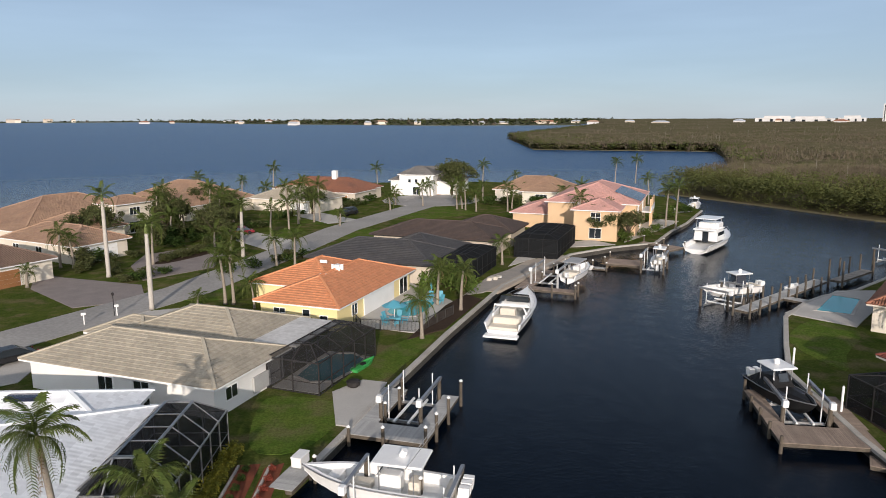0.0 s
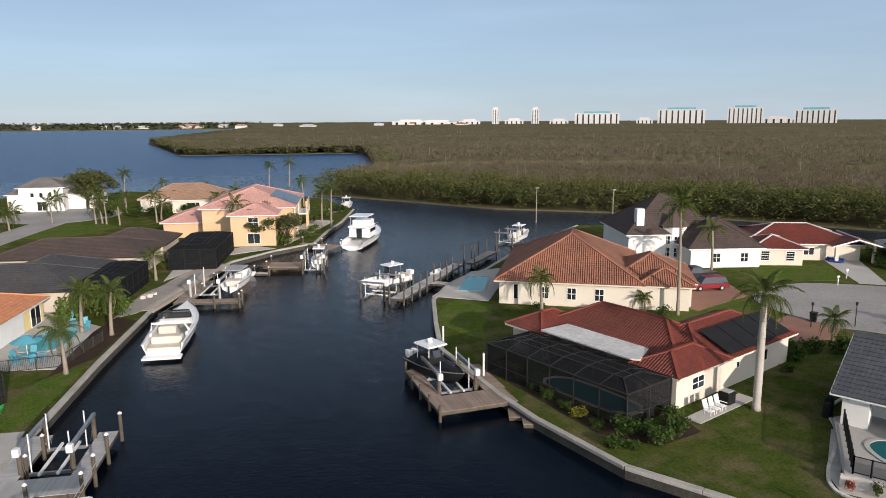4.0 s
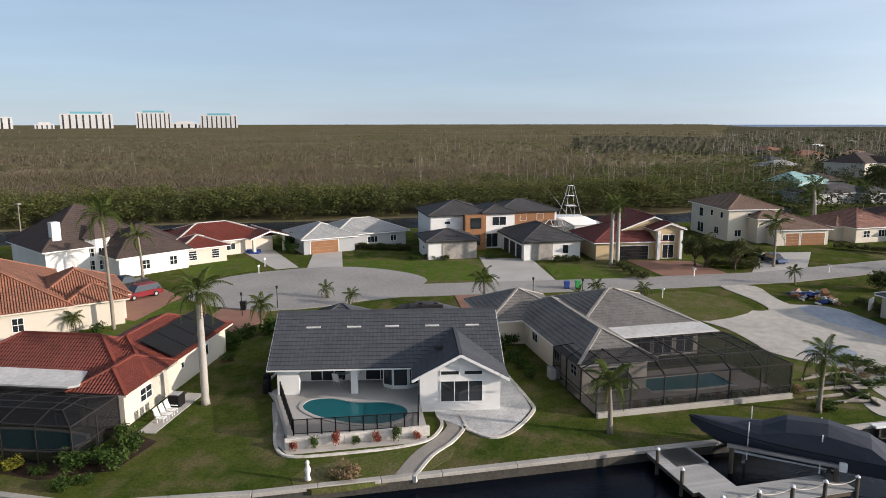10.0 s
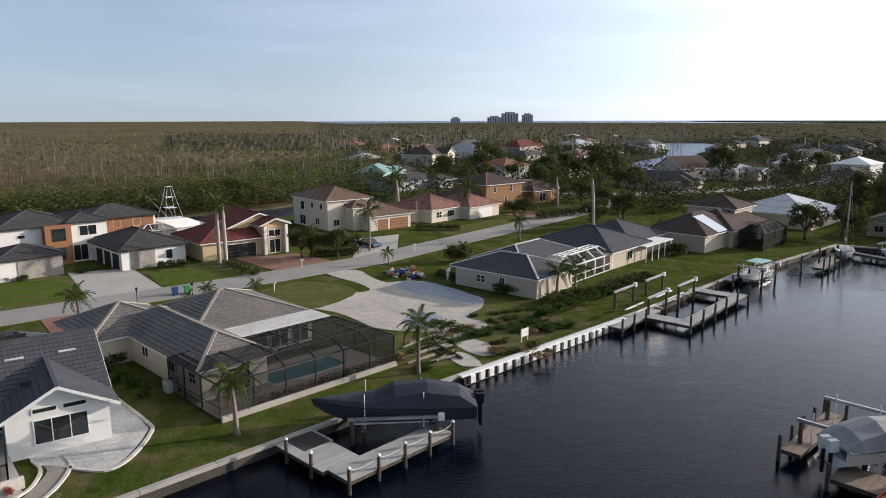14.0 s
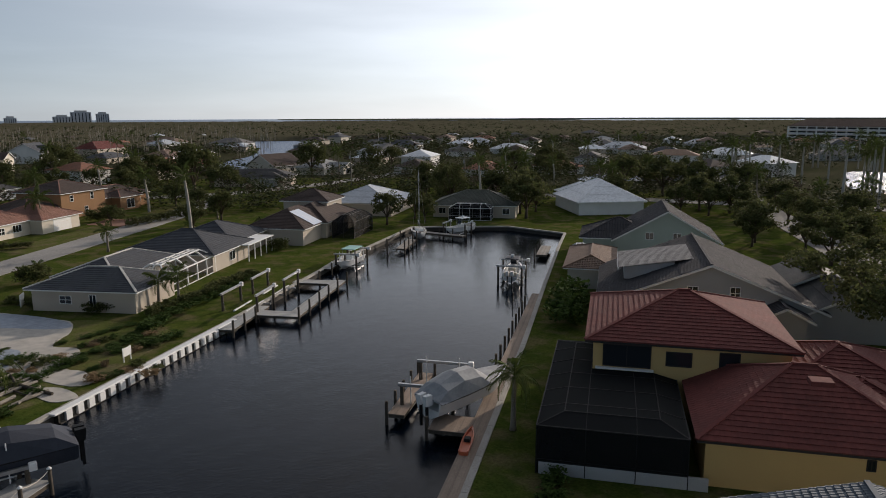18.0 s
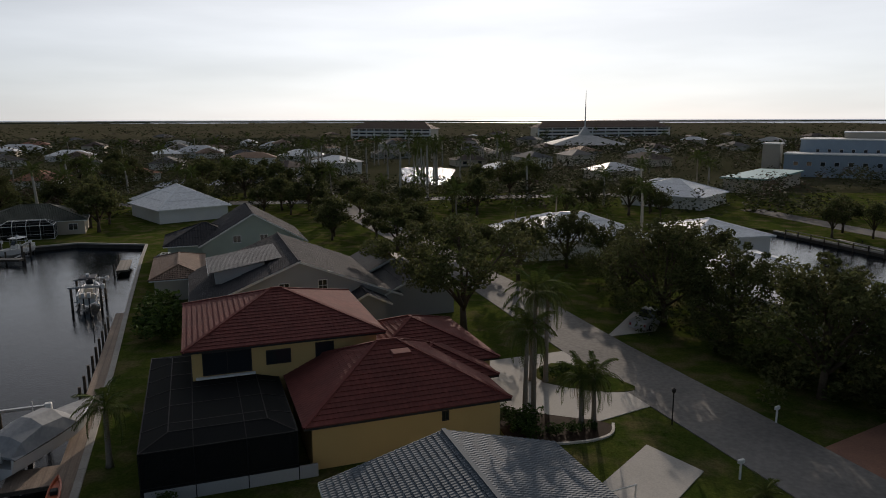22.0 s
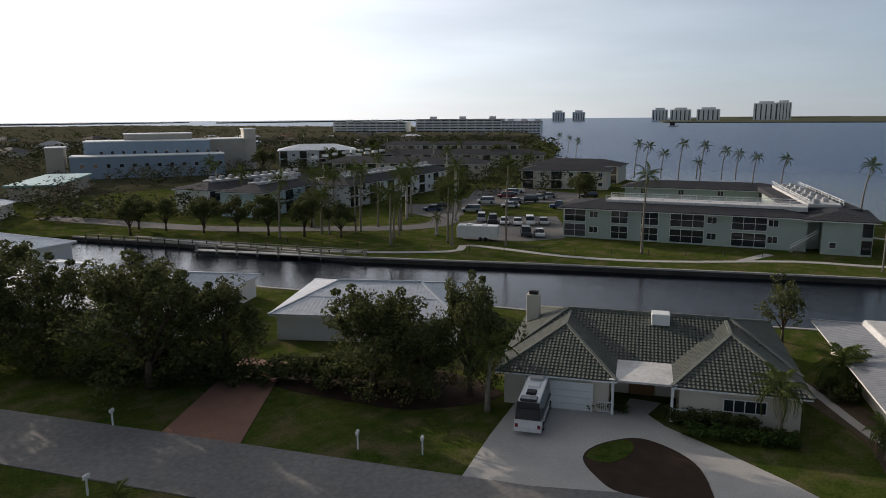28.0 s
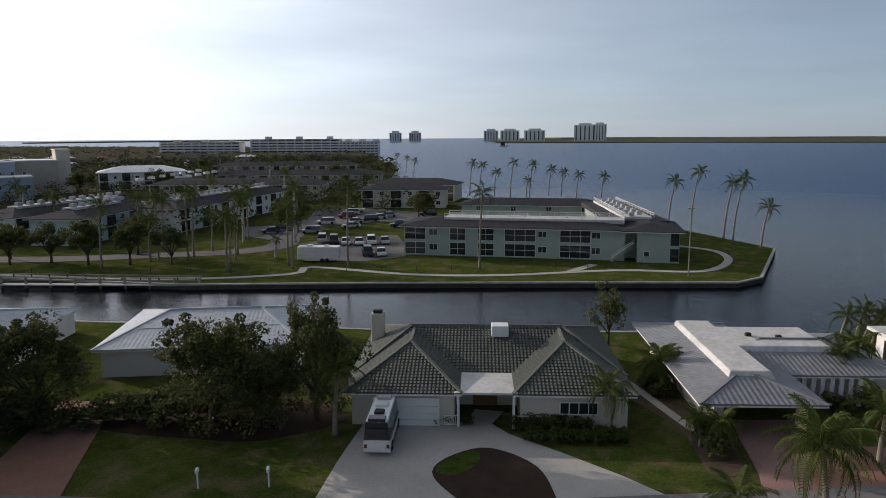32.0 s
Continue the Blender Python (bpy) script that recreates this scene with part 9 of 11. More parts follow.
patch("driveway", [(-9.6, -42.6), (-6.4, -37.2), (-2.0, -38.0), (-6.5, -45.8)], DRIVE, "pale concrete driveway with a barrier", z=0.062)
patch("driveway", [(-42, -2), (-53.4, -3.0), (-56.6, 2.6), (-45.4, 5.0)], BRICKS, "red brick paver driveway", z=0.06)
patch("driveway", [(-10.5, -72.4), (-5.4, -69.6), (-9, -79.4), (-12.6, -79)], DRIVE, "short concrete driveway", z=0.06)
for x, y, w_ in ((3.0, -48.2, 1.7), (2.2, -46.6, 1.8), (1.2, -45.8, 1.5), (1.4, -47.6, 1.9), (-0.4, -46.4, 1.3), (-1.6, -47.0, 1.2), (-2.8, -47.6, 1.0), (0.2, -57.4, 1.6), (-1.0, -58.4, 1.5)):
    bush(x, y, w_, 0.8 * w_, HEDGE, "dark clipped globe shrub beside the drive")
patch("edging", offset_line(smooth_line([(0.9, -44.6), (-2.4, -45.6), (-4.2, -47.0), (-4.5, -48.8)], 4, False), 0.1, 0.1), OLD_WHITE, "thin pale curved concrete edging", "edging", 0.13)
for k in range(11):
    bush(18.5 + k * 0.95, -27.8 - k * 1.7, 1.8, 1.0, HEDGE, "low hedge along the pool cage")
for k in range(5):
    bush(-44.0 - k * 0.75, -20.0 + k * 1.3, 1.7, 1.1, HEDGE, "clipped hedge below the window")
for k in range(3):
    bush(-43.0 - k * 0.5, -27.6 + k * 0.9, 1.3, 0.9, HEDGE, "shrub by the porch")
for k in range(9):
    bush(72.6 + k * 1.35, -33.0 - k * 2.3, 2.3, 1.0, HEDGE, "clipped hedge above the canal lawn")
for k in range(14):
    bush(53.2 + k * 0.62, 0.4 - k * 1.05, 1.1, 0.75, DRY_FROND if k % 3 == 0 else HEDGE, "low hedge along the pool wall")
br = thing("barrier", -5.0, -38.6, 0, 35, "white hinged barrier pole across a drive", "barrier")
Geo().tube([(0, 0, 0), (0, 0, 1.0)], [0.06, 0.05], 6).part("post", TRIM, br)
Geo().tube([(0, 0, 0.95), (3.2, 0, 1.0)], [0.05, 0.03], 6).part("arm", TRIM, br)


# ---------------------------------------------------------------- vehicles
def car(x, y, a, paint, kind, label, z=0.07):
    root = thing("car", x, y, z, a, label, "car", "parked cars")
    L, W, H = {"sedan": (4.7, 1.8, 1.42), "suv": (4.8, 1.9, 1.75), "pickup": (5.6, 1.95, 1.85), "van": (6.1, 1.95, 2.5)}[kind]
    prof = {"sedan": [(0, .45), (0.03, .72), (.2, .8), (.95, .8), (1.0, .6), (1.0, .35)], "suv": [(0, .45), (.02, .85), (.25, .95), (.97, .95), (1.0, .6), (1.0, .4)], "pickup": [(0, .5), (.02, .95), (.25, 1.0), (.99, 1.0), (1.0, .6), (1.0, .45)], "van": [(0, .45), (.0, 1.0), (.1, 1.15), (.98, 1.15), (1.0, .6), (1.0, .4)]}[kind]
    pts = [(p * L, z_) for p, z_ in prof] + [(L, 0.3), (0, 0.3)]
    g = Geo().loft([[(px, s * W / 2 * q, pz) for px, pz in pts] for s, q in ((-1, 0.94), (-1, 1.0), (1, 1.0), (1, 0.94))])
    g.part("body", paint, root)
    cab = {"sedan": (.22, .36, .68, .9), "suv": (.2, .32, .9, .98), "pickup": (.22, .32, .55, .6), "van": (.02, .12, .97, .99)}[kind]
    base = prof[2][1]
    Geo().loft([[(L * cab[0], s * W * .46, base) for s in (-1, 1)] + [(L * cab[3], s * W * .46, base) for s in (1, -1)], [(L * cab[1], s * W * .39, H - .05) for s in (-1, 1)] + [(L * cab[2], s * W * .39, H - .05) for s in (1, -1)]]).part("glasshouse", PANE, root)
    Geo().loft([[(L * cab[1] - .02, s * W * .4, H - .07) for s in (-1, 1)] + [(L * cab[2] + .02, s * W * .4, H - .07) for s in (1, -1)], [(L * cab[1] + .15, s * W * .37, H) for s in (-1, 1)] + [(L * cab[2] - .15, s * W * .37, H) for s in (1, -1)]]).part("roof", paint, root)
    for wx in (.18, .8):
        for s in (-1, 1):
            ob = Geo().tube([(L * wx, s * (W / 2 - .2), .33), (L * wx, s * (W / 2 + .01), .33)], [.33, .33], 12).part("wheel", BLACK, root)
            if math.hypot(x, y) < 100:
                Geo().tube([(L * wx, s * (W / 2), .33), (L * wx, s * (W / 2 + .03), .33)], [.2, .18], 10).part("rim", STEEL, ob)
    for s in (-1, 1) if math.hypot(x, y) < 100 else ():
        Geo().box(-.02, s * W * .38 - .16, .58, .06, s * W * .38 + .16, .72).part("headlight", WHITE_CAP, root)
        Geo().box(L - .05, s * W * .4 - .1, .6, L + .02, s * W * .4 + .1, .85).part("tail_light", RED_PAINT, root)
    return root


def paint(name, c):
    return material(name, c, tuple(v * 0.85 for v in c), 1.0, 3.0, 0.3, 0.0, 0.1, 0.6)


RED_PAINT, WHITE_PAINT, BLACK_PAINT, SILVER_PAINT, BLUE_PAINT = (paint(n, c) for n, c in (("red_paint", (0.22, 0.012, 0.02)), ("white_paint", (0.75, 0.75, 0.74)), ("black_paint", (0.02, 0.02, 0.022)), ("silver_paint", (0.45, 0.46, 0.47)), ("blue_paint", (0.03, 0.06, 0.15))))
car(69.2, 62.6, -20, RED_PAINT, "suv", "red estate car on a brick drive")
car(72.0, 67.4, -15, BLACK_PAINT, "pickup", "black pickup truck on a brick drive")
car(-40.6, 131.0, 25, RED_PAINT, "sedan", "small red car parked on a driveway")
car(-22.5, 155.6, 60, BLACK_PAINT, "suv", "dark car parked at the kerb")
car(-41.2, 59.0, 50, BLACK_PAINT, "sedan", "black and red car beside the bungalow")
car(122.0, -16.0, 40, BLACK_PAINT, "suv", "dark car in front of the cream house")
car(116.6, -19.6, 30, BLUE_PAINT, "sedan", "dark blue car on the drive")
car(108.2, 71.6, 50, BLACK_PAINT, "sedan", "dark car inside the carport")
car(112.0, 69.6, 50, SILVER_PAINT, "sedan", "silver car inside the carport")
bt = thing("tarpaulin", 102.6, 64.6, 0.07, 20, "crumpled blue tarpaulin on the drive", "tarpaulin")
for k in range(7):
    Geo().box(-1.2 + k * 0.4, -0.9, 0, -0.7 + k * 0.4, 0.9, 0.25 + 0.15 * (k % 3), pose(0, 0, 0, 0, 0, k * 9), 0.06).part("fold", BLUE_PLASTIC, bt)
van = car(-41.2, -31.2, 29.5, WHITE_PAINT, "van", "white camper van parked before the garage")
for px, w_, m_ in ((1.2, 1.0, GREY_WALL), (2.6, 0.9, TRIM), (4.0, 0.7, BLACK), (5.2, 1.2, SOLAR)):
    box_part(van, "roof_unit", px, -w_ / 2, 2.48, px + 0.75, w_ / 2, 2.66, m_, "", 0.05)
box_part(van, "rear_window", 6.04, -0.7, 1.35, 6.12, 0.7, 2.0, PANE)
car(-11.4, -76.6, 60, SILVER_PAINT, "pickup", "silver pickup on a short drive")
car(13.4, -67.4, 150, BLACK_PAINT, "pickup", "black pickup behind the maroon roofs")
patch("car_park", [(-105, -107), (-107, -121), (-117, -132), (-126, -126), (-139.5, -131), (-156, -144), (-168, -134), (-166, -113), (-155, -100), (-137, -112), (-124, -118), (-113, -108)], DARK_ASPHALT, "asphalt car park behind the lawn", "car park", 0.044)
patch("car_park", [(-90, -86), (-96, -76.5), (-103.5, -73.5), (-114, -81), (-125, -91), (-118, -99), (-104, -101)], DARK_ASPHALT, "asphalt car park of the condominium", "car park", 0.04)
patch("road", offset_line(smooth_line([(-46, -175), (-60, -141), (-69, -126), (-80, -115), (-92, -104), (-103, -104), (-116, -118)], 3, False), 3.0, 3.0), DARK_ASPHALT, "asphalt lane behind the canal lawn", "road", 0.05)
for x, y, a_, pt, kind in (
        (-107.0, -97.1, 221, SILVER_PAINT, "suv"), (-107.1, -94.0, 221, BLACK_PAINT, "suv"), (-107.2, -90.9, 221, WHITE_PAINT, "sedan"), (-108.5, -88.5, 221, WHITE_PAINT, "sedan"),
        (-110.4, -86.8, 221, WHITE_PAINT, "suv"), (-112.3, -84.8, 221, SILVER_PAINT, "sedan"), (-99.0, -78.7, 221, BLACK_PAINT, "suv"), (-100.3, -76.6, 221, WHITE_PAINT, "sedan"),
        (-111.5, -119.7, 131, BLUE_PAINT, "sedan"), (-116.8, -122.0, 131, BLACK_PAINT, "sedan"), (-116.0, -111.7, 131, SILVER_PAINT, "suv"), (-128.2, -110.0, 131, WHITE_PAINT, "sedan"),
        (-135.5, -114.8, 131, SILVER_PAINT, "sedan"), (-140.1, -113.7, 131, BLACK_PAINT, "suv"), (-146.2, -115.4, 131, WHITE_PAINT, "sedan"), (-143.0, -123.9, 131, RED_PAINT, "suv"),
        (-149.9, -128.1, 131, WHITE_PAINT, "suv"), (-154.9, -131.1, 131, WHITE_PAINT, "pickup"), (-134.8, -100.4, 131, BLUE_PAINT, "pickup"), (-158.1, -107.6, 131, BLACK_PAINT, "suv"),
        (-150.6, -115.5, 131, SILVER_PAINT, "sedan"), (-130.1, -119.8, 131, WHITE_PAINT, "suv")):
    car(x, y, a_, pt, kind, "car in the condominium car park")
tr = thing("trailer", -88.6, -86.4, 0.05, 120, "long white box trailer parked by the lawn", "trailer")
box_part(tr, "body", 0, 0, 0.5, 7.4, 2.3, 2.7, WHITE_PAINT, "", 0.12)
box_part(tr, "roof_unit", 1.6, 0.7, 2.7, 2.6, 1.6, 2.95, TRIM, "", 0.05)
box_part(tr, "roof_unit", 4.6, 0.7, 2.7, 5.4, 1.6, 2.9, TRIM, "", 0.05)
for wx in (4.4, 5.3):
    for yy in (-0.02, 2.08):
        Geo().tube([(wx, yy, 0.35), (wx, yy + 0.24, 0.35)], [0.35, 0.35], 12).part("wheel", BLACK, tr)
# low walkway with posts and pale rails along the far seawall
wk = thing("boardwalk", -52.4, -113.2, 0, 0, "dark timber boardwalk with pale rails along the seawall", "boardwalk")
e = Vector((-67.9, -86.6)) - Vector((-52.4, -113.2))
for i in range(9):
    p = e * (i / 8)
    Geo().box(p.x - 0.15, p.y - 0.15, -1.8, p.x + 0.15, p.y + 0.15, 0.95).part("post", DEAD_WOOD, wk)
for z_, w_, h_, nm, mt in ((0.9, 0.2, 0.09, "rail", CONCRETE), (0.45, 0.08, 0.12, "rail", DEAD_WOOD), (-0.2, 1.5, 0.14, "deck", GREY_DECK)):
    Geo().beam((0, 0, z_), (e.x, e.y, z_), w_, h_).part(nm, mt, wk)

# gardens between the two bungalows by the short canal
patch("driveway", [(-55.4, -8.6), (-57.8, -4.6), (-53.3, -1.2), (-45.0, 1.6), (-42.4, -4.3), (-47.1, -5.4), (-52.0, -7.4)], PINK_PAVER, "pink paver driveway in the palms' shade", z=0.05)
patch("planting_bed", [(-60, -17.5), (-55.5, -10.5), (-50, -7.2), (-46.5, -6.4), (-45.5, -8.0), (-49, -10), (-52, -12), (-57, -18)], SOIL, "bare brown bed between the bungalows", "planting bed", 0.028, rounded=4)
patch("path", offset_line(smooth_line([(-59.5, -18.2), (-57.2, -15.8), (-54.0, -12.7), (-51.4, -10.0)], 4, False), 0.4, 0.4), DRIVE, "narrow pale garden path", "path", 0.06)
for k in range(7):
    bush(-45.1 - k * 0.42, -22.2 + k * 0.76, 1.7, 1.35, LEAF, "clipped dark hedge under the window")
# dark mulch bed under the trees; its tone also carries their cast shade
patch("planting_bed", [(-40.6, -34.4), (-33.8, -36.9), (-30.9, -42.2), (-28.6, -49.2), (-31.3, -52), (-40, -44)], MULCH, "dark mulched bed beneath the street trees with their shade in its colour", "planting bed", 0.03, rounded=4)
for x, y, w_, h_ in ((-49.6, -8.9, 2.4, 2.2), (-48.2, -8.2, 2.0, 1.8), (-50.8, -9.8, 1.8, 2.0), (-57.6, -14.4, 2.2, 1.4), (-58.8, -16.2, 2.0, 1.6), (-48.0, -16.2, 1.4, 0.6), (-61.5, -1.6, 2.6, 2.0), (-63.4, 0.6, 2.8, 2.2), (-65.2, 3.0, 3.0, 2.2), (-60, 1.8, 2.4, 1.6)):
    bush(x, y, w_, h_, LEAF, "dense dark shrub between the bungalows")

# ---------------------------------------------------------------- palms
WEST_PALMS = [
    (-34, 79, 9.0, "r"), (-47, 96, 10.7, "r"), (-32, 110, 7.3, "r"), (-26, 81, 5.8, "c"), (-25, 81, 5.8, "c"),
    (-22, 79, 3.1, "s"), (-2.1, 67.5, 3.8, "c"), (-0.6, 80.3, 4.5, "c"), (2.1, 77.8, 4.7, "c"), (9, 103, 3.4, "c"),
    (-47, 194, 8.2, "c"), (-25, 103, 3.9, "c"), (-22, 102, 4.5, "c"), (-68, 173, 4.3, "c"), (-52, 139, 4.9, "c"),
    (-50, 149, 7.0, "c"),
]
WESTB_PALMS = [
    (-20, 216, 6.5, "c"), (12, 207, 7.8, "c"), (23, 214, 4.3, "c"), (8, 163, 4.0, "c"), (55, 222, 7.6, "c"),
    (64, 231, 7.7, "c"), (52, 175, 6.4, "c"), (45, 139, 7.4, "c"), (46, 136, 8.2, "c"), (25, 127, 7.1, "c"),
    (-57, 102, 5.1, "c"), (-55, 102, 4.2, "c"), (-55, 90, 2.1, "c"), (-29, 80, 1.2, "s"), (-44, 104, 6.5, "c"),
    (-21, 142, 2.6, "c"), (-56, 195, 4.7, "c"), (-51, 160, 3.9, "c"),
]
EAST_PALMS = [
    (44.5, 33.2, 8.2, "r"), (59, 55, 12.5, "c"), (78, 67, 6.5, "c"), (46, 63, 4.0, "c"), (55, 64, 2.9, "c"),
    (55, 64, 2.2, "c"), (57, 58, 1.7, "s"), (64, 40, 2.5, "s"), (78, 39, 1.2, "s"), (76, 35, 1.2, "s"),
]
EASTB_PALMS = [
    (80, 19, 3.2, "c"), (82, 8, 1.7, "s"), (86, 6, 2.0, "s"), (90, 1, 1.2, "s"), (115, -18, 6.7, "c"),
    (56.7, -12.9, 4.3, "c"), (48.3, 2.2, 3.9, "c"), (79, -36, 3.1, "c"), (78, -38, 3.4, "c"), (118, -46, 3.5, "c"),
    (105, -31, 1.8, "s"), (109, 5, 8.4, "r"), (110, 6, 8.3, "r"), (128, -66, 1.3, "c"), (139, -78, 2.1, "c"),
    (103, -19, 1.8, "s"), (193, -49, 6.4, "c"),
]
SOUTH_PALMS = [
    (0.5, -56.3, 7.8, "c"), (1.3, -49.9, 9.5, "c"), (1.9, -49.2, 6.6, "c"), (-2.2, -48.1, 3.5, "c"), (-3.1, -48.7, 3.5, "c"),
    (27.8, -37.4, 4.1, "c"), (88, -159, 8.7, "c"), (100, -202, 8.1, "c"), (8, -137, 4.4, "c"), (-0, -133, 7.3, "c"),
    (-3, -133, 4.1, "c"), (-6, -138, 3.5, "c"), (-10, -141, 2.9, "c"), (45, -178, 5.2, "c"), (37, -163, 13.9, "r"),
    (35, -188, 14.3, "r"), (64, -212, 6.2, "r"),
]
SOUTHB_PALMS = [
    (1.7, -56.4, 3.9, "c"), (-11.4, -37.3, 1.7, "s"), (-102, -203, 6.3, "r"), (-68, -112, 10.6, "c"), (-86, -120, 9.4, "c"),
    (-83, -107, 11.6, "c"), (-76, -110, 7.5, "c"), (-82, -96, 6.7, "c"), (-89, -102, 10.2, "c"), (-84, -83, 8.1, "c"),
    (-90, -93, 2.5, "r"), (-28, -95, 1.2, "r"), (-20, -78, 1.2, "r"), (-5, -149, 2.1, "r"), (-7, -149, 2.1, "r"),
]
TW_PALMS = [
    (-47.9, -15.7, 3.5, "c"), (-37.2, -33.1, 4.8, "c"), (-49.2, -8.2, 2.2, "s"), (-49.3, -9.6, 2.0, "s"), (-66.2, -1.9, 3.4, "c"), (-67.5, -0.9, 4.0, "c"), (-77, -109, 11.3, "c"),
    (-81, -106, 11.8, "c"), (-77, -91, 9.2, "c"), (-85, -98, 11.7, "c"), (-86, -86, 9.8, "c"), (-90, -76, 13.8, "c"),
    (-100, -56, 12.6, "c"), (-79, -117, 10.6, "c"), (-89, -109, 6.9, "c"),
]
TB_PALMS = [
    (-221, -128, 11.7, "c"), (-223, -125, 11.1, "c"), (-225, -120, 8.6, "c"), (-218, -110, 12.5, "c"), (-221, -104, 11.7, "c"),
    (-231, -110, 5.5, "c"), (-235, -103, 9.6, "c"), (-237, -99, 8.6, "c"), (-229, -90, 8.2, "c"), (-223, -79, 8.2, "c"),
    (-361, -263, 9.6, "c"), (-342, -242, 8.7, "c"), (-298, -206, 9.0, "c"), (-169, -43, 10.8, "c"), (-179, -40, 12.7, "c"),
    (-156, -28, 11.7, "c"), (-149, -25, 13.0, "c"), (-144, -19, 8.1, "c"),
]
for rows, wind in ((WEST_PALMS, 40), (WESTB_PALMS, 40), (EAST_PALMS, 200), (EASTB_PALMS, 0), (SOUTH_PALMS, 90), (SOUTHB_PALMS, 90), (TW_PALMS, 60), (TB_PALMS, 75)):
    for x, y, h, k in rows:
        kind = {"r": "royal", "c": "coconut", "s": "small"}[k]
        close = math.hypot(x, y) < 82
        lean = 0.12 * h if rows is TB_PALMS else (0.15 if k == "r" else 0.3 if k == "s" else 0.06 * h)
        sc = 0.85 if h > 5 else 0.7 if h > 3 else 0.55
        if k == "s":
            sc = 1.2 if h > 2 else 0.9
        palm(x, y, h, kind, lean, wind, sc, close, "", 0.0, 3 if (k == "r" and close) else 1 if close else 0, 18 if close else 14)
palm(-17.3, 28.6, 8.4, "coconut", 0.5, 200, 0.72, True, "coconut palm with drooping green fronds beside a white roof", 0, 2, 20)
palm(-15.6, 33.6, 3.4, "coconut", 0.3, 90, 0.9, True, "low palm with yellowing fronds", 0, 2, 14)
palm(-13.0, 31.4, 2.6, "coconut", 0.3, 10, 0.8, True, "low palm with yellowing fronds", 0, 2, 14)
palm(-42.6, -1.3, 4.5, "coconut", 0.5, 250, 1.05, True, "coconut palm with yellowing fronds by a brick drive", 0, 3, 22)
palm(-59.4, -15.3, 2.3, "small", 0.1, 200, 1.75, True, "sabal palm with a dense round crown", 0, 2, 30)
palm(-52.4, 1.2, 3.6, "coconut", 0.4, 250, 0.9, True, "coconut palm in a dry lawn", 0, 2, 16)
palm(-40.4, -5.4, 1.3, "coconut", 0.2, 200, 0.85, True, "short palm beside a brick drive", 0, 1, 14)
palm(-10.2, -30.4, 2.2, "small", 0.1, 0, 1.3, True, "small palm on the verge", 0, 0, 14)
palm(3.0, -29.4, 2.8, "small", 0.1, 0, 1.4, True, "small palm beside the metal roof", 0, 0, 14)
for x, y, h_ in ((-82.6, -2.6, 3.0), (-83.6, -1.2, 3.6), (-84.8, 0.4, 2.8), (-83.2, 0.8, 3.4), (-86.0, 1.8, 3.6), (-84.6, 2.8, 3.0), (-81.8, -0.6, 2.4)):
    palm(x, y, h_, "coconut", 0.5, 60, 0.66, False, "leaning palm in a clump by the bay")
tree(-69.6, -23.4, 0.56, 9, "slender small tree with an open crown by the canal", tall=1.4, leaves=1500, leaf=0.26, spread=1.2)
# white pool house and its hedge at the bay corner
ph = thing("pool_house", -79.4, 0.6, 0, 29.5, "small white flat-roofed pool house beside palms", "house", HS)
box_part(ph, "wall", 0, 0, -0.2, 8, 6, 2.7, WHITE)
box_part(ph, "roof", -0.7, -0.7, 2.7, 8.7, 6.7, 3.0, FLAT_WHITE, "", 0.03)
window(ph, 2.4, 0, 0.1, 2.2, 2.1, -90, TRIM, None, 2, 1)
window(ph, 5.8, 0, 0.1, 2.2, 2.1, -90, TRIM, None, 2, 1)
for k in range(13):
    bush(-81.6 + 0.88 * k + 0.4 * math.sin(k * 2.0), -4.0 + 0.34 * k + 0.5 * math.cos(k * 1.7), 2.0 + 0.3 * (k % 3), 1.3 + 0.35 * (k % 4), (LUSH_LEAF, HEDGE)[k % 3 == 1], "loose green garden hedge near the bay")

# ---------------------------------------------------------------- broad-leaved trees
for x, y, s, sd in ((-21.1, -56.2, 1.3, 21), (-26.9, -54.4, 0.95, 22), (-24.4, -62.0, 1.1, 23), (-33.4, -42.2, 1.04, 21), (-35.4, -39.4, 0.78, 23), (-11.6, -74.6, 1.3, 22), (-8.6, -84.0, 0.95, 21), (-16.0, -84, 1.2, 23), (-37.8, -44.0, 0.72, 22), (-17.0, -68.4, 1.15, 22), (-7.6, -94.5, 1.0, 23), (-1.7, -102.2, 1.0, 21)):
    tree(x, y, s, sd, "dark dense broad-leaved tree shading the street", group="street trees", leaves=11000, leaf=0.15, low=True, spread=1.15, tall=1.0)
tree(-38.4, -36.0, 0.74, 21, "tall slim dark tree at the corner of a lawn", tall=1.55, group="street trees")
for x, y, s, sd in ((9.2, -69.5, 1.45, 1), (17.0, -82, 1.15, 2)):
    tree(x, y, s, sd, "large tree with spreading limbs and thin foliage", group="street trees", leaves=7600, leaf=0.15, spread=1.4)
for k in range(22):
    bush(-15.8 - k * 1.05 + rng.uniform(-0.8, 0.8), -64.5 + k * 1.15 + rng.uniform(-1.5, 1.0), rng.uniform(2.6, 4.2), rng.uniform(1.6, 3.0), LEAF, "dark undergrowth beneath the street trees")
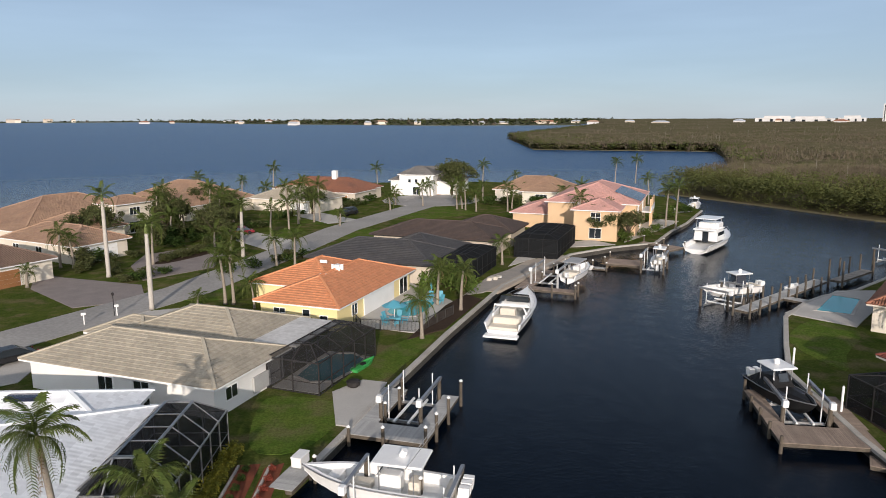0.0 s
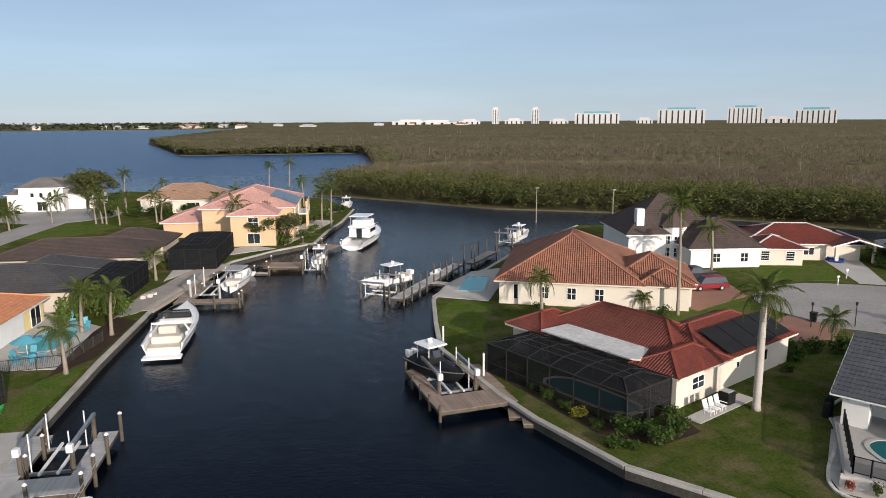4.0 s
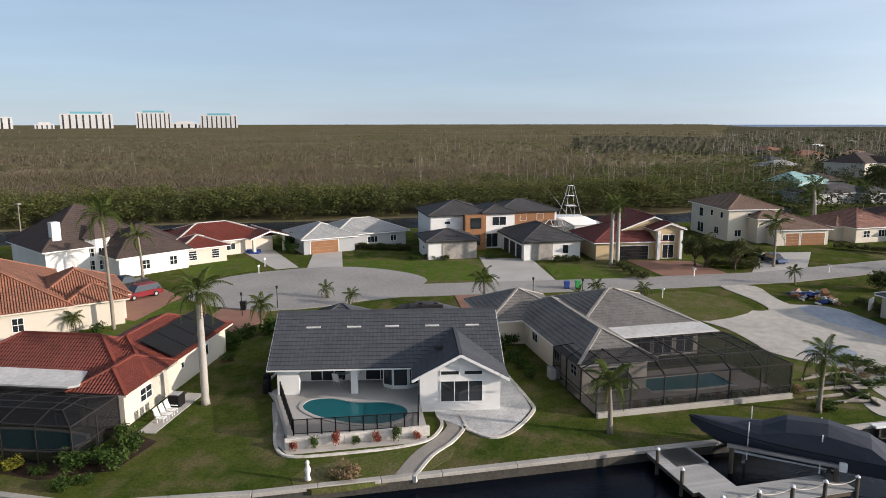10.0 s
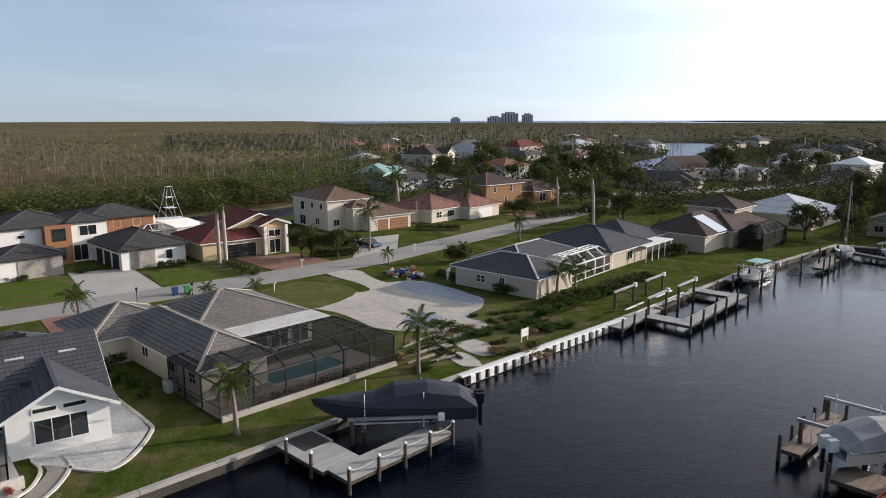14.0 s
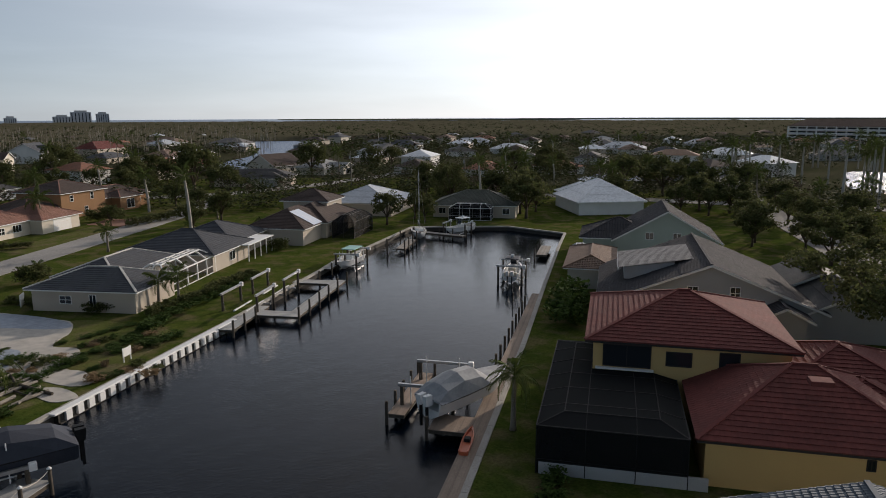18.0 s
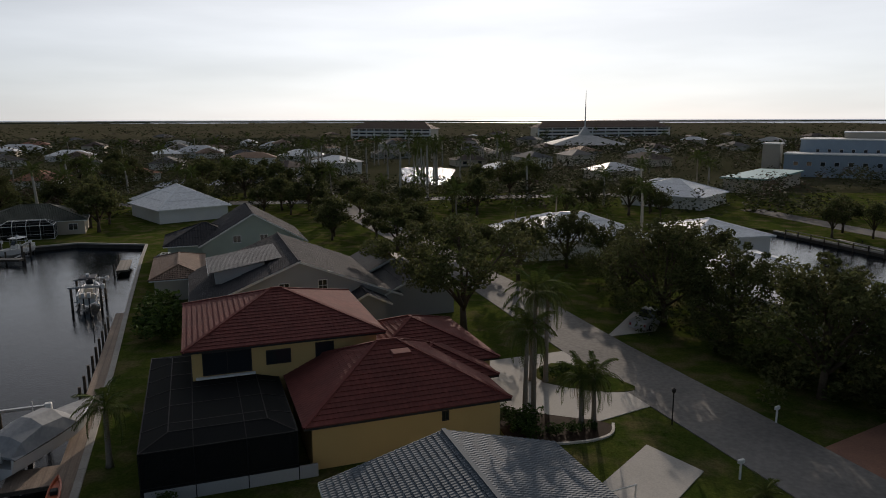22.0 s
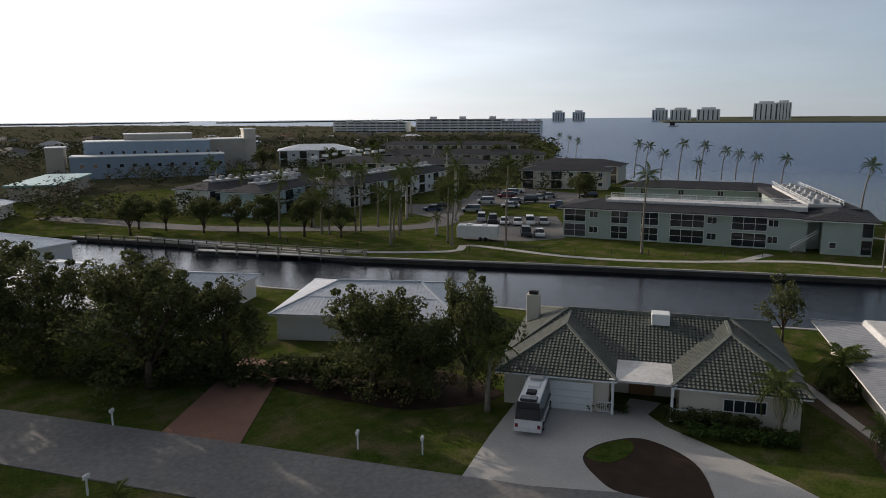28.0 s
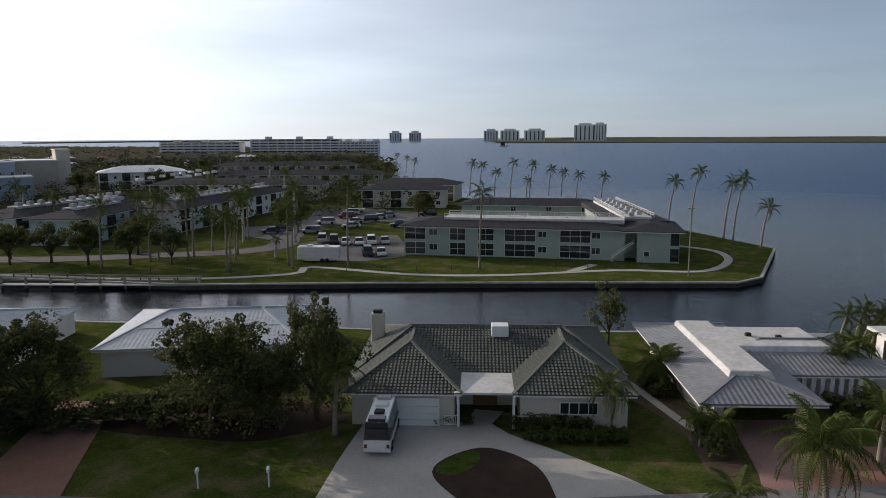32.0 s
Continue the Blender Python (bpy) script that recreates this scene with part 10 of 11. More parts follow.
for x, y, s, sd in ((112.5, -6.5, 0.6, 7), (4.8, -92, 1.1, 5), (26, -112, 1.0, 6), (104, -96, 0.9, 7), (2.8, 199, 1.3, 7), (5.5, 202, 1.2, 5), (-118, -116, 1.0, 6), (-151, -101, 1.0, 7), (112, -8, 0.65, 6), (110, -12, 0.6, 5), (29, 124, 0.8, 6), (33, 122, 0.7, 5), (30, 130, 0.9, 7), (-42, 128, 0.9, 6), (-40, 122, 0.8, 5), (-52, 130, 0.9, 7), (-30, 160, 0.8, 5), (-128.5, -126.5, 1.1, 6), (-236, -205, 1.2, 5), (-257, -318, 1.3, 7), (-157, -107, 0.8, 5), (-177, -246, 1.2, 6), (-145, -249, 1.2, 5), (-121, -123, 0.8, 7)):
    tree(x, y, s, sd, "broad-leaved garden tree with an open crown", leaves=3000, leaf=0.25)
for k, (x, y) in enumerate(((-61, -128), (-66, -124), (-68, -116), (-57, -136), (-54, -142), (-72, -110), (-76, -104), (-50, -136), (-79, -118), (-64, -134))):
    tree(x, y, 0.75 + 0.1 * (k % 3), 5 + k % 3, "street tree along the canal promenade", tall=1.1, group="promenade trees", leaves=3000, leaf=0.25)
for x, y, w_, h_ in ((28.5, 127.6, 3.4, 2.8), (32.5, 126.0, 3.0, 2.4), (56, 158, 3, 2.4), (60, 44, 2.4, 2.2), (57.5, 45.8, 2.0, 1.8), (62.6, 37.8, 2.6, 2.0), (107, 61, 3.0, 3.4), (103.6, 58.2, 2.2, 2.4), (70.4, -31, 2.6, 1.3), (65.8, -25.6, 1.8, 0.6), (60.6, -16.8, 1.6, 0.6), (57.6, -13.6, 1.8, 0.7), (104.6, 36.4, 2.0, 1.0), (109, 25, 2.0, 1.0), (118, 13, 2.2, 1.4), (124, -9, 2.4, 1.6), (128, -14, 3.0, 1.6), (-31, 98, 2.6, 1.6), (-28, 101, 2.6, 2.0), (-46, 118, 3.4, 2.4), (-49, 122, 3.6, 2.6), (-44, 124, 3, 2), (-54, 106, 3.4, 2.6), (-58, 108, 3, 2.6), (-36, 152, 4, 2.2), (-24, 178, 5, 2.2), (-20, 184, 5, 2.4), (6, 180, 4, 2.4), (12, 176, 4, 2.8), (18, 170, 4, 2.6), (24, 174, 4, 3.0), (40.6, -64.4, 4.6, 3.4), (38.6, -61.0, 3.8, 3.0), (42.6, -68, 4.4, 3.4), (44.6, -71.4, 3.4, 2.8), (-48.4, -40, 3, 3.2)):
    bush(x, y, w_, h_, HEDGE, "dense green garden shrub")

# trees round the canal's end and along the south street
vr = random.Random(4)
for x0, x1, y0, y1, n in ((10, 28, -112, -94, 3), (106, 150, -152, -130, 8), (-30, 20, -176, -150, 6), (196, 260, -120, -64, 9), (90, 160, -230, -190, 10), (200, 260, -200, -176, 5)):
    for k in range(n):
        x, y = vr.uniform(x0, x1), vr.uniform(y0, y1)
        tree(x, y, vr.uniform(0.7, 1.2), vr.choice((5, 6, 7, 22, 23)), "dark tree among the houses", tall=vr.uniform(0.85, 1.15), leaves=3000, leaf=0.25)
for x, y, q, lab in ((189.6, -99.5, 1.85, "tall spreading tree beside the cross street"), (168, -97.9, 1.2, "bare-limbed tree on the verge"), (209.7, -156.5, 1.65, "broad dark tree on a lawn"), (88, -122, 1.25, "dark tree by the canal end"), (93, -126.5, 1.1, "dark tree by the canal end"), (92.6, -132, 0.9, "dark tree by the canal end"), (101, -104, 0.7, "brown-leaved small tree by the seawall"), (105.5, -105.6, 0.75, "brown-leaved small tree by the seawall"), (84, -154, 1.0, "dark tree behind the white roof"), (95, -176, 1.5, "large dark tree by the cross street"), (85, -181, 1.45, "large dark tree by the cross street"), (76, -184, 1.3, "large dark tree by the cross street"), (66, -150, 0.85, "dense dark low tree by the street"), (60, -151, 0.8, "dense dark low tree by the street"), (53, -153, 0.8, "dense dark low tree by the street"), (40, -120, 0.8, "brown-tipped broad-leaved garden tree"), (32, -121, 0.85, "brown-tipped broad-leaved garden tree"), (24, -119, 0.9, "brown-tipped broad-leaved garden tree"), (21, -188, 1.2, "dark tree in the park"), (13, -194, 1.3, "dark tree in the park"), (8, -203, 1.3, "dark tree in the park"), (21, -165, 0.9, "dark broad-leaved garden tree"), (150, -80, 0.7, "garden tree before the ochre house"), (146, -58, 0.6, "garden tree before the rose roof"), (166, -82, 0.8, "garden tree by the street"), (127, -66, 0.8, "garden tree behind the bungalow"), (134, -76, 0.9, "garden tree behind the bungalow"), (230, -62, 1.3, "dark tree among the houses"), (256, -84, 1.3, "dark tree among the houses"), (272, -96, 1.4, "dark tree among the houses"), (300, -100, 1.5, "dark tree among the houses"), (236, -110, 1.3, "dark tree among the houses"), (222, -96, 1.2, "dark tree among the houses")):
    tree(x, y, q, 5 + int(abs(x)) % 3, lab, leaves=3000, leaf=0.25)
for k in range(20):
    tree(vr.uniform(-66, -40), vr.uniform(112, 172), vr.uniform(0.5, 0.9), vr.choice((5, 6, 7)), "garden tree between the bay houses", leaves=3000, leaf=0.25)
for x, y in ((128, -11), (127, -7.6), (126.4, -4.2), (129.6, -14), (139, -25.6), (142, -28.4)):
    bush(x, y, 2.4, 1.5, LEAF, "dark shrub against the two-storey house")
for k in range(22):
    palm(vr.uniform(-62, -26), vr.uniform(98, 176), vr.uniform(3.5, 7.5), "coconut", 0.4, 40, 0.85, False, "garden palm between the bay houses")
for k in range(16):
    palm(vr.uniform(-16, 36), vr.uniform(160, 205), vr.uniform(3.0, 6.0), "coconut", 0.4, 40, 0.85, False, "garden palm near the turning circle")

# gardens along the west street
patch("lawn", [(-36.6, 84.6), (-30.7, 97.6), (-27.2, 90), (-25.8, 83.2), (-33.5, 82.6)], LUSH, "bright watered front lawn", "lawn", 0.036)
patch("lawn", [(-34.2, 150), (-28.6, 172), (-19.8, 162), (-26.0, 144)], LUSH, "bright watered front lawn", "lawn", 0.038)
patch("lawn", [(-37, 129), (-31, 141), (-27.4, 137), (-31.6, 124)], LUSH, "bright watered front lawn", "lawn", 0.034)
patch("lawn", [(-22.0, 128), (-18.4, 140), (-10, 136), (-12, 124)], LUSH, "bright watered lawn beside the street", "lawn", 0.034)
patch("lawn", [(-13, 156), (-6, 173), (4, 172), (8, 160), (-4, 150)], LUSH, "bright watered lawn by the turning circle", "lawn", 0.036)
for x, y, w_, h_, n in ((-42.6, 111, 3.2, 1.3, 5), (-40.4, 120, 3.4, 2.2, 4), (-39.6, 137, 3.2, 1.8, 4), (-51, 124, 4.0, 3.0, 5), (-58, 134, 4.2, 3.2, 4), (-36.5, 154, 3.4, 1.6, 4), (-25.4, 104.6, 2.6, 1.8, 4), (-20.4, 108, 2.8, 1.6, 3), (-43.4, 92.6, 2.8, 1.6, 4), (-24, 172, 3.4, 1.8, 4), (16, 176, 4.0, 2.4, 5)):
    for k in range(n):
        bush(x + 2.0 * k * 0.55 + 0.4 * math.sin(k * 2.1 + x), y + 2.0 * k * 0.83 + 0.5 * math.cos(k * 1.7), w_ * (0.85 + 0.1 * (k % 3)), h_ * (0.8 + 0.15 * (k % 3)), (LEAF, HEDGE)[k % 2], "dense dark shrub in a street garden")
# trees and a utility pole between the two south streets
for x, y, q in ((41, -124, 1.0), (58, -158, 1.15), (65, -158, 1.1), (43, -149, 0.9), (50, -165, 1.0), (32, -151, 0.95), (24, -161, 1.0), (66, -190, 1.2), (36, -137, 0.9), (47, -136, 0.8), (28, -132, 0.85)):
    tree(x, y, q, 5 + int(abs(x)) % 3, "dark garden tree beside the south street", leaves=3000, leaf=0.25)
for x, y, h_ in ((170.2, -142.2, 11), (364, -48, 11), (128, -148, 11)):
    up = thing("utility_pole", x, y, 0, 40, "grey wooden utility pole with a crossarm", "utility pole", "utility poles")
    Geo().tube([(0, 0, 0), (0, 0, h_)], [0.17, 0.12], 8).part("pole", DEAD_WOOD, up)
    Geo().box(-1.2, -0.07, h_ - 0.9, 1.2, 0.07, h_ - 0.72).part("crossarm", DEAD_WOOD, up)
    Geo().tube([(0.3, 0, h_ - 2.2), (0.3, 0, h_ - 1.3)], [0.22, 0.22], 8).part("transformer", GREY_WALL, up)

patch("lawn", [(104.2, 36.6), (105.6, 27.4), (94.0, 20.4), (90.6, 31.4), (93.6, 45), (101.6, 48.6)], LUSH, "olive watered lawn before the modern house", "lawn", 0.036)
patch("lawn", [(106.6, 16.0), (107.6, 10.4), (101.6, 3.0), (98.2, 3.6), (95.6, 12.4)], LUSH, "olive watered lawn beside the wide drive", "lawn", 0.036)
# hedges round the houses of the east street
for x, y, w_, h_ in ((111.4, 49.2, 2.6, 1.3), (111.6, 47.6, 2.6, 1.3), (111.8, 45.9, 2.6, 1.3), (112.0, 44.3, 2.6, 1.3), (112.2, 42.6, 2.6, 1.3), (112.4, 41.0, 2.6, 1.3), (106.3, 35.4, 1.8, 0.9), (106.1, 33.6, 1.8, 0.9), (105.8, 31.8, 1.8, 0.9), (109.7, 14.2, 2.0, 1.2), (110.1, 12.7, 2.0, 1.2), (110.4, 11.2, 2.0, 1.2), (107.2, 4.3, 2.0, 1.3), (104.8, 3.2, 2.0, 1.3), (102.6, 2.1, 2.0, 1.3), (100.4, 1.0, 2.0, 1.3), (112.3, -9.1, 2.6, 1.6), (112.4, -11.0, 2.6, 1.6), (112.6, -12.9, 2.6, 1.6), (112.7, -14.9, 2.6, 1.6), (122.7, -12.0, 2.6, 2.4), (121.7, -14.0, 2.6, 2.4), (120.7, -15.9, 2.6, 2.4), (117.4, 9.0, 2.0, 1.8), (88.6, -25.7, 1.8, 1.3), (88.0, -26.7, 1.8, 1.3), (87.4, -27.7, 1.8, 1.3), (81.4, -29.3, 2.0, 1.5), (80.8, -30.4, 2.0, 1.5), (80.3, -31.6, 2.0, 1.5), (79.8, -32.7, 2.0, 1.5), (75.0, -33.3, 2.0, 1.5), (75.7, -34.8, 2.0, 1.5), (76.4, -36.4, 2.0, 1.5), (77.1, -38.0, 2.0, 1.5), (77.9, -39.7, 2.0, 1.5), (78.6, -41.4, 2.0, 1.5), (79.4, -43.1, 2.0, 1.5), (80.8, -44.7, 2.2, 1.5), (81.4, -46.4, 2.2, 1.5), (82.0, -48.1, 2.2, 1.5), (82.6, -49.8, 2.2, 1.5), (83.2, -51.6, 2.2, 1.5), (93.5, -24.4, 1.6, 1.0), (92.6, -25.3, 1.6, 1.0), (91.7, -26.2, 1.6, 1.0), (102.7, -29.0, 3.0, 3.0), (101.8, -30.5, 3.0, 3.0), (154.5, -57.9, 3.4, 3.0), (153.9, -59.4, 3.4, 3.0), (153.3, -60.9, 3.4, 3.0), (152.7, -62.4, 3.4, 3.0), (141.6, -60.1, 3.0, 2.2), (142.5, -62.3, 3.0, 2.2), (143.3, -64.5, 3.0, 2.2), (144.3, -66.8, 3.0, 2.2), (145.2, -69.1, 3.0, 2.2), (146.1, -71.4, 3.0, 2.2), (135.1, -31.2, 2.2, 1.4), (134.3, -32.9, 2.2, 1.4), (133.6, -34.7, 2.2, 1.4), (132.8, -36.4, 2.2, 1.4), (132.1, -38.1, 2.2, 1.4), (97.6, -64.8, 2.4, 2.4), (97.4, -66.2, 2.4, 2.4), (114.4, -73.3, 2.6, 3.4), (112.7, -74.0, 2.6, 3.4)):
    bush(x, y, w_, h_, LEAF, "dark clipped hedge beside the house")
for x, y, w_, h_ in ((66.5, -20.8, 1.6, 0.5), (66.9, -22.5, 1.6, 0.5), (67.3, -24.2, 1.6, 0.5), (67.7, -26.0, 1.6, 0.5), (68.1, -27.8, 1.6, 0.5), (68.6, -29.7, 1.6, 0.5), (72.7, -25.5, 1.4, 0.4), (73.0, -27.1, 1.4, 0.4), (73.2, -28.6, 1.4, 0.4), (73.4, -30.2, 1.4, 0.4), (65.4, -28.7, 2.0, 0.8), (65.8, -30.0, 2.0, 0.8), (66.1, -31.3, 2.0, 0.8)):
    bush(x, y, w_, h_, HEDGE, "low weeds on the sandy plot")

# ---------------------------------------------------------------- mangroves
def inside(poly, X, Y):
    hit = np.zeros(len(X), bool)
    n = len(poly)
    for i in range(n):
        (x0, y0), (x1, y1) = poly[i], poly[(i + 1) % n]
        c = ((y0 > Y) != (y1 > Y)) & (X < (x1 - x0) * (Y - y0) / (y1 - y0 + 1e-12) + x0)
        hit ^= c
    return hit


def scatter(poly, n, near, far, a0, a1, r):
    """Random places in a polygon, in a ring between two distances, spread evenly over the picture's depth."""
    an = np.radians(r.uniform(a0, a1, n))
    d = near * (far / near) ** r.random(n)
    X, Y = d * np.sin(an), d * np.cos(an)
    k = inside(poly, X, Y)
    return X[k], Y[k], d[k]


def patchy(X, Y, s, seed):
    return np.array([noise.noise(Vector((x * s, y * s, seed))) for x, y in zip(X, Y)])


mr = np.random.default_rng(5)
green_P, green_S, dry_P, dry_S = [], [], [], []


def grow(X, Y, top, rad, per, leaf, tone, spread=0.8):
    """Clumps whose crowns reach the height top, in green or bare brown."""
    C = np.stack([X, Y, top - rad * 0.7], 1)
    P = clump_points(C, rad, per, spread, mr)
    S = np.repeat(leaf, per) * mr.uniform(0.6, 1.3, len(P))
    t = np.repeat(tone, per)
    green_P.append(P[~t]), green_S.append(S[~t])
    dry_P.append(P[t]), dry_S.append(S[t])


# the water's edge: a dense wall of leaves down to the mud
EDGE = [(64, 206), (69, 199), (79, 181), (94, 150), (114, 130), (131, 104), (143, 80), (156, 58), (165, 40), (172, 18), (182, -4), (212, -16)]
ex, ey, et = [], [], []
for (x0, y0), (x1, y1) in zip(EDGE, EDGE[1:]):
    n = int(math.hypot(x1 - x0, y1 - y0) * 6.5)
    for i in range(n):
        t = mr.random()
        back = abs(mr.normal()) * 13
        nx, ny = (y1 - y0), -(x1 - x0)
        q = math.hypot(nx, ny)
        sx, sy = -nx / q, -ny / q
        ex.append(x0 + (x1 - x0) * t + sx * (back + 1.0)), ey.append(y0 + (y1 - y0) * t + sy * (back + 1.0))
        et.append(min(1.8 + back * 1.0 + mr.uniform(-1.6, 2.2), 5.2 + 2.2 * noise.noise(Vector((ex[-1] * 0.09, ey[-1] * 0.09, 2.0))) + mr.uniform(-1.0, 1.6)))
ex, ey, et = (np.array(v) for v in (ex, ey, et))
tagged(put("mangrove_fringe", card_mesh("mangrove_fringe", clump_points(np.stack([ex, ey, et - 0.9], 1), mr.uniform(1.0, 2.1, len(ex)), 84, 0.85, mr), 0.21 * mr.uniform(0.6, 1.3, 84 * len(ex)), MANGROVE_EDGE, 1.4, 0.7, mr)), "fresh green mangrove fringe at the water's edge", "mangroves", "", "stuff")
SHORE2 = [(120, 290), (150, 372), (174, 448), (120, 466), (63, 485), (66, 600), (69, 752), (160, 1020), (250, 1300)]
ex, ey = [], []
for (x0, y0), (x1, y1) in zip(SHORE2, SHORE2[1:]):
    for i in range(int(math.hypot(x1 - x0, y1 - y0) * 1.3)):
        t = mr.random()
        ex.append(x0 + (x1 - x0) * t + abs(mr.normal()) * 7 + 2), ey.append(y0 + (y1 - y0) * t + mr.normal() * 3)
ex, ey = np.array(ex), np.array(ey)
grow(ex, ey, mr.uniform(2.5, 6, len(ex)), mr.uniform(1.6, 3.0, len(ex)), 26, np.full(len(ex), 0.7), mr.random(len(ex)) < 0.2)
# the field behind it, thinning into larger clumps with distance
for n, near, far, per, lf, rd in ((13000, 130, 330, 40, 0.38, (1.2, 2.6)), (9000, 330, 800, 18, 0.8, (1.6, 3.4)), (2600, 800, 2600, 8, 1.8, (3, 6))):
    X, Y, d = scatter(SWAMP_LAND, n, near, far, 2, 100, mr)
    tone = patchy(X, Y, 0.006, 3.0) + 0.5 * patchy(X, Y, 0.03, 9.0) + 0.6 * np.cos(np.radians((np.degrees(np.arctan2(X, Y)) - 36) * 2.0)) + 0.1
    dry = tone > mr.normal(0, 0.16, len(X))
    # the belt behind the water's edge keeps its leaves
    shore = np.min([np.hypot(X - x0 - (x1 - x0) * q, Y - y0 - (y1 - y0) * q) for (x0, y0), (x1, y1) in zip(EDGE, EDGE[1:]) for q in (0.0, 0.33, 0.67)], axis=0)
    dry &= shore > 20 + mr.normal(0, 6, len(X))
    top = 4.2 + 1.6 * patchy(X, Y, 0.02, 1.0) + mr.uniform(-0.8, 0.8, len(X))
    grow(X, Y, top, mr.uniform(*rd, len(X)), per, np.full(len(X), lf), dry)
for P, S, m, lab in ((green_P, green_S, MANGROVE, "dense olive green mangrove thicket"), (dry_P, dry_S, MANGROVE_DRY, "bare brown storm-stripped mangrove thicket")):
    bare = m is MANGROVE_DRY
    tagged(put("mangroves", card_mesh("mangroves", np.concatenate(P), np.concatenate(S) * (1.15 if bare else 0.9), m, 2.2, 0.22 if bare else 0.7, mr, bare)), lab, "mangroves", "", "stuff")


def canopy(name, poly, a0, a1, near, far, na, nd, z0, amp, mat, label):
    """The closed top of a distant forest: a rolling, knobbly sheet that dips to the ground at its near edge."""
    an = np.radians(np.linspace(a0, a1, na))
    d = near * (far / near) ** np.linspace(0, 1, nd)
    A, D = np.meshgrid(an, d)
    X, Y = (D * np.sin(A)).ravel(), (D * np.cos(A)).ravel()
    nz = np.array([noise.noise(Vector((x * 0.012, y * 0.012, 4.0))) + 0.7 * noise.noise(Vector((x * 0.07, y * 0.07, 7.0))) for x, y in zip(X, Y)])
    Z = z0 + amp * (nz + np.random.default_rng(3).uniform(-0.35, 0.35, len(X)))
    Z[:na] = -0.6
    ok = inside(poly, X, Y).reshape(nd, na)
    faces = [(i * na + j, i * na + j + 1, (i + 1) * na + j + 1, (i + 1) * na + j) for i in range(nd - 1) for j in range(na - 1) if ok[i, j] and ok[i + 1, j] and ok[i, j + 1] and ok[i + 1, j + 1]]
    me = mesh_of(name, np.stack([X, Y, Z], 1).tolist(), faces, (mat,), None, True)
    tagged(put(name, me), label, "forest", "", "stuff")


canopy("mangrove_canopy", SWAMP_LAND, 2, 101, 300, 4600, 520, 150, 3.4, 1.3, CANOPY, "distant olive and brown mangrove canopy")
canopy("forest_canopy", SWAMP_LAND, 84, 101, 440, 800, 150, 30, 5.0, 2.2, FOREST, "dark woodland strip beyond the mangroves")
canopy("forest_canopy", LAND, 95, 122, 480, 640, 130, 24, 4.0, 1.6, FOREST, "distant dark forest beyond the houses")
canopy("forest_canopy", LAND, 95, 236, 640, 2700, 560, 90, 4.0, 1.6, FOREST, "distant dark forest beyond the houses")
# bleached dead trunks that stand above the canopy
g = Geo()
X, Y, d = scatter(SWAMP_LAND, 1500, 200, 1500, 15, 100, mr)
for x, y, q in zip(X, Y, d):
    if mr.random() < (0.8 if y < x * 0.35 else 0.12):
        h = mr.uniform(5.5, 9.5)
        w_ = 0.05 + q * 0.00015
        g.tube([(x, y, 0), (x + mr.normal() * 0.4, y + mr.normal() * 0.4, h)], [w_, w_ * 0.4], 4, False)
X, Y, d = scatter(LAND, 900, 400, 1100, 94, 124, mr)
for x, y, q in zip(X, Y, d):
    h, w_ = mr.uniform(7, 12), 0.06 + q * 0.00018
    g.tube([(x, y, 0), (x + mr.normal() * 0.5, y + mr.normal() * 0.5, h)], [w_, w_ * 0.4], 4, False)
tagged(g.part("dead_trunks", DEAD_WOOD), "bleached dead tree trunks in the swamp", "dead trees", "", "stuff")
# woods beyond the houses to the south and on the far shores
green_P, green_S, dry_P, dry_S = [], [], [], []
CLEAR = [tuple((o.matrix_basis @ Vector((7, 5, 0))).xy) for o in scene.objects if o.parent is None and o.get("category") == "house" and o.location.y < -20]
# open ground and water round the basins
BASINS = ([(270, -150), (246, -166), (262, -184), (317, -226), (360, -266), (481, -358), (650, -424), (650, -370), (574, -320), (439, -276), (352, -218), (316, -182)], [(22, -205), (56, -205), (76, -262), (84, -318), (34, -318), (26, -262)])
for poly, n, near, far, a0, a1, per, lf, rd, tp in (
        (LAND, 6400, 165, 420, 97, 235, 34, 0.42, (1.2, 3.0), (2.0, 6.5)),
        (LAND, 12000, 420, 2100, 95, 240, 16, 1.2, (2.5, 6.0), (3.0, 6.5)),
        (FAR_LAND, 3200, 1700, 4600, -60, 25, 6, 7.0, (8, 16), (6, 14))):
    X, Y, d = scatter(poly, n, near, far, a0, a1, mr)
    keep = np.ones(len(X), bool)
    for x0, y0, q in ((60, -172, 9), (-30, -185, 16), (4, -130, 16), (-95, -190, 34), (-130, -165, 30), (-128, -100, 34), (-120, -50, 30), (100, -118, 20), (122, -106, 16), (150, -30, 16), (160, -52, 22), (-60, -250, 30), (-140, -300, 40), (80, -140, 18)):
        keep &= np.hypot(X - x0, Y - y0) > q
    for x0, y0 in CLEAR:
        keep &= np.hypot(X - x0, Y - y0) > 13
    for x0, y0 in ROAD_LINES:
        keep &= np.hypot(X - x0, Y - y0) > 9
    for basin in BASINS:
        keep &= ~inside(basin, X, Y)
    X, Y = X[keep], Y[keep]
    grow(X, Y, mr.uniform(*tp, len(X)), mr.uniform(*rd, len(X)), per, np.full(len(X), lf), mr.random(len(X)) < 0.12)
tagged(put("woodland", card_mesh("woodland", np.concatenate(green_P), np.concatenate(green_S), WOOD_LEAF, 1.6, 0.7, mr)), "scattered dark trees among the far houses", "trees", "", "stuff")
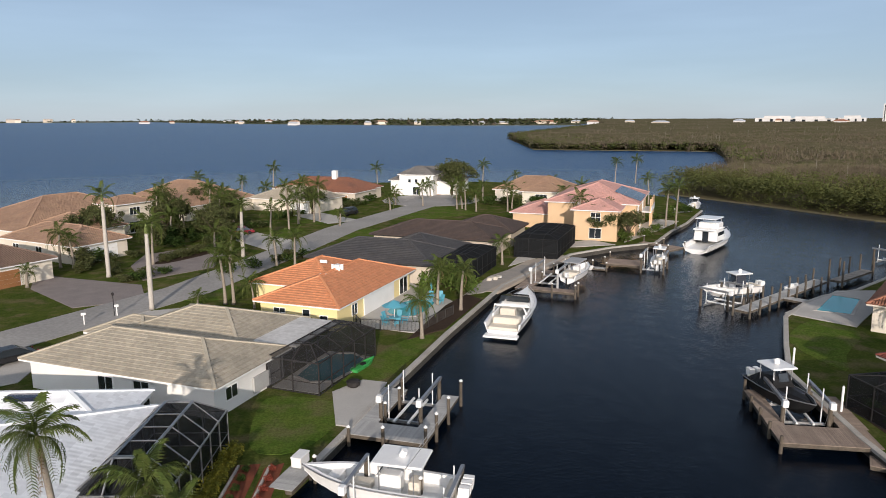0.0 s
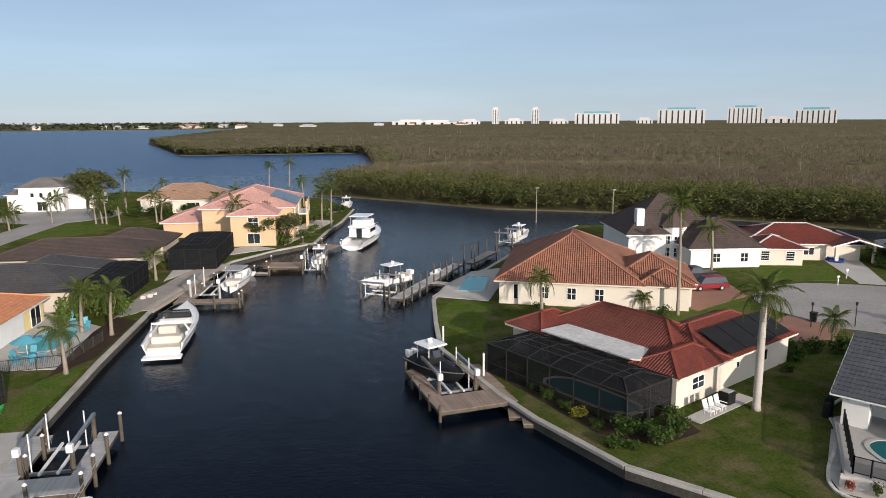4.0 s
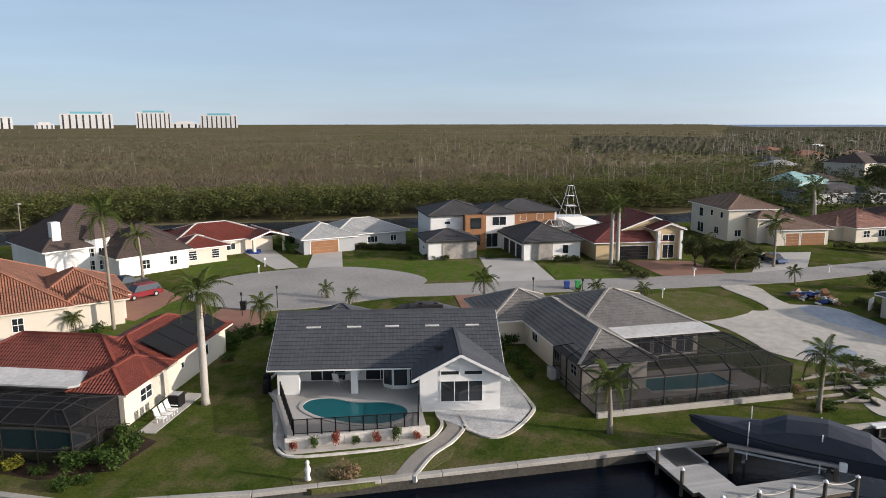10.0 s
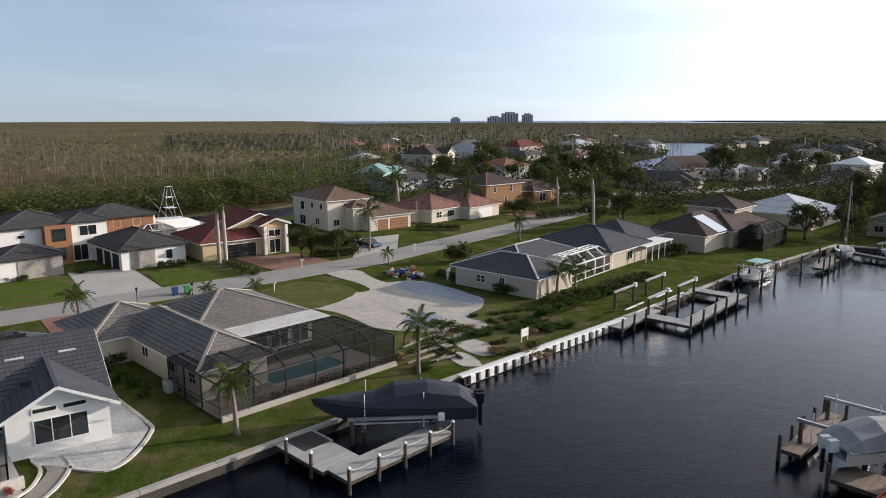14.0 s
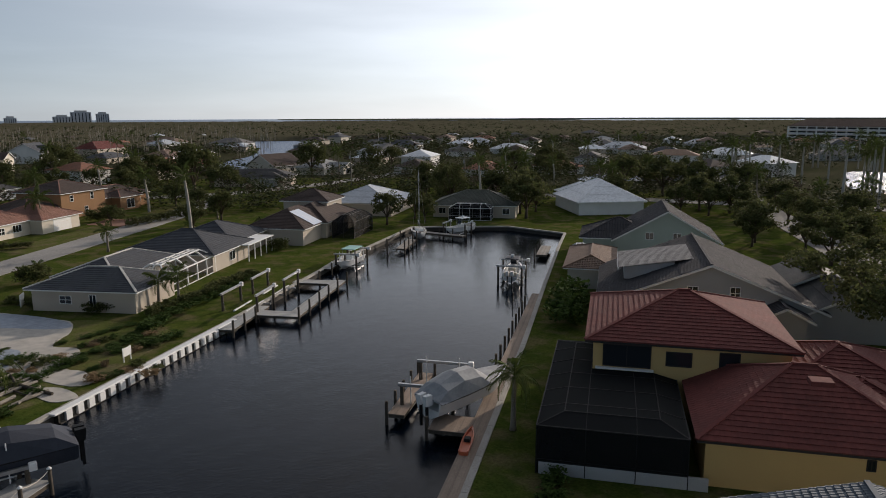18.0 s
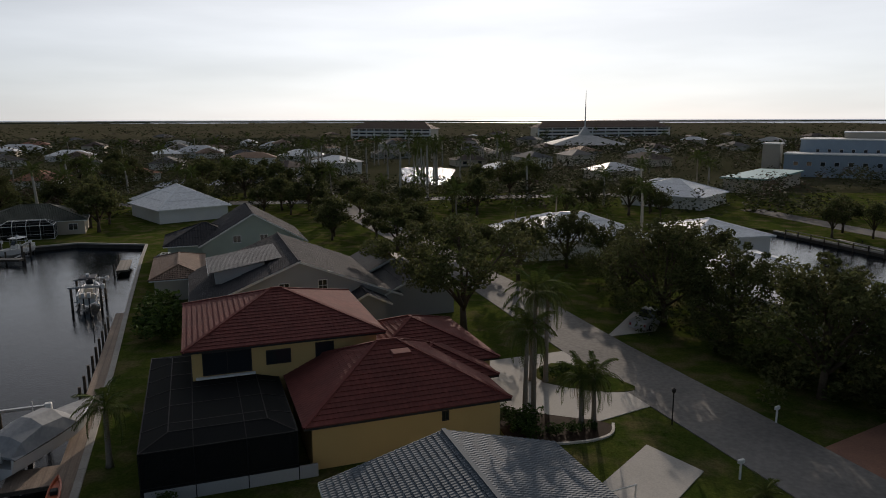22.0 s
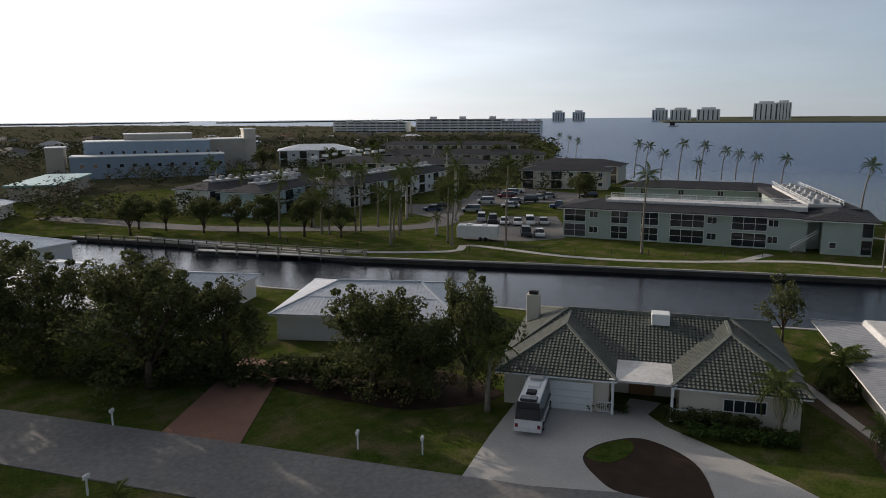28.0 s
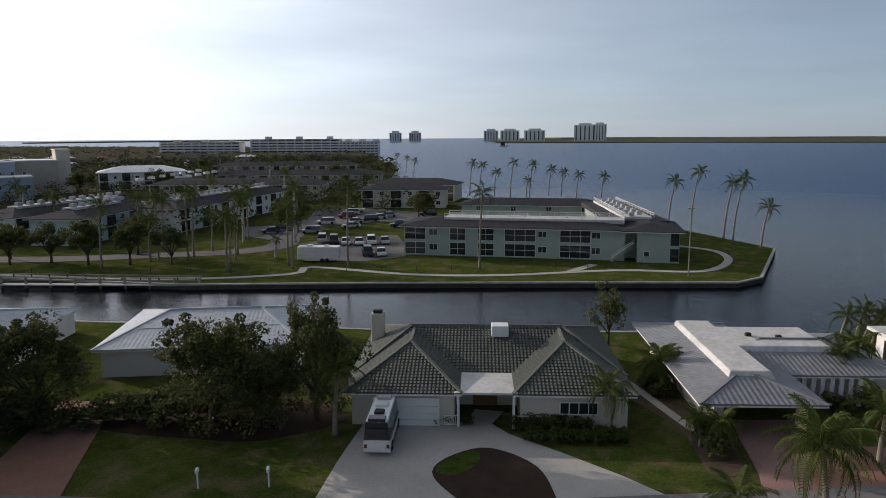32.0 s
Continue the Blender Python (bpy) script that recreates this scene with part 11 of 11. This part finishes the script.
tagged(put("bare_woodland", card_mesh("bare_woodland", np.concatenate(dry_P), np.concatenate(dry_S), WOOD_DRY, 1.6, 0.7, mr)), "scattered bare brown trees among the far houses", "trees", "", "stuff")

# ---------------------------------------------------------------- condominium across the short canal
def block(x, y, a, w, d, floors, label, wall=None, roof=None, fh=2.8, bays=None, hip=True, balcony=True, name="apartment_building", group="condominium blocks", pitch=14):
    """A long block with a screened gallery or windows in every bay of each floor."""
    root = thing(name, x, y, 0, a, label, "apartment building", group)
    H = floors * fh
    wm = wall or GREEN_WALL
    Geo().box(0, 0, -0.3, w, d, H).part("wall", wm, root)
    if hip:
        faces, lines, _ = roof_faces(0, 0, w, d, H, pitch, "hip", 0.8)
        for f in faces:
            put("roof_slope", roof_slope(f, roof or R_CHARCOAL, 1.2, 0.02), root)
        Geo().box(-0.75, -0.75, H - 0.25, w + 0.75, d + 0.75, H - 0.02).part("eave_board", TRIM, root)
    else:
        Geo().box(-0.4, -0.4, H, w + 0.4, d + 0.4, H + 0.5, None, 0.05).part("flat_roof", roof or FLAT_WHITE, root)
    n = bays or max(int(w / 4.2), 2)
    if floors > 2:
        for fl in range(floors):
            Geo().box(0.6, -0.06, fl * fh + 1.2, w - 0.6, 0.05, fl * fh + 2.3).part("window_band", PANE, root)
        return root
    for fl in range(floors):
        for i in range(n):
            cx = (i + 0.5) * w / n
            if balcony and i % 2 == 0:
                window(root, cx, 0, fl * fh + 0.15, w / n * 0.72, fh - 0.4, -90, BRONZE, PANE, 2, 2)
            else:
                window(root, cx, 0, fl * fh + 1.0, 1.3, 1.2, -90, TRIM, PANE, 2, 1)
    return root


c1 = thing("condominium", -105, -75, 0, 111, "two-storey pale green condominium with screened galleries", "apartment building")
SHINGLE = tile_material("dark_condo_shingle", (0.042, 0.042, 0.047), (0.06, 0.06, 0.064), 0.33, 0.95, 0.2, 0.12)
Geo().box(0, 0, -0.3, 40, 12, 5.5).part("wall", GREEN_WALL, c1)
Geo().box(40, 3, -0.3, 49, 13, 5.5).part("wall", GREEN_WALL, c1)
Geo().box(42, -1.2, -0.3, 49, 3, 5.5).part("wall", GREEN_WALL, c1)
WING = pose(43.2, 8, 0, 0, 0, 9)
Geo().box(-4.5, 0, -0.3, 4.5, 36, 5.5, WING).part("wall", GREEN_WALL, c1)
Geo().box(-5.3, 0, 5.3, 5.3, 36.8, 6.2, WING).part("wing_roof", SHINGLE, c1)
for x0, y0, x1, y1 in ((0, 0, 40, 12), (40, -1.2, 49, 13)):
    for f in roof_faces(x0, y0, x1, y1, 5.5, 10, "hip", 0.9)[0]:
        put("roof_slope", roof_slope(f, SHINGLE, 1.0, 0.02), c1)
    Geo().box(x0 - 0.85, y0 - 0.85, 5.25, x1 + 0.85, y1 + 0.85, 5.48).part("eave_board", TRIM, c1)
Geo().box(7, 3.6, 6.0, 40, 8.6, 6.76, None, 0.05).part("flat_roof", FLAT_WHITE, c1, "white flat roof well")
Geo().box(-2.6, 2, 6.1, 2.6, 36, 6.66, WING, 0.05).part("flat_roof", FLAT_WHITE, c1, "white flat roof well")
for p, q in (((7, 3.6), (40, 3.6)), ((7, 8.6), (40, 8.6)), (tuple((WING @ Vector((-2.6, 1, 0))).xy), tuple((WING @ Vector((-2.6, 36, 0))).xy)), (tuple((WING @ Vector((2.6, 1, 0))).xy), tuple((WING @ Vector((2.6, 36, 0))).xy))):
    L_ = math.hypot(q[0] - p[0], q[1] - p[1])
    for i in range(int(L_ / 2.4)):
        t = i / int(L_ / 2.4)
        x, y = p[0] + (q[0] - p[0]) * t, p[1] + (q[1] - p[1]) * t
        Geo().box(x - 0.05, y - 0.05, 6.6, x + 0.05, y + 0.05, 7.5).part("railing_post", TRIM, c1)
    Geo().beam((*p, 7.46), (*q, 7.46), 0.08).part("railing", TRIM, c1)
    Geo().beam((*p, 7.1), (*q, 7.1), 0.06).part("railing", TRIM, c1)
for i in range(14):
    Geo().box(-1.6 + (i % 2) * 2, 3 + i * 2.3, 6.66, -0.6 + (i % 2) * 2, 4 + i * 2.3, 7.4, WING, 0.08).part("roof_unit", GREY_WALL, c1)
for fl in range(2):
    z = fl * 2.75
    for cx, w_, gal in ((2.2, 4.0, 1), (5.6, 1.6, 0), (10.2, 3.0, 1), (15.4, 3.0, 1), (21.6, 5.6, 1), (25.6, 1.6, 0), (31.4, 5.4, 1), (35.0, 1.6, 0)):
        if gal:
            wd = window(c1, cx, 0, z + 0.2, w_, 2.35, -90, TRIM, glass_material("gallery_dark", (0.03, 0.032, 0.035), 0.4) if cx == 2.2 and fl == 0 else PANE, 2 if w_ < 4.5 else 3, 2)
        else:
            window(c1, cx, 0, z + 1.0, w_, 1.2, -90, TRIM, None, 2, 1)
    window(c1, 48.2, -1.2, z + 0.3, 1.4, 2.2, -90, BRONZE, None, 1, 2)
    window(c1, 43.6, -1.2, 1.0, 1.0, 1.0, -90, TRIM) if fl == 0 else None
    window(c1, 49, 5, z + 0.3, 3.0, 2.2, 0, BRONZE, None, 2, 2)
for i in range(8):
    Geo().box(37.6 + i * 0.45, -1.2, i * 0.34, 38.1 + i * 0.45, 0.0, i * 0.34 + 0.12).part("stair_tread", CONCRETE, c1)
Geo().beam((37.6, -1.2, 1.0), (41.4, -1.2, 3.8), 0.08).part("stair_rail", TRIM, c1)
Geo().beam((37.6, -1.2, 0.6), (41.4, -1.2, 3.4), 0.3, 0.06).part("stair_stringer", TRIM, c1)
patch("path", offset_line(smooth_line([(-50, -134), (-66, -96), (-80, -80), (-86.5, -81), (-90, -63), (-97, -50), (-110, -36), (-116, -24), (-128, -22), (-138, -26), (-141, -34)], 4, False), 0.7, 0.7), DRIVE, "narrow pale concrete promenade path", "path", 0.05)
patch("path", offset_line([(-105, -42), (-113, -41)], 0.8, 0.8), DRIVE, "short pale path to the stairs", "path", 0.055)
pl = thing("lamp_post", -111, -24.8, 0, 0, "tall thin osprey pole with a platform", "pole")
Geo().tube([(0, 0, 0), (0, 0, 10.6)], [0.12, 0.09], 7).part("pole", DEAD_WOOD, pl)
Geo().box(-0.5, -0.5, 10.6, 0.5, 0.5, 10.75).part("platform", DEAD_WOOD, pl)
for k in range(18):
    q = thing("pole_light", -52 - k * 3.4, -128 + k * 5.6 if k < 9 else -128 + 9 * 5.6 + (k - 9) * 4.6, 0, 0, "short dark path light", "path light", "path lights")
    Geo().tube([(0, 0, 0), (0, 0, 0.7)], [0.05, 0.05], 6).part("stem", BRONZE, q)
    Geo().tube([(0, 0, 0.7), (0, 0, 0.85)], [0.1, 0.06], 6).part("hood", BRONZE, q)
# blocks behind
PALE_TEAL = material("pale_teal_stucco", (0.50, 0.60, 0.60), (0.43, 0.52, 0.52), 0.4, 12.0, 0.8, 0.15, 0, 0.2)
for bx, by, ba, bw, bdp, wm in ((-79.5, -137.5, 206, 27, 11, PALE_TEAL), (-103, -137, 199, 58, 12, WHITE), (-74, -152, 196, 40, 11, WHITE)):
    b = block(bx, by, ba, bw, bdp, 2, "long two-storey pale condominium block with dark roof", wm, SHINGLE)
    box_part(b, "flat_roof", 5, bdp * 0.36, 6.4, bw - 5, bdp * 0.64, 7.3, FLAT_WHITE, "white flat roof well", 0.05)
    for i in range(int(bw / 3.5)):
        box_part(b, "roof_unit", 6 + i * 3.0, bdp * 0.45, 7.3, 7.2 + i * 3.0, bdp * 0.55, 8.1, GREY_WALL, "", 0.06)
block(-148, -88, 111, 34, 9, 2, "rear wing of the pale green condominium with dark roof", GREEN_WALL, SHINGLE, 2.6, 4, True, False)
block(-168, -136, 118, 26, 12, 2, "two-storey cream condominium block", CREAM, SHINGLE)
block(-190, -150, 110, 30, 13, 2, "two-storey cream condominium block by the beach", CREAM, SHINGLE)
block(-150, -215, 120, 60, 14, 2, "long low condominium block with dark roof", BEIGE, SHINGLE)
block(-200, -240, 125, 70, 14, 2, "long low condominium block with dark roof", BEIGE, SHINGLE)
block(-262, -318, 126, 80, 15, 2, "long low condominium block with dark roof", BEIGE, SHINGLE)
block(-168, -274, 146, 34, 18, 2, "white two-storey hall with a white hip roof", WHITE, R_WHITE, 3.7)
for k in range(12):
    x = -150 + (k % 7) * -9 - (k // 7) * 14
    y = -216 - (k % 7) * 6 + (k // 7) * 3 - 4
    u = thing("roof_unit", x, y, 6.8, k * 17, "white air conditioning unit on a flat roof", "roof unit", "roof units")
    box_part(u, "case", -1.1, -0.8, 0, 1.1, 0.8, 0.9, TRIM, "", 0.05)
    box_part(u, "fan", -0.5, -0.5, 0.9, 0.5, 0.5, 1.05, GREY_WALL, "", 0.03)
# church-like hall with a spire, school building, larger condominiums
sch = thing("school_building", -80.6, -277, 0, 158, "large pale blue and beige public building", "building")
PALE_BLUE = material("pale_blue_stucco", (0.33, 0.40, 0.47), (0.28, 0.34, 0.40), 0.4, 12.0, 0.8, 0.15, 0, 0.2)
for x0, y0, x1, y1, h_, m_ in ((2, 0, 56, 14, 8, PALE_BLUE), (6, 14, 52, 34, 13, PALE_BLUE), (20, 24, 46, 40, 15.5, BEIGE), (50, 22, 67, 40, 13, BEIGE), (67, 26, 72, 36, 17, CREAM), (-6, 4, 0, 14, 11.4, BEIGE)):
    Geo().box(x0, y0, 0, x1, y1, h_).part("wall", m_, sch)
    Geo().box(x0 - 0.3, y0 - 0.3, h_, x1 + 0.3, y1 + 0.3, h_ + 0.4).part("parapet", TRIM, sch)
for i in range(12):
    window(sch, 6 + i * 4.4, 0, 4, 1.6, 1.5, -90, TRIM)
    window(sch, 12 + i * 3.9, 14, 8.2, 1.2, 1.4, -90, TRIM) if i < 12 else None
for k, (x0, y0, a_, w_, fl) in enumerate(((178, -598, 168, 74, 4), (18, -640, 204, 132, 4), (-500, -690, 120, 90, 5), (-556, -606, 120, 100, 6), (-606, -520, 120, 44, 5))):
    b = block(x0, y0, a_, w_, 18, fl, "long pale many-storeyed condominium", WHITE if k > 1 else CREAM, R_BROWN, 3.0, 18, k < 2, True, "apartment_building", "far condominiums", 30 if k < 2 else 14)
    if k > 1:
        for i in range(3):
            box_part(b, "lift_tower", w_ * (0.15 + 0.35 * i), 4, fl * 3.0, w_ * (0.15 + 0.35 * i) + 6, 12, fl * 3.0 + 3.4, TRIM)
    for i in range(fl):
        box_part(b, "balcony_band", -0.3, -1.4, i * 3.0 - 0.2, w_ + 0.3, 0, i * 3.0 + 1.2, TRIM)
    for i in range(11):
        box_part(b, "balcony_pier", w_ * i / 10 - 0.5, -1.7, 0, w_ * i / 10 + 0.5, -1.3, fl * 3.0, TRIM)
ch = thing("chapel", -17, -470, 0, 10, "low tent-roofed chapel with a tall thin spire", "chapel")
Geo().box(-22, -14, 0, 22, 14, 4).part("wall", CREAM, ch)
Geo().loft([[(-26, -18, 4), (26, -18, 4), (26, 18, 4), (-26, 18, 4)], [(-4, -3, 10), (4, -3, 10), (4, 3, 10), (-4, 3, 10)], [(-0.3, -0.3, 16), (0.3, -0.3, 16), (0.3, 0.3, 16), (-0.3, 0.3, 16)]]).part("roof", FLAT_WHITE, ch)
Geo().tube([(0, 0, 15), (0, 0, 38)], [0.5, 0.12], 6).part("spire", STEEL, ch)
tealb = thing("public_building", -68, -250, 0, 60, "long low teal-roofed building", "building")
box_part(tealb, "wall", 0, 0, 0, 40, 12, 4, BEIGE)
box_part(tealb, "roof", -0.8, -0.8, 4, 40.8, 12.8, 4.5, R_TEAL, "", 0.1)

# ponds and basins among the far houses
for pts in ([(51, -234), (37, -227), (40, -268), (45, -298), (66, -302), (60, -268)], [(282, -158), (252, -166), (262, -180), (317, -222), (360, -262), (481, -354), (650, -420), (640, -370), (574, -324), (537, -310), (439, -280), (352, -222), (316, -186)], [(110, -210), (128, -206), (134, -236), (116, -240)]):
    patch("pond", smooth_line(pts, 4), WATER, "bright basin among the houses", "water", 0.07)

# ---------------------------------------------------------------- far houses, in rows along the streets
fr = random.Random(21)
WALLS = (CREAM, WHITE, BEIGE, GREY_WALL, BEIGE)
ROOFS = (R_SLATE, R_BROWN, R_SILVER, R_MIX, R_TAN, R_GREY, R_DKBROWN, R_WHITE, R_CHARCOAL, R_DKBROWN, R_TERRA)


def far_window(parent, x, y, z, w_, h_, face, name="window"):
    ob = Geo().box(-w_ / 2, -0.05, 0, w_ / 2, 0.04, h_).part(name, PANE, parent)
    ob.matrix_basis = pose(x, y, z, 0, 0, face + 90)


def far_house(x, y, a, w_, d_, wall, roof, label):
    root = thing("house", x, y, 0, a, label, "house", "far houses")
    h_ = fr.choice((2.8, 2.8, 2.8, 3.2, 4.8))
    Geo().box(-w_ / 2, -d_ / 2, -0.2, w_ / 2, d_ / 2, h_).part("wall", wall, root)
    P = roof_faces(-w_ / 2, -d_ / 2, w_ / 2, d_ / 2, h_, 20, "hip", 0.7)[0]
    g = Geo()
    for f in P:
        g.poly(f)
    me = g.mesh("roof", roof)
    uvl = me.uv_layers.new(name="UVMap")
    for lp in me.loops:
        c = me.vertices[lp.vertex_index].co
        uvl.data[lp.index].uv = (c.x, c.z * 2.8 + c.y * 0.1)
    bm = bmesh.new()
    bm.from_mesh(me)
    bmesh.ops.remove_doubles(bm, verts=bm.verts, dist=0.001)
    bm.to_mesh(me)
    bm.free()
    put("roof", me, root)
    to_eye = math.degrees(math.atan2(-y, -x)) - a
    fc = -90 if math.sin(radians(to_eye)) < 0 else 90
    for i in (-1, 1):
        far_window(root, i * w_ / 4.2, d_ / 2 if fc == 90 else -d_ / 2, 0.9, 1.8, 1.3, fc)
    return root


TAKEN = [(o.location.x, o.location.y) for o in scene.objects if o.parent is None and o.get("category") in ("house", "apartment building", "building", "chapel")]
count = 0
for ring in range(9):
    rad = 150 * 1.21 ** ring
    per = 34 if ring < 3 else 46
    for k in range(per):
        an = radians(98 + 132 * (k + fr.uniform(-0.25, 0.25)) / per)
        q = rad * fr.uniform(0.95, 1.06)
        x, y = q * math.sin(an), q * math.cos(an)
        if q < 250 or not inside(LAND, np.array([x]), np.array([y]))[0]:
            continue
        if -64 < x < 44 and y > -200 or -900 < x < -52 and y > -420:
            continue
        if min(math.hypot(x - p, y - r_) for p, r_ in TAKEN) < 24 + ring or fr.random() < 0.08:
            continue
        if any(inside(poly, np.array([x]), np.array([y]))[0] for poly in BASINS):
            continue
        wa, ro = fr.choice(WALLS), fr.choice(ROOFS)
        TAKEN.append((x, y))
        words = {R_SLATE: "slate grey", R_BROWN: "brown", R_SILVER: "silver metal", R_MIX: "mottled grey", R_TAN: "tan", R_GREY: "pale grey", R_DKBROWN: "dark brown", R_WHITE: "white metal", R_CHARCOAL: "charcoal", R_TERRA: "terracotta"}[ro]
        far_house(x, y, fr.choice((28, 118, -60, -28)) + fr.uniform(-8, 8), fr.uniform(14, 20), fr.uniform(11, 14), wa, ro, "far bungalow with a " + words + " hip roof")
        count += 1
# named houses of the east street's far end
for x, y, a, w_, d_, ro, lab in ((199, -368, 20, 26, 17, R_SILVER, "far bungalow with a bright metal hip roof"), (190, -458, 15, 22, 15, R_SILVER, "far bungalow with a bright metal hip roof"), (130, -346, 20, 22, 15, R_WHITE, "far bungalow with a white metal hip roof"), (86, -266, -28, 16, 12, R_WHITE, "far bungalow with a white metal hip roof"), (293, -268, 40, 26, 18, R_GREY, "far bungalow with a pale grey hip roof"), (250, -330, 30, 22, 14, R_WHITE, "far bungalow with a white metal hip roof"), (340, -330, 30, 24, 16, R_SLATE, "far bungalow with a slate hip roof"), (420, -250, 30, 24, 16, R_MIX, "far bungalow with a mottled grey hip roof"), (470, -230, 30, 24, 16, R_BROWN, "far bungalow with a brown hip roof"), (400, -400, 40, 30, 16, R_DKBROWN, "far bungalow with a dark brown hip roof"), (330, -390, 40, 28, 16, R_SILVER, "far bungalow with a silver metal hip roof")):
    far_house(x, y, a, w_, d_, WHITE, ro, lab)
# palms between the far houses
for k in range(110):
    an = radians(fr.uniform(97, 232))
    q = 130 * (5.0 ** fr.random())
    x, y = q * math.sin(an), q * math.cos(an)
    if inside(LAND, np.array([x]), np.array([y]))[0] and min(math.hypot(x - p, y - r_) for p, r_ in TAKEN) > 10 and not any(inside(poly, np.array([x]), np.array([y]))[0] for poly in BASINS):
        palm(x, y, fr.uniform(6, 11), fr.choice(("coconut", "royal")), 0.5, 60, 1.1, False, "palm among the far houses")

# ---------------------------------------------------------------- far skyline
def tower(x, y, a, w_, d_, h_, label, wall=None, cap=None, cols=8):
    root = thing("tower_block", x, y, 0, a, label, "tower block", "far towers")
    Geo().box(-w_ / 2, -d_ / 2, 0, w_ / 2, d_ / 2, h_).part("wall", wall or WHITE, root)
    Geo().box(-w_ * 0.3, -d_ * 0.35, h_, w_ * 0.3, d_ * 0.35, h_ + 6).part("roof_block", cap or wall or WHITE, root)
    for i in range(cols):
        u = -w_ / 2 + w_ * (i + 0.5) / cols
        Geo().box(u - w_ / cols * 0.14, -d_ / 2 - 0.3, 3, u + w_ / cols * 0.14, -d_ / 2 + 0.1, h_ - 3).part("window_column", PANE, root)
    return root


def polar(px, dist, t_yaw):
    an = radians(-t_yaw + math.degrees(math.atan((px - 784) / 1235.6)))
    return dist * math.sin(an), dist * math.cos(an), -math.degrees(an)


TEAL_CAP = material("teal_roof_cap", (0.12, 0.34, 0.40), (0.10, 0.28, 0.34), 0.1, 1.0, 0.5, 0.0)
for px, w_, h_, lab in ((557, 24, 52, 0), (627, 24, 52, 0), (732, 140, 36, 1), (868, 140, 46, 1), (966, 100, 50, 1), (1070, 112, 42, 1), (400, 120, 14, 2), (450, 130, 12, 2), (510, 70, 14, 2), (590, 60, 16, 2), (668, 60, 14, 2), (810, 50, 16, 2), (1015, 80, 18, 2)):
    x, y, a = polar(px, 2350, -42.56)
    b = tower(x, y, a, w_, 40, h_, ("tall pale slender tower far off", "broad pale hotel block with teal roof", "low white building on the horizon")[lab], FAR_WALL, TEAL_CAP if lab == 1 else None, (3, 8, 4)[lab])
for px, w_, h_ in ((985, 46, 34), (1020, 46, 34), (1161, 55, 40), (1197, 72, 40), (1245, 78, 40), (1345, 80, 58), (1375, 50, 60)):
    x, y, a = polar(px, 2450, -224.67)
    tower(x, y, a, w_ * 0.9, 40, h_ * 0.92, "pale grey tower block across the bay", WHITE, None, 5)
for px, w_, h_ in ((1078, 70, 40), (1110, 46, 34), (980, 40, 20), (1050, 60, 24)):
    x, y, a = polar(px, 3000, -96.99)
    tower(x, y, a, w_, 40, h_, "pale tower block on the horizon", FAR_WALL, None, 6)
for k in range(46):
    px = fr.uniform(-780, 1500)
    x, y, a = polar(px, fr.uniform(2500, 4200) if px < 500 else fr.uniform(1900, 2300), -0.1)
    if px < 250:
        x, y, a = polar(px, 4200, -0.1)
    b = thing("far_building", x, y, 0, a, "tiny white building on the far shore", "building", "far buildings")
    w_, h_ = fr.uniform(14, 46), fr.uniform(5, 9) if px > 260 else fr.uniform(8, 24)
    box_part(b, "wall", -w_ / 2, -10, 0, w_ / 2, 10, h_, fr.choice((FAR_WALL, CREAM, BEIGE)))
    Geo().loft([[(-w_ / 2 - 2, -12, h_), (w_ / 2 + 2, -12, h_), (w_ / 2 + 2, 12, h_), (-w_ / 2 - 2, 12, h_)], [(-w_ / 4, -1, h_ + 4), (w_ / 4, -1, h_ + 4), (w_ / 4, 1, h_ + 4), (-w_ / 4, 1, h_ + 4)]]).part("roof", fr.choice((R_TERRA, R_SILVER, R_TAN)), b)
BAYLAND = [(-4900, -2200), (-2300, -1250), (-1722, -915), (-1850, -600), (-1907, -405), (-1950, 68), (-2100, 600), (-4900, 1500)]
tagged(Geo().slab(BAYLAND, -4, 1.5).part("far_shore", WOODED), "flat dark shore behind the towers", "ground", "", "structure")
barge = thing("barge", -1240, -640, WATER_Z, 20, "far dark work barge on the bay", "barge")
box_part(barge, "hull", -30, -6, 0, 30, 6, 2.2, GREY_WALL, "", 0.4)
box_part(barge, "wheelhouse", 16, -4, 2.2, 24, 4, 9, BRONZE, "", 0.3)

# royal palms round the bright basin
for k in range(30):
    palm(fr.uniform(14, 84), fr.choice((fr.uniform(-232, -205), fr.uniform(-330, -308), fr.uniform(-240, -200))), fr.uniform(9, 13), "royal", 0.2, 90, 1.15, False, "tall royal palm in the park by the basin")

# shrubs of the far gardens, too many to count
for shrubs in FAR_SHRUBS.values():
    bm = bmesh.new()
    for me, m in shrubs:
        copy = me.copy()
        copy.transform(m)
        bm.from_mesh(copy)
        bpy.data.meshes.remove(copy)
    me = bpy.data.meshes.new("far_shrubs")
    bm.to_mesh(me)
    bm.free()
    me.materials.append(shrubs[0][0].materials[0])
    tagged(put("far_shrubs", me), "dark green shrubs and hedges in the far gardens", "shrubs", "", "stuff")
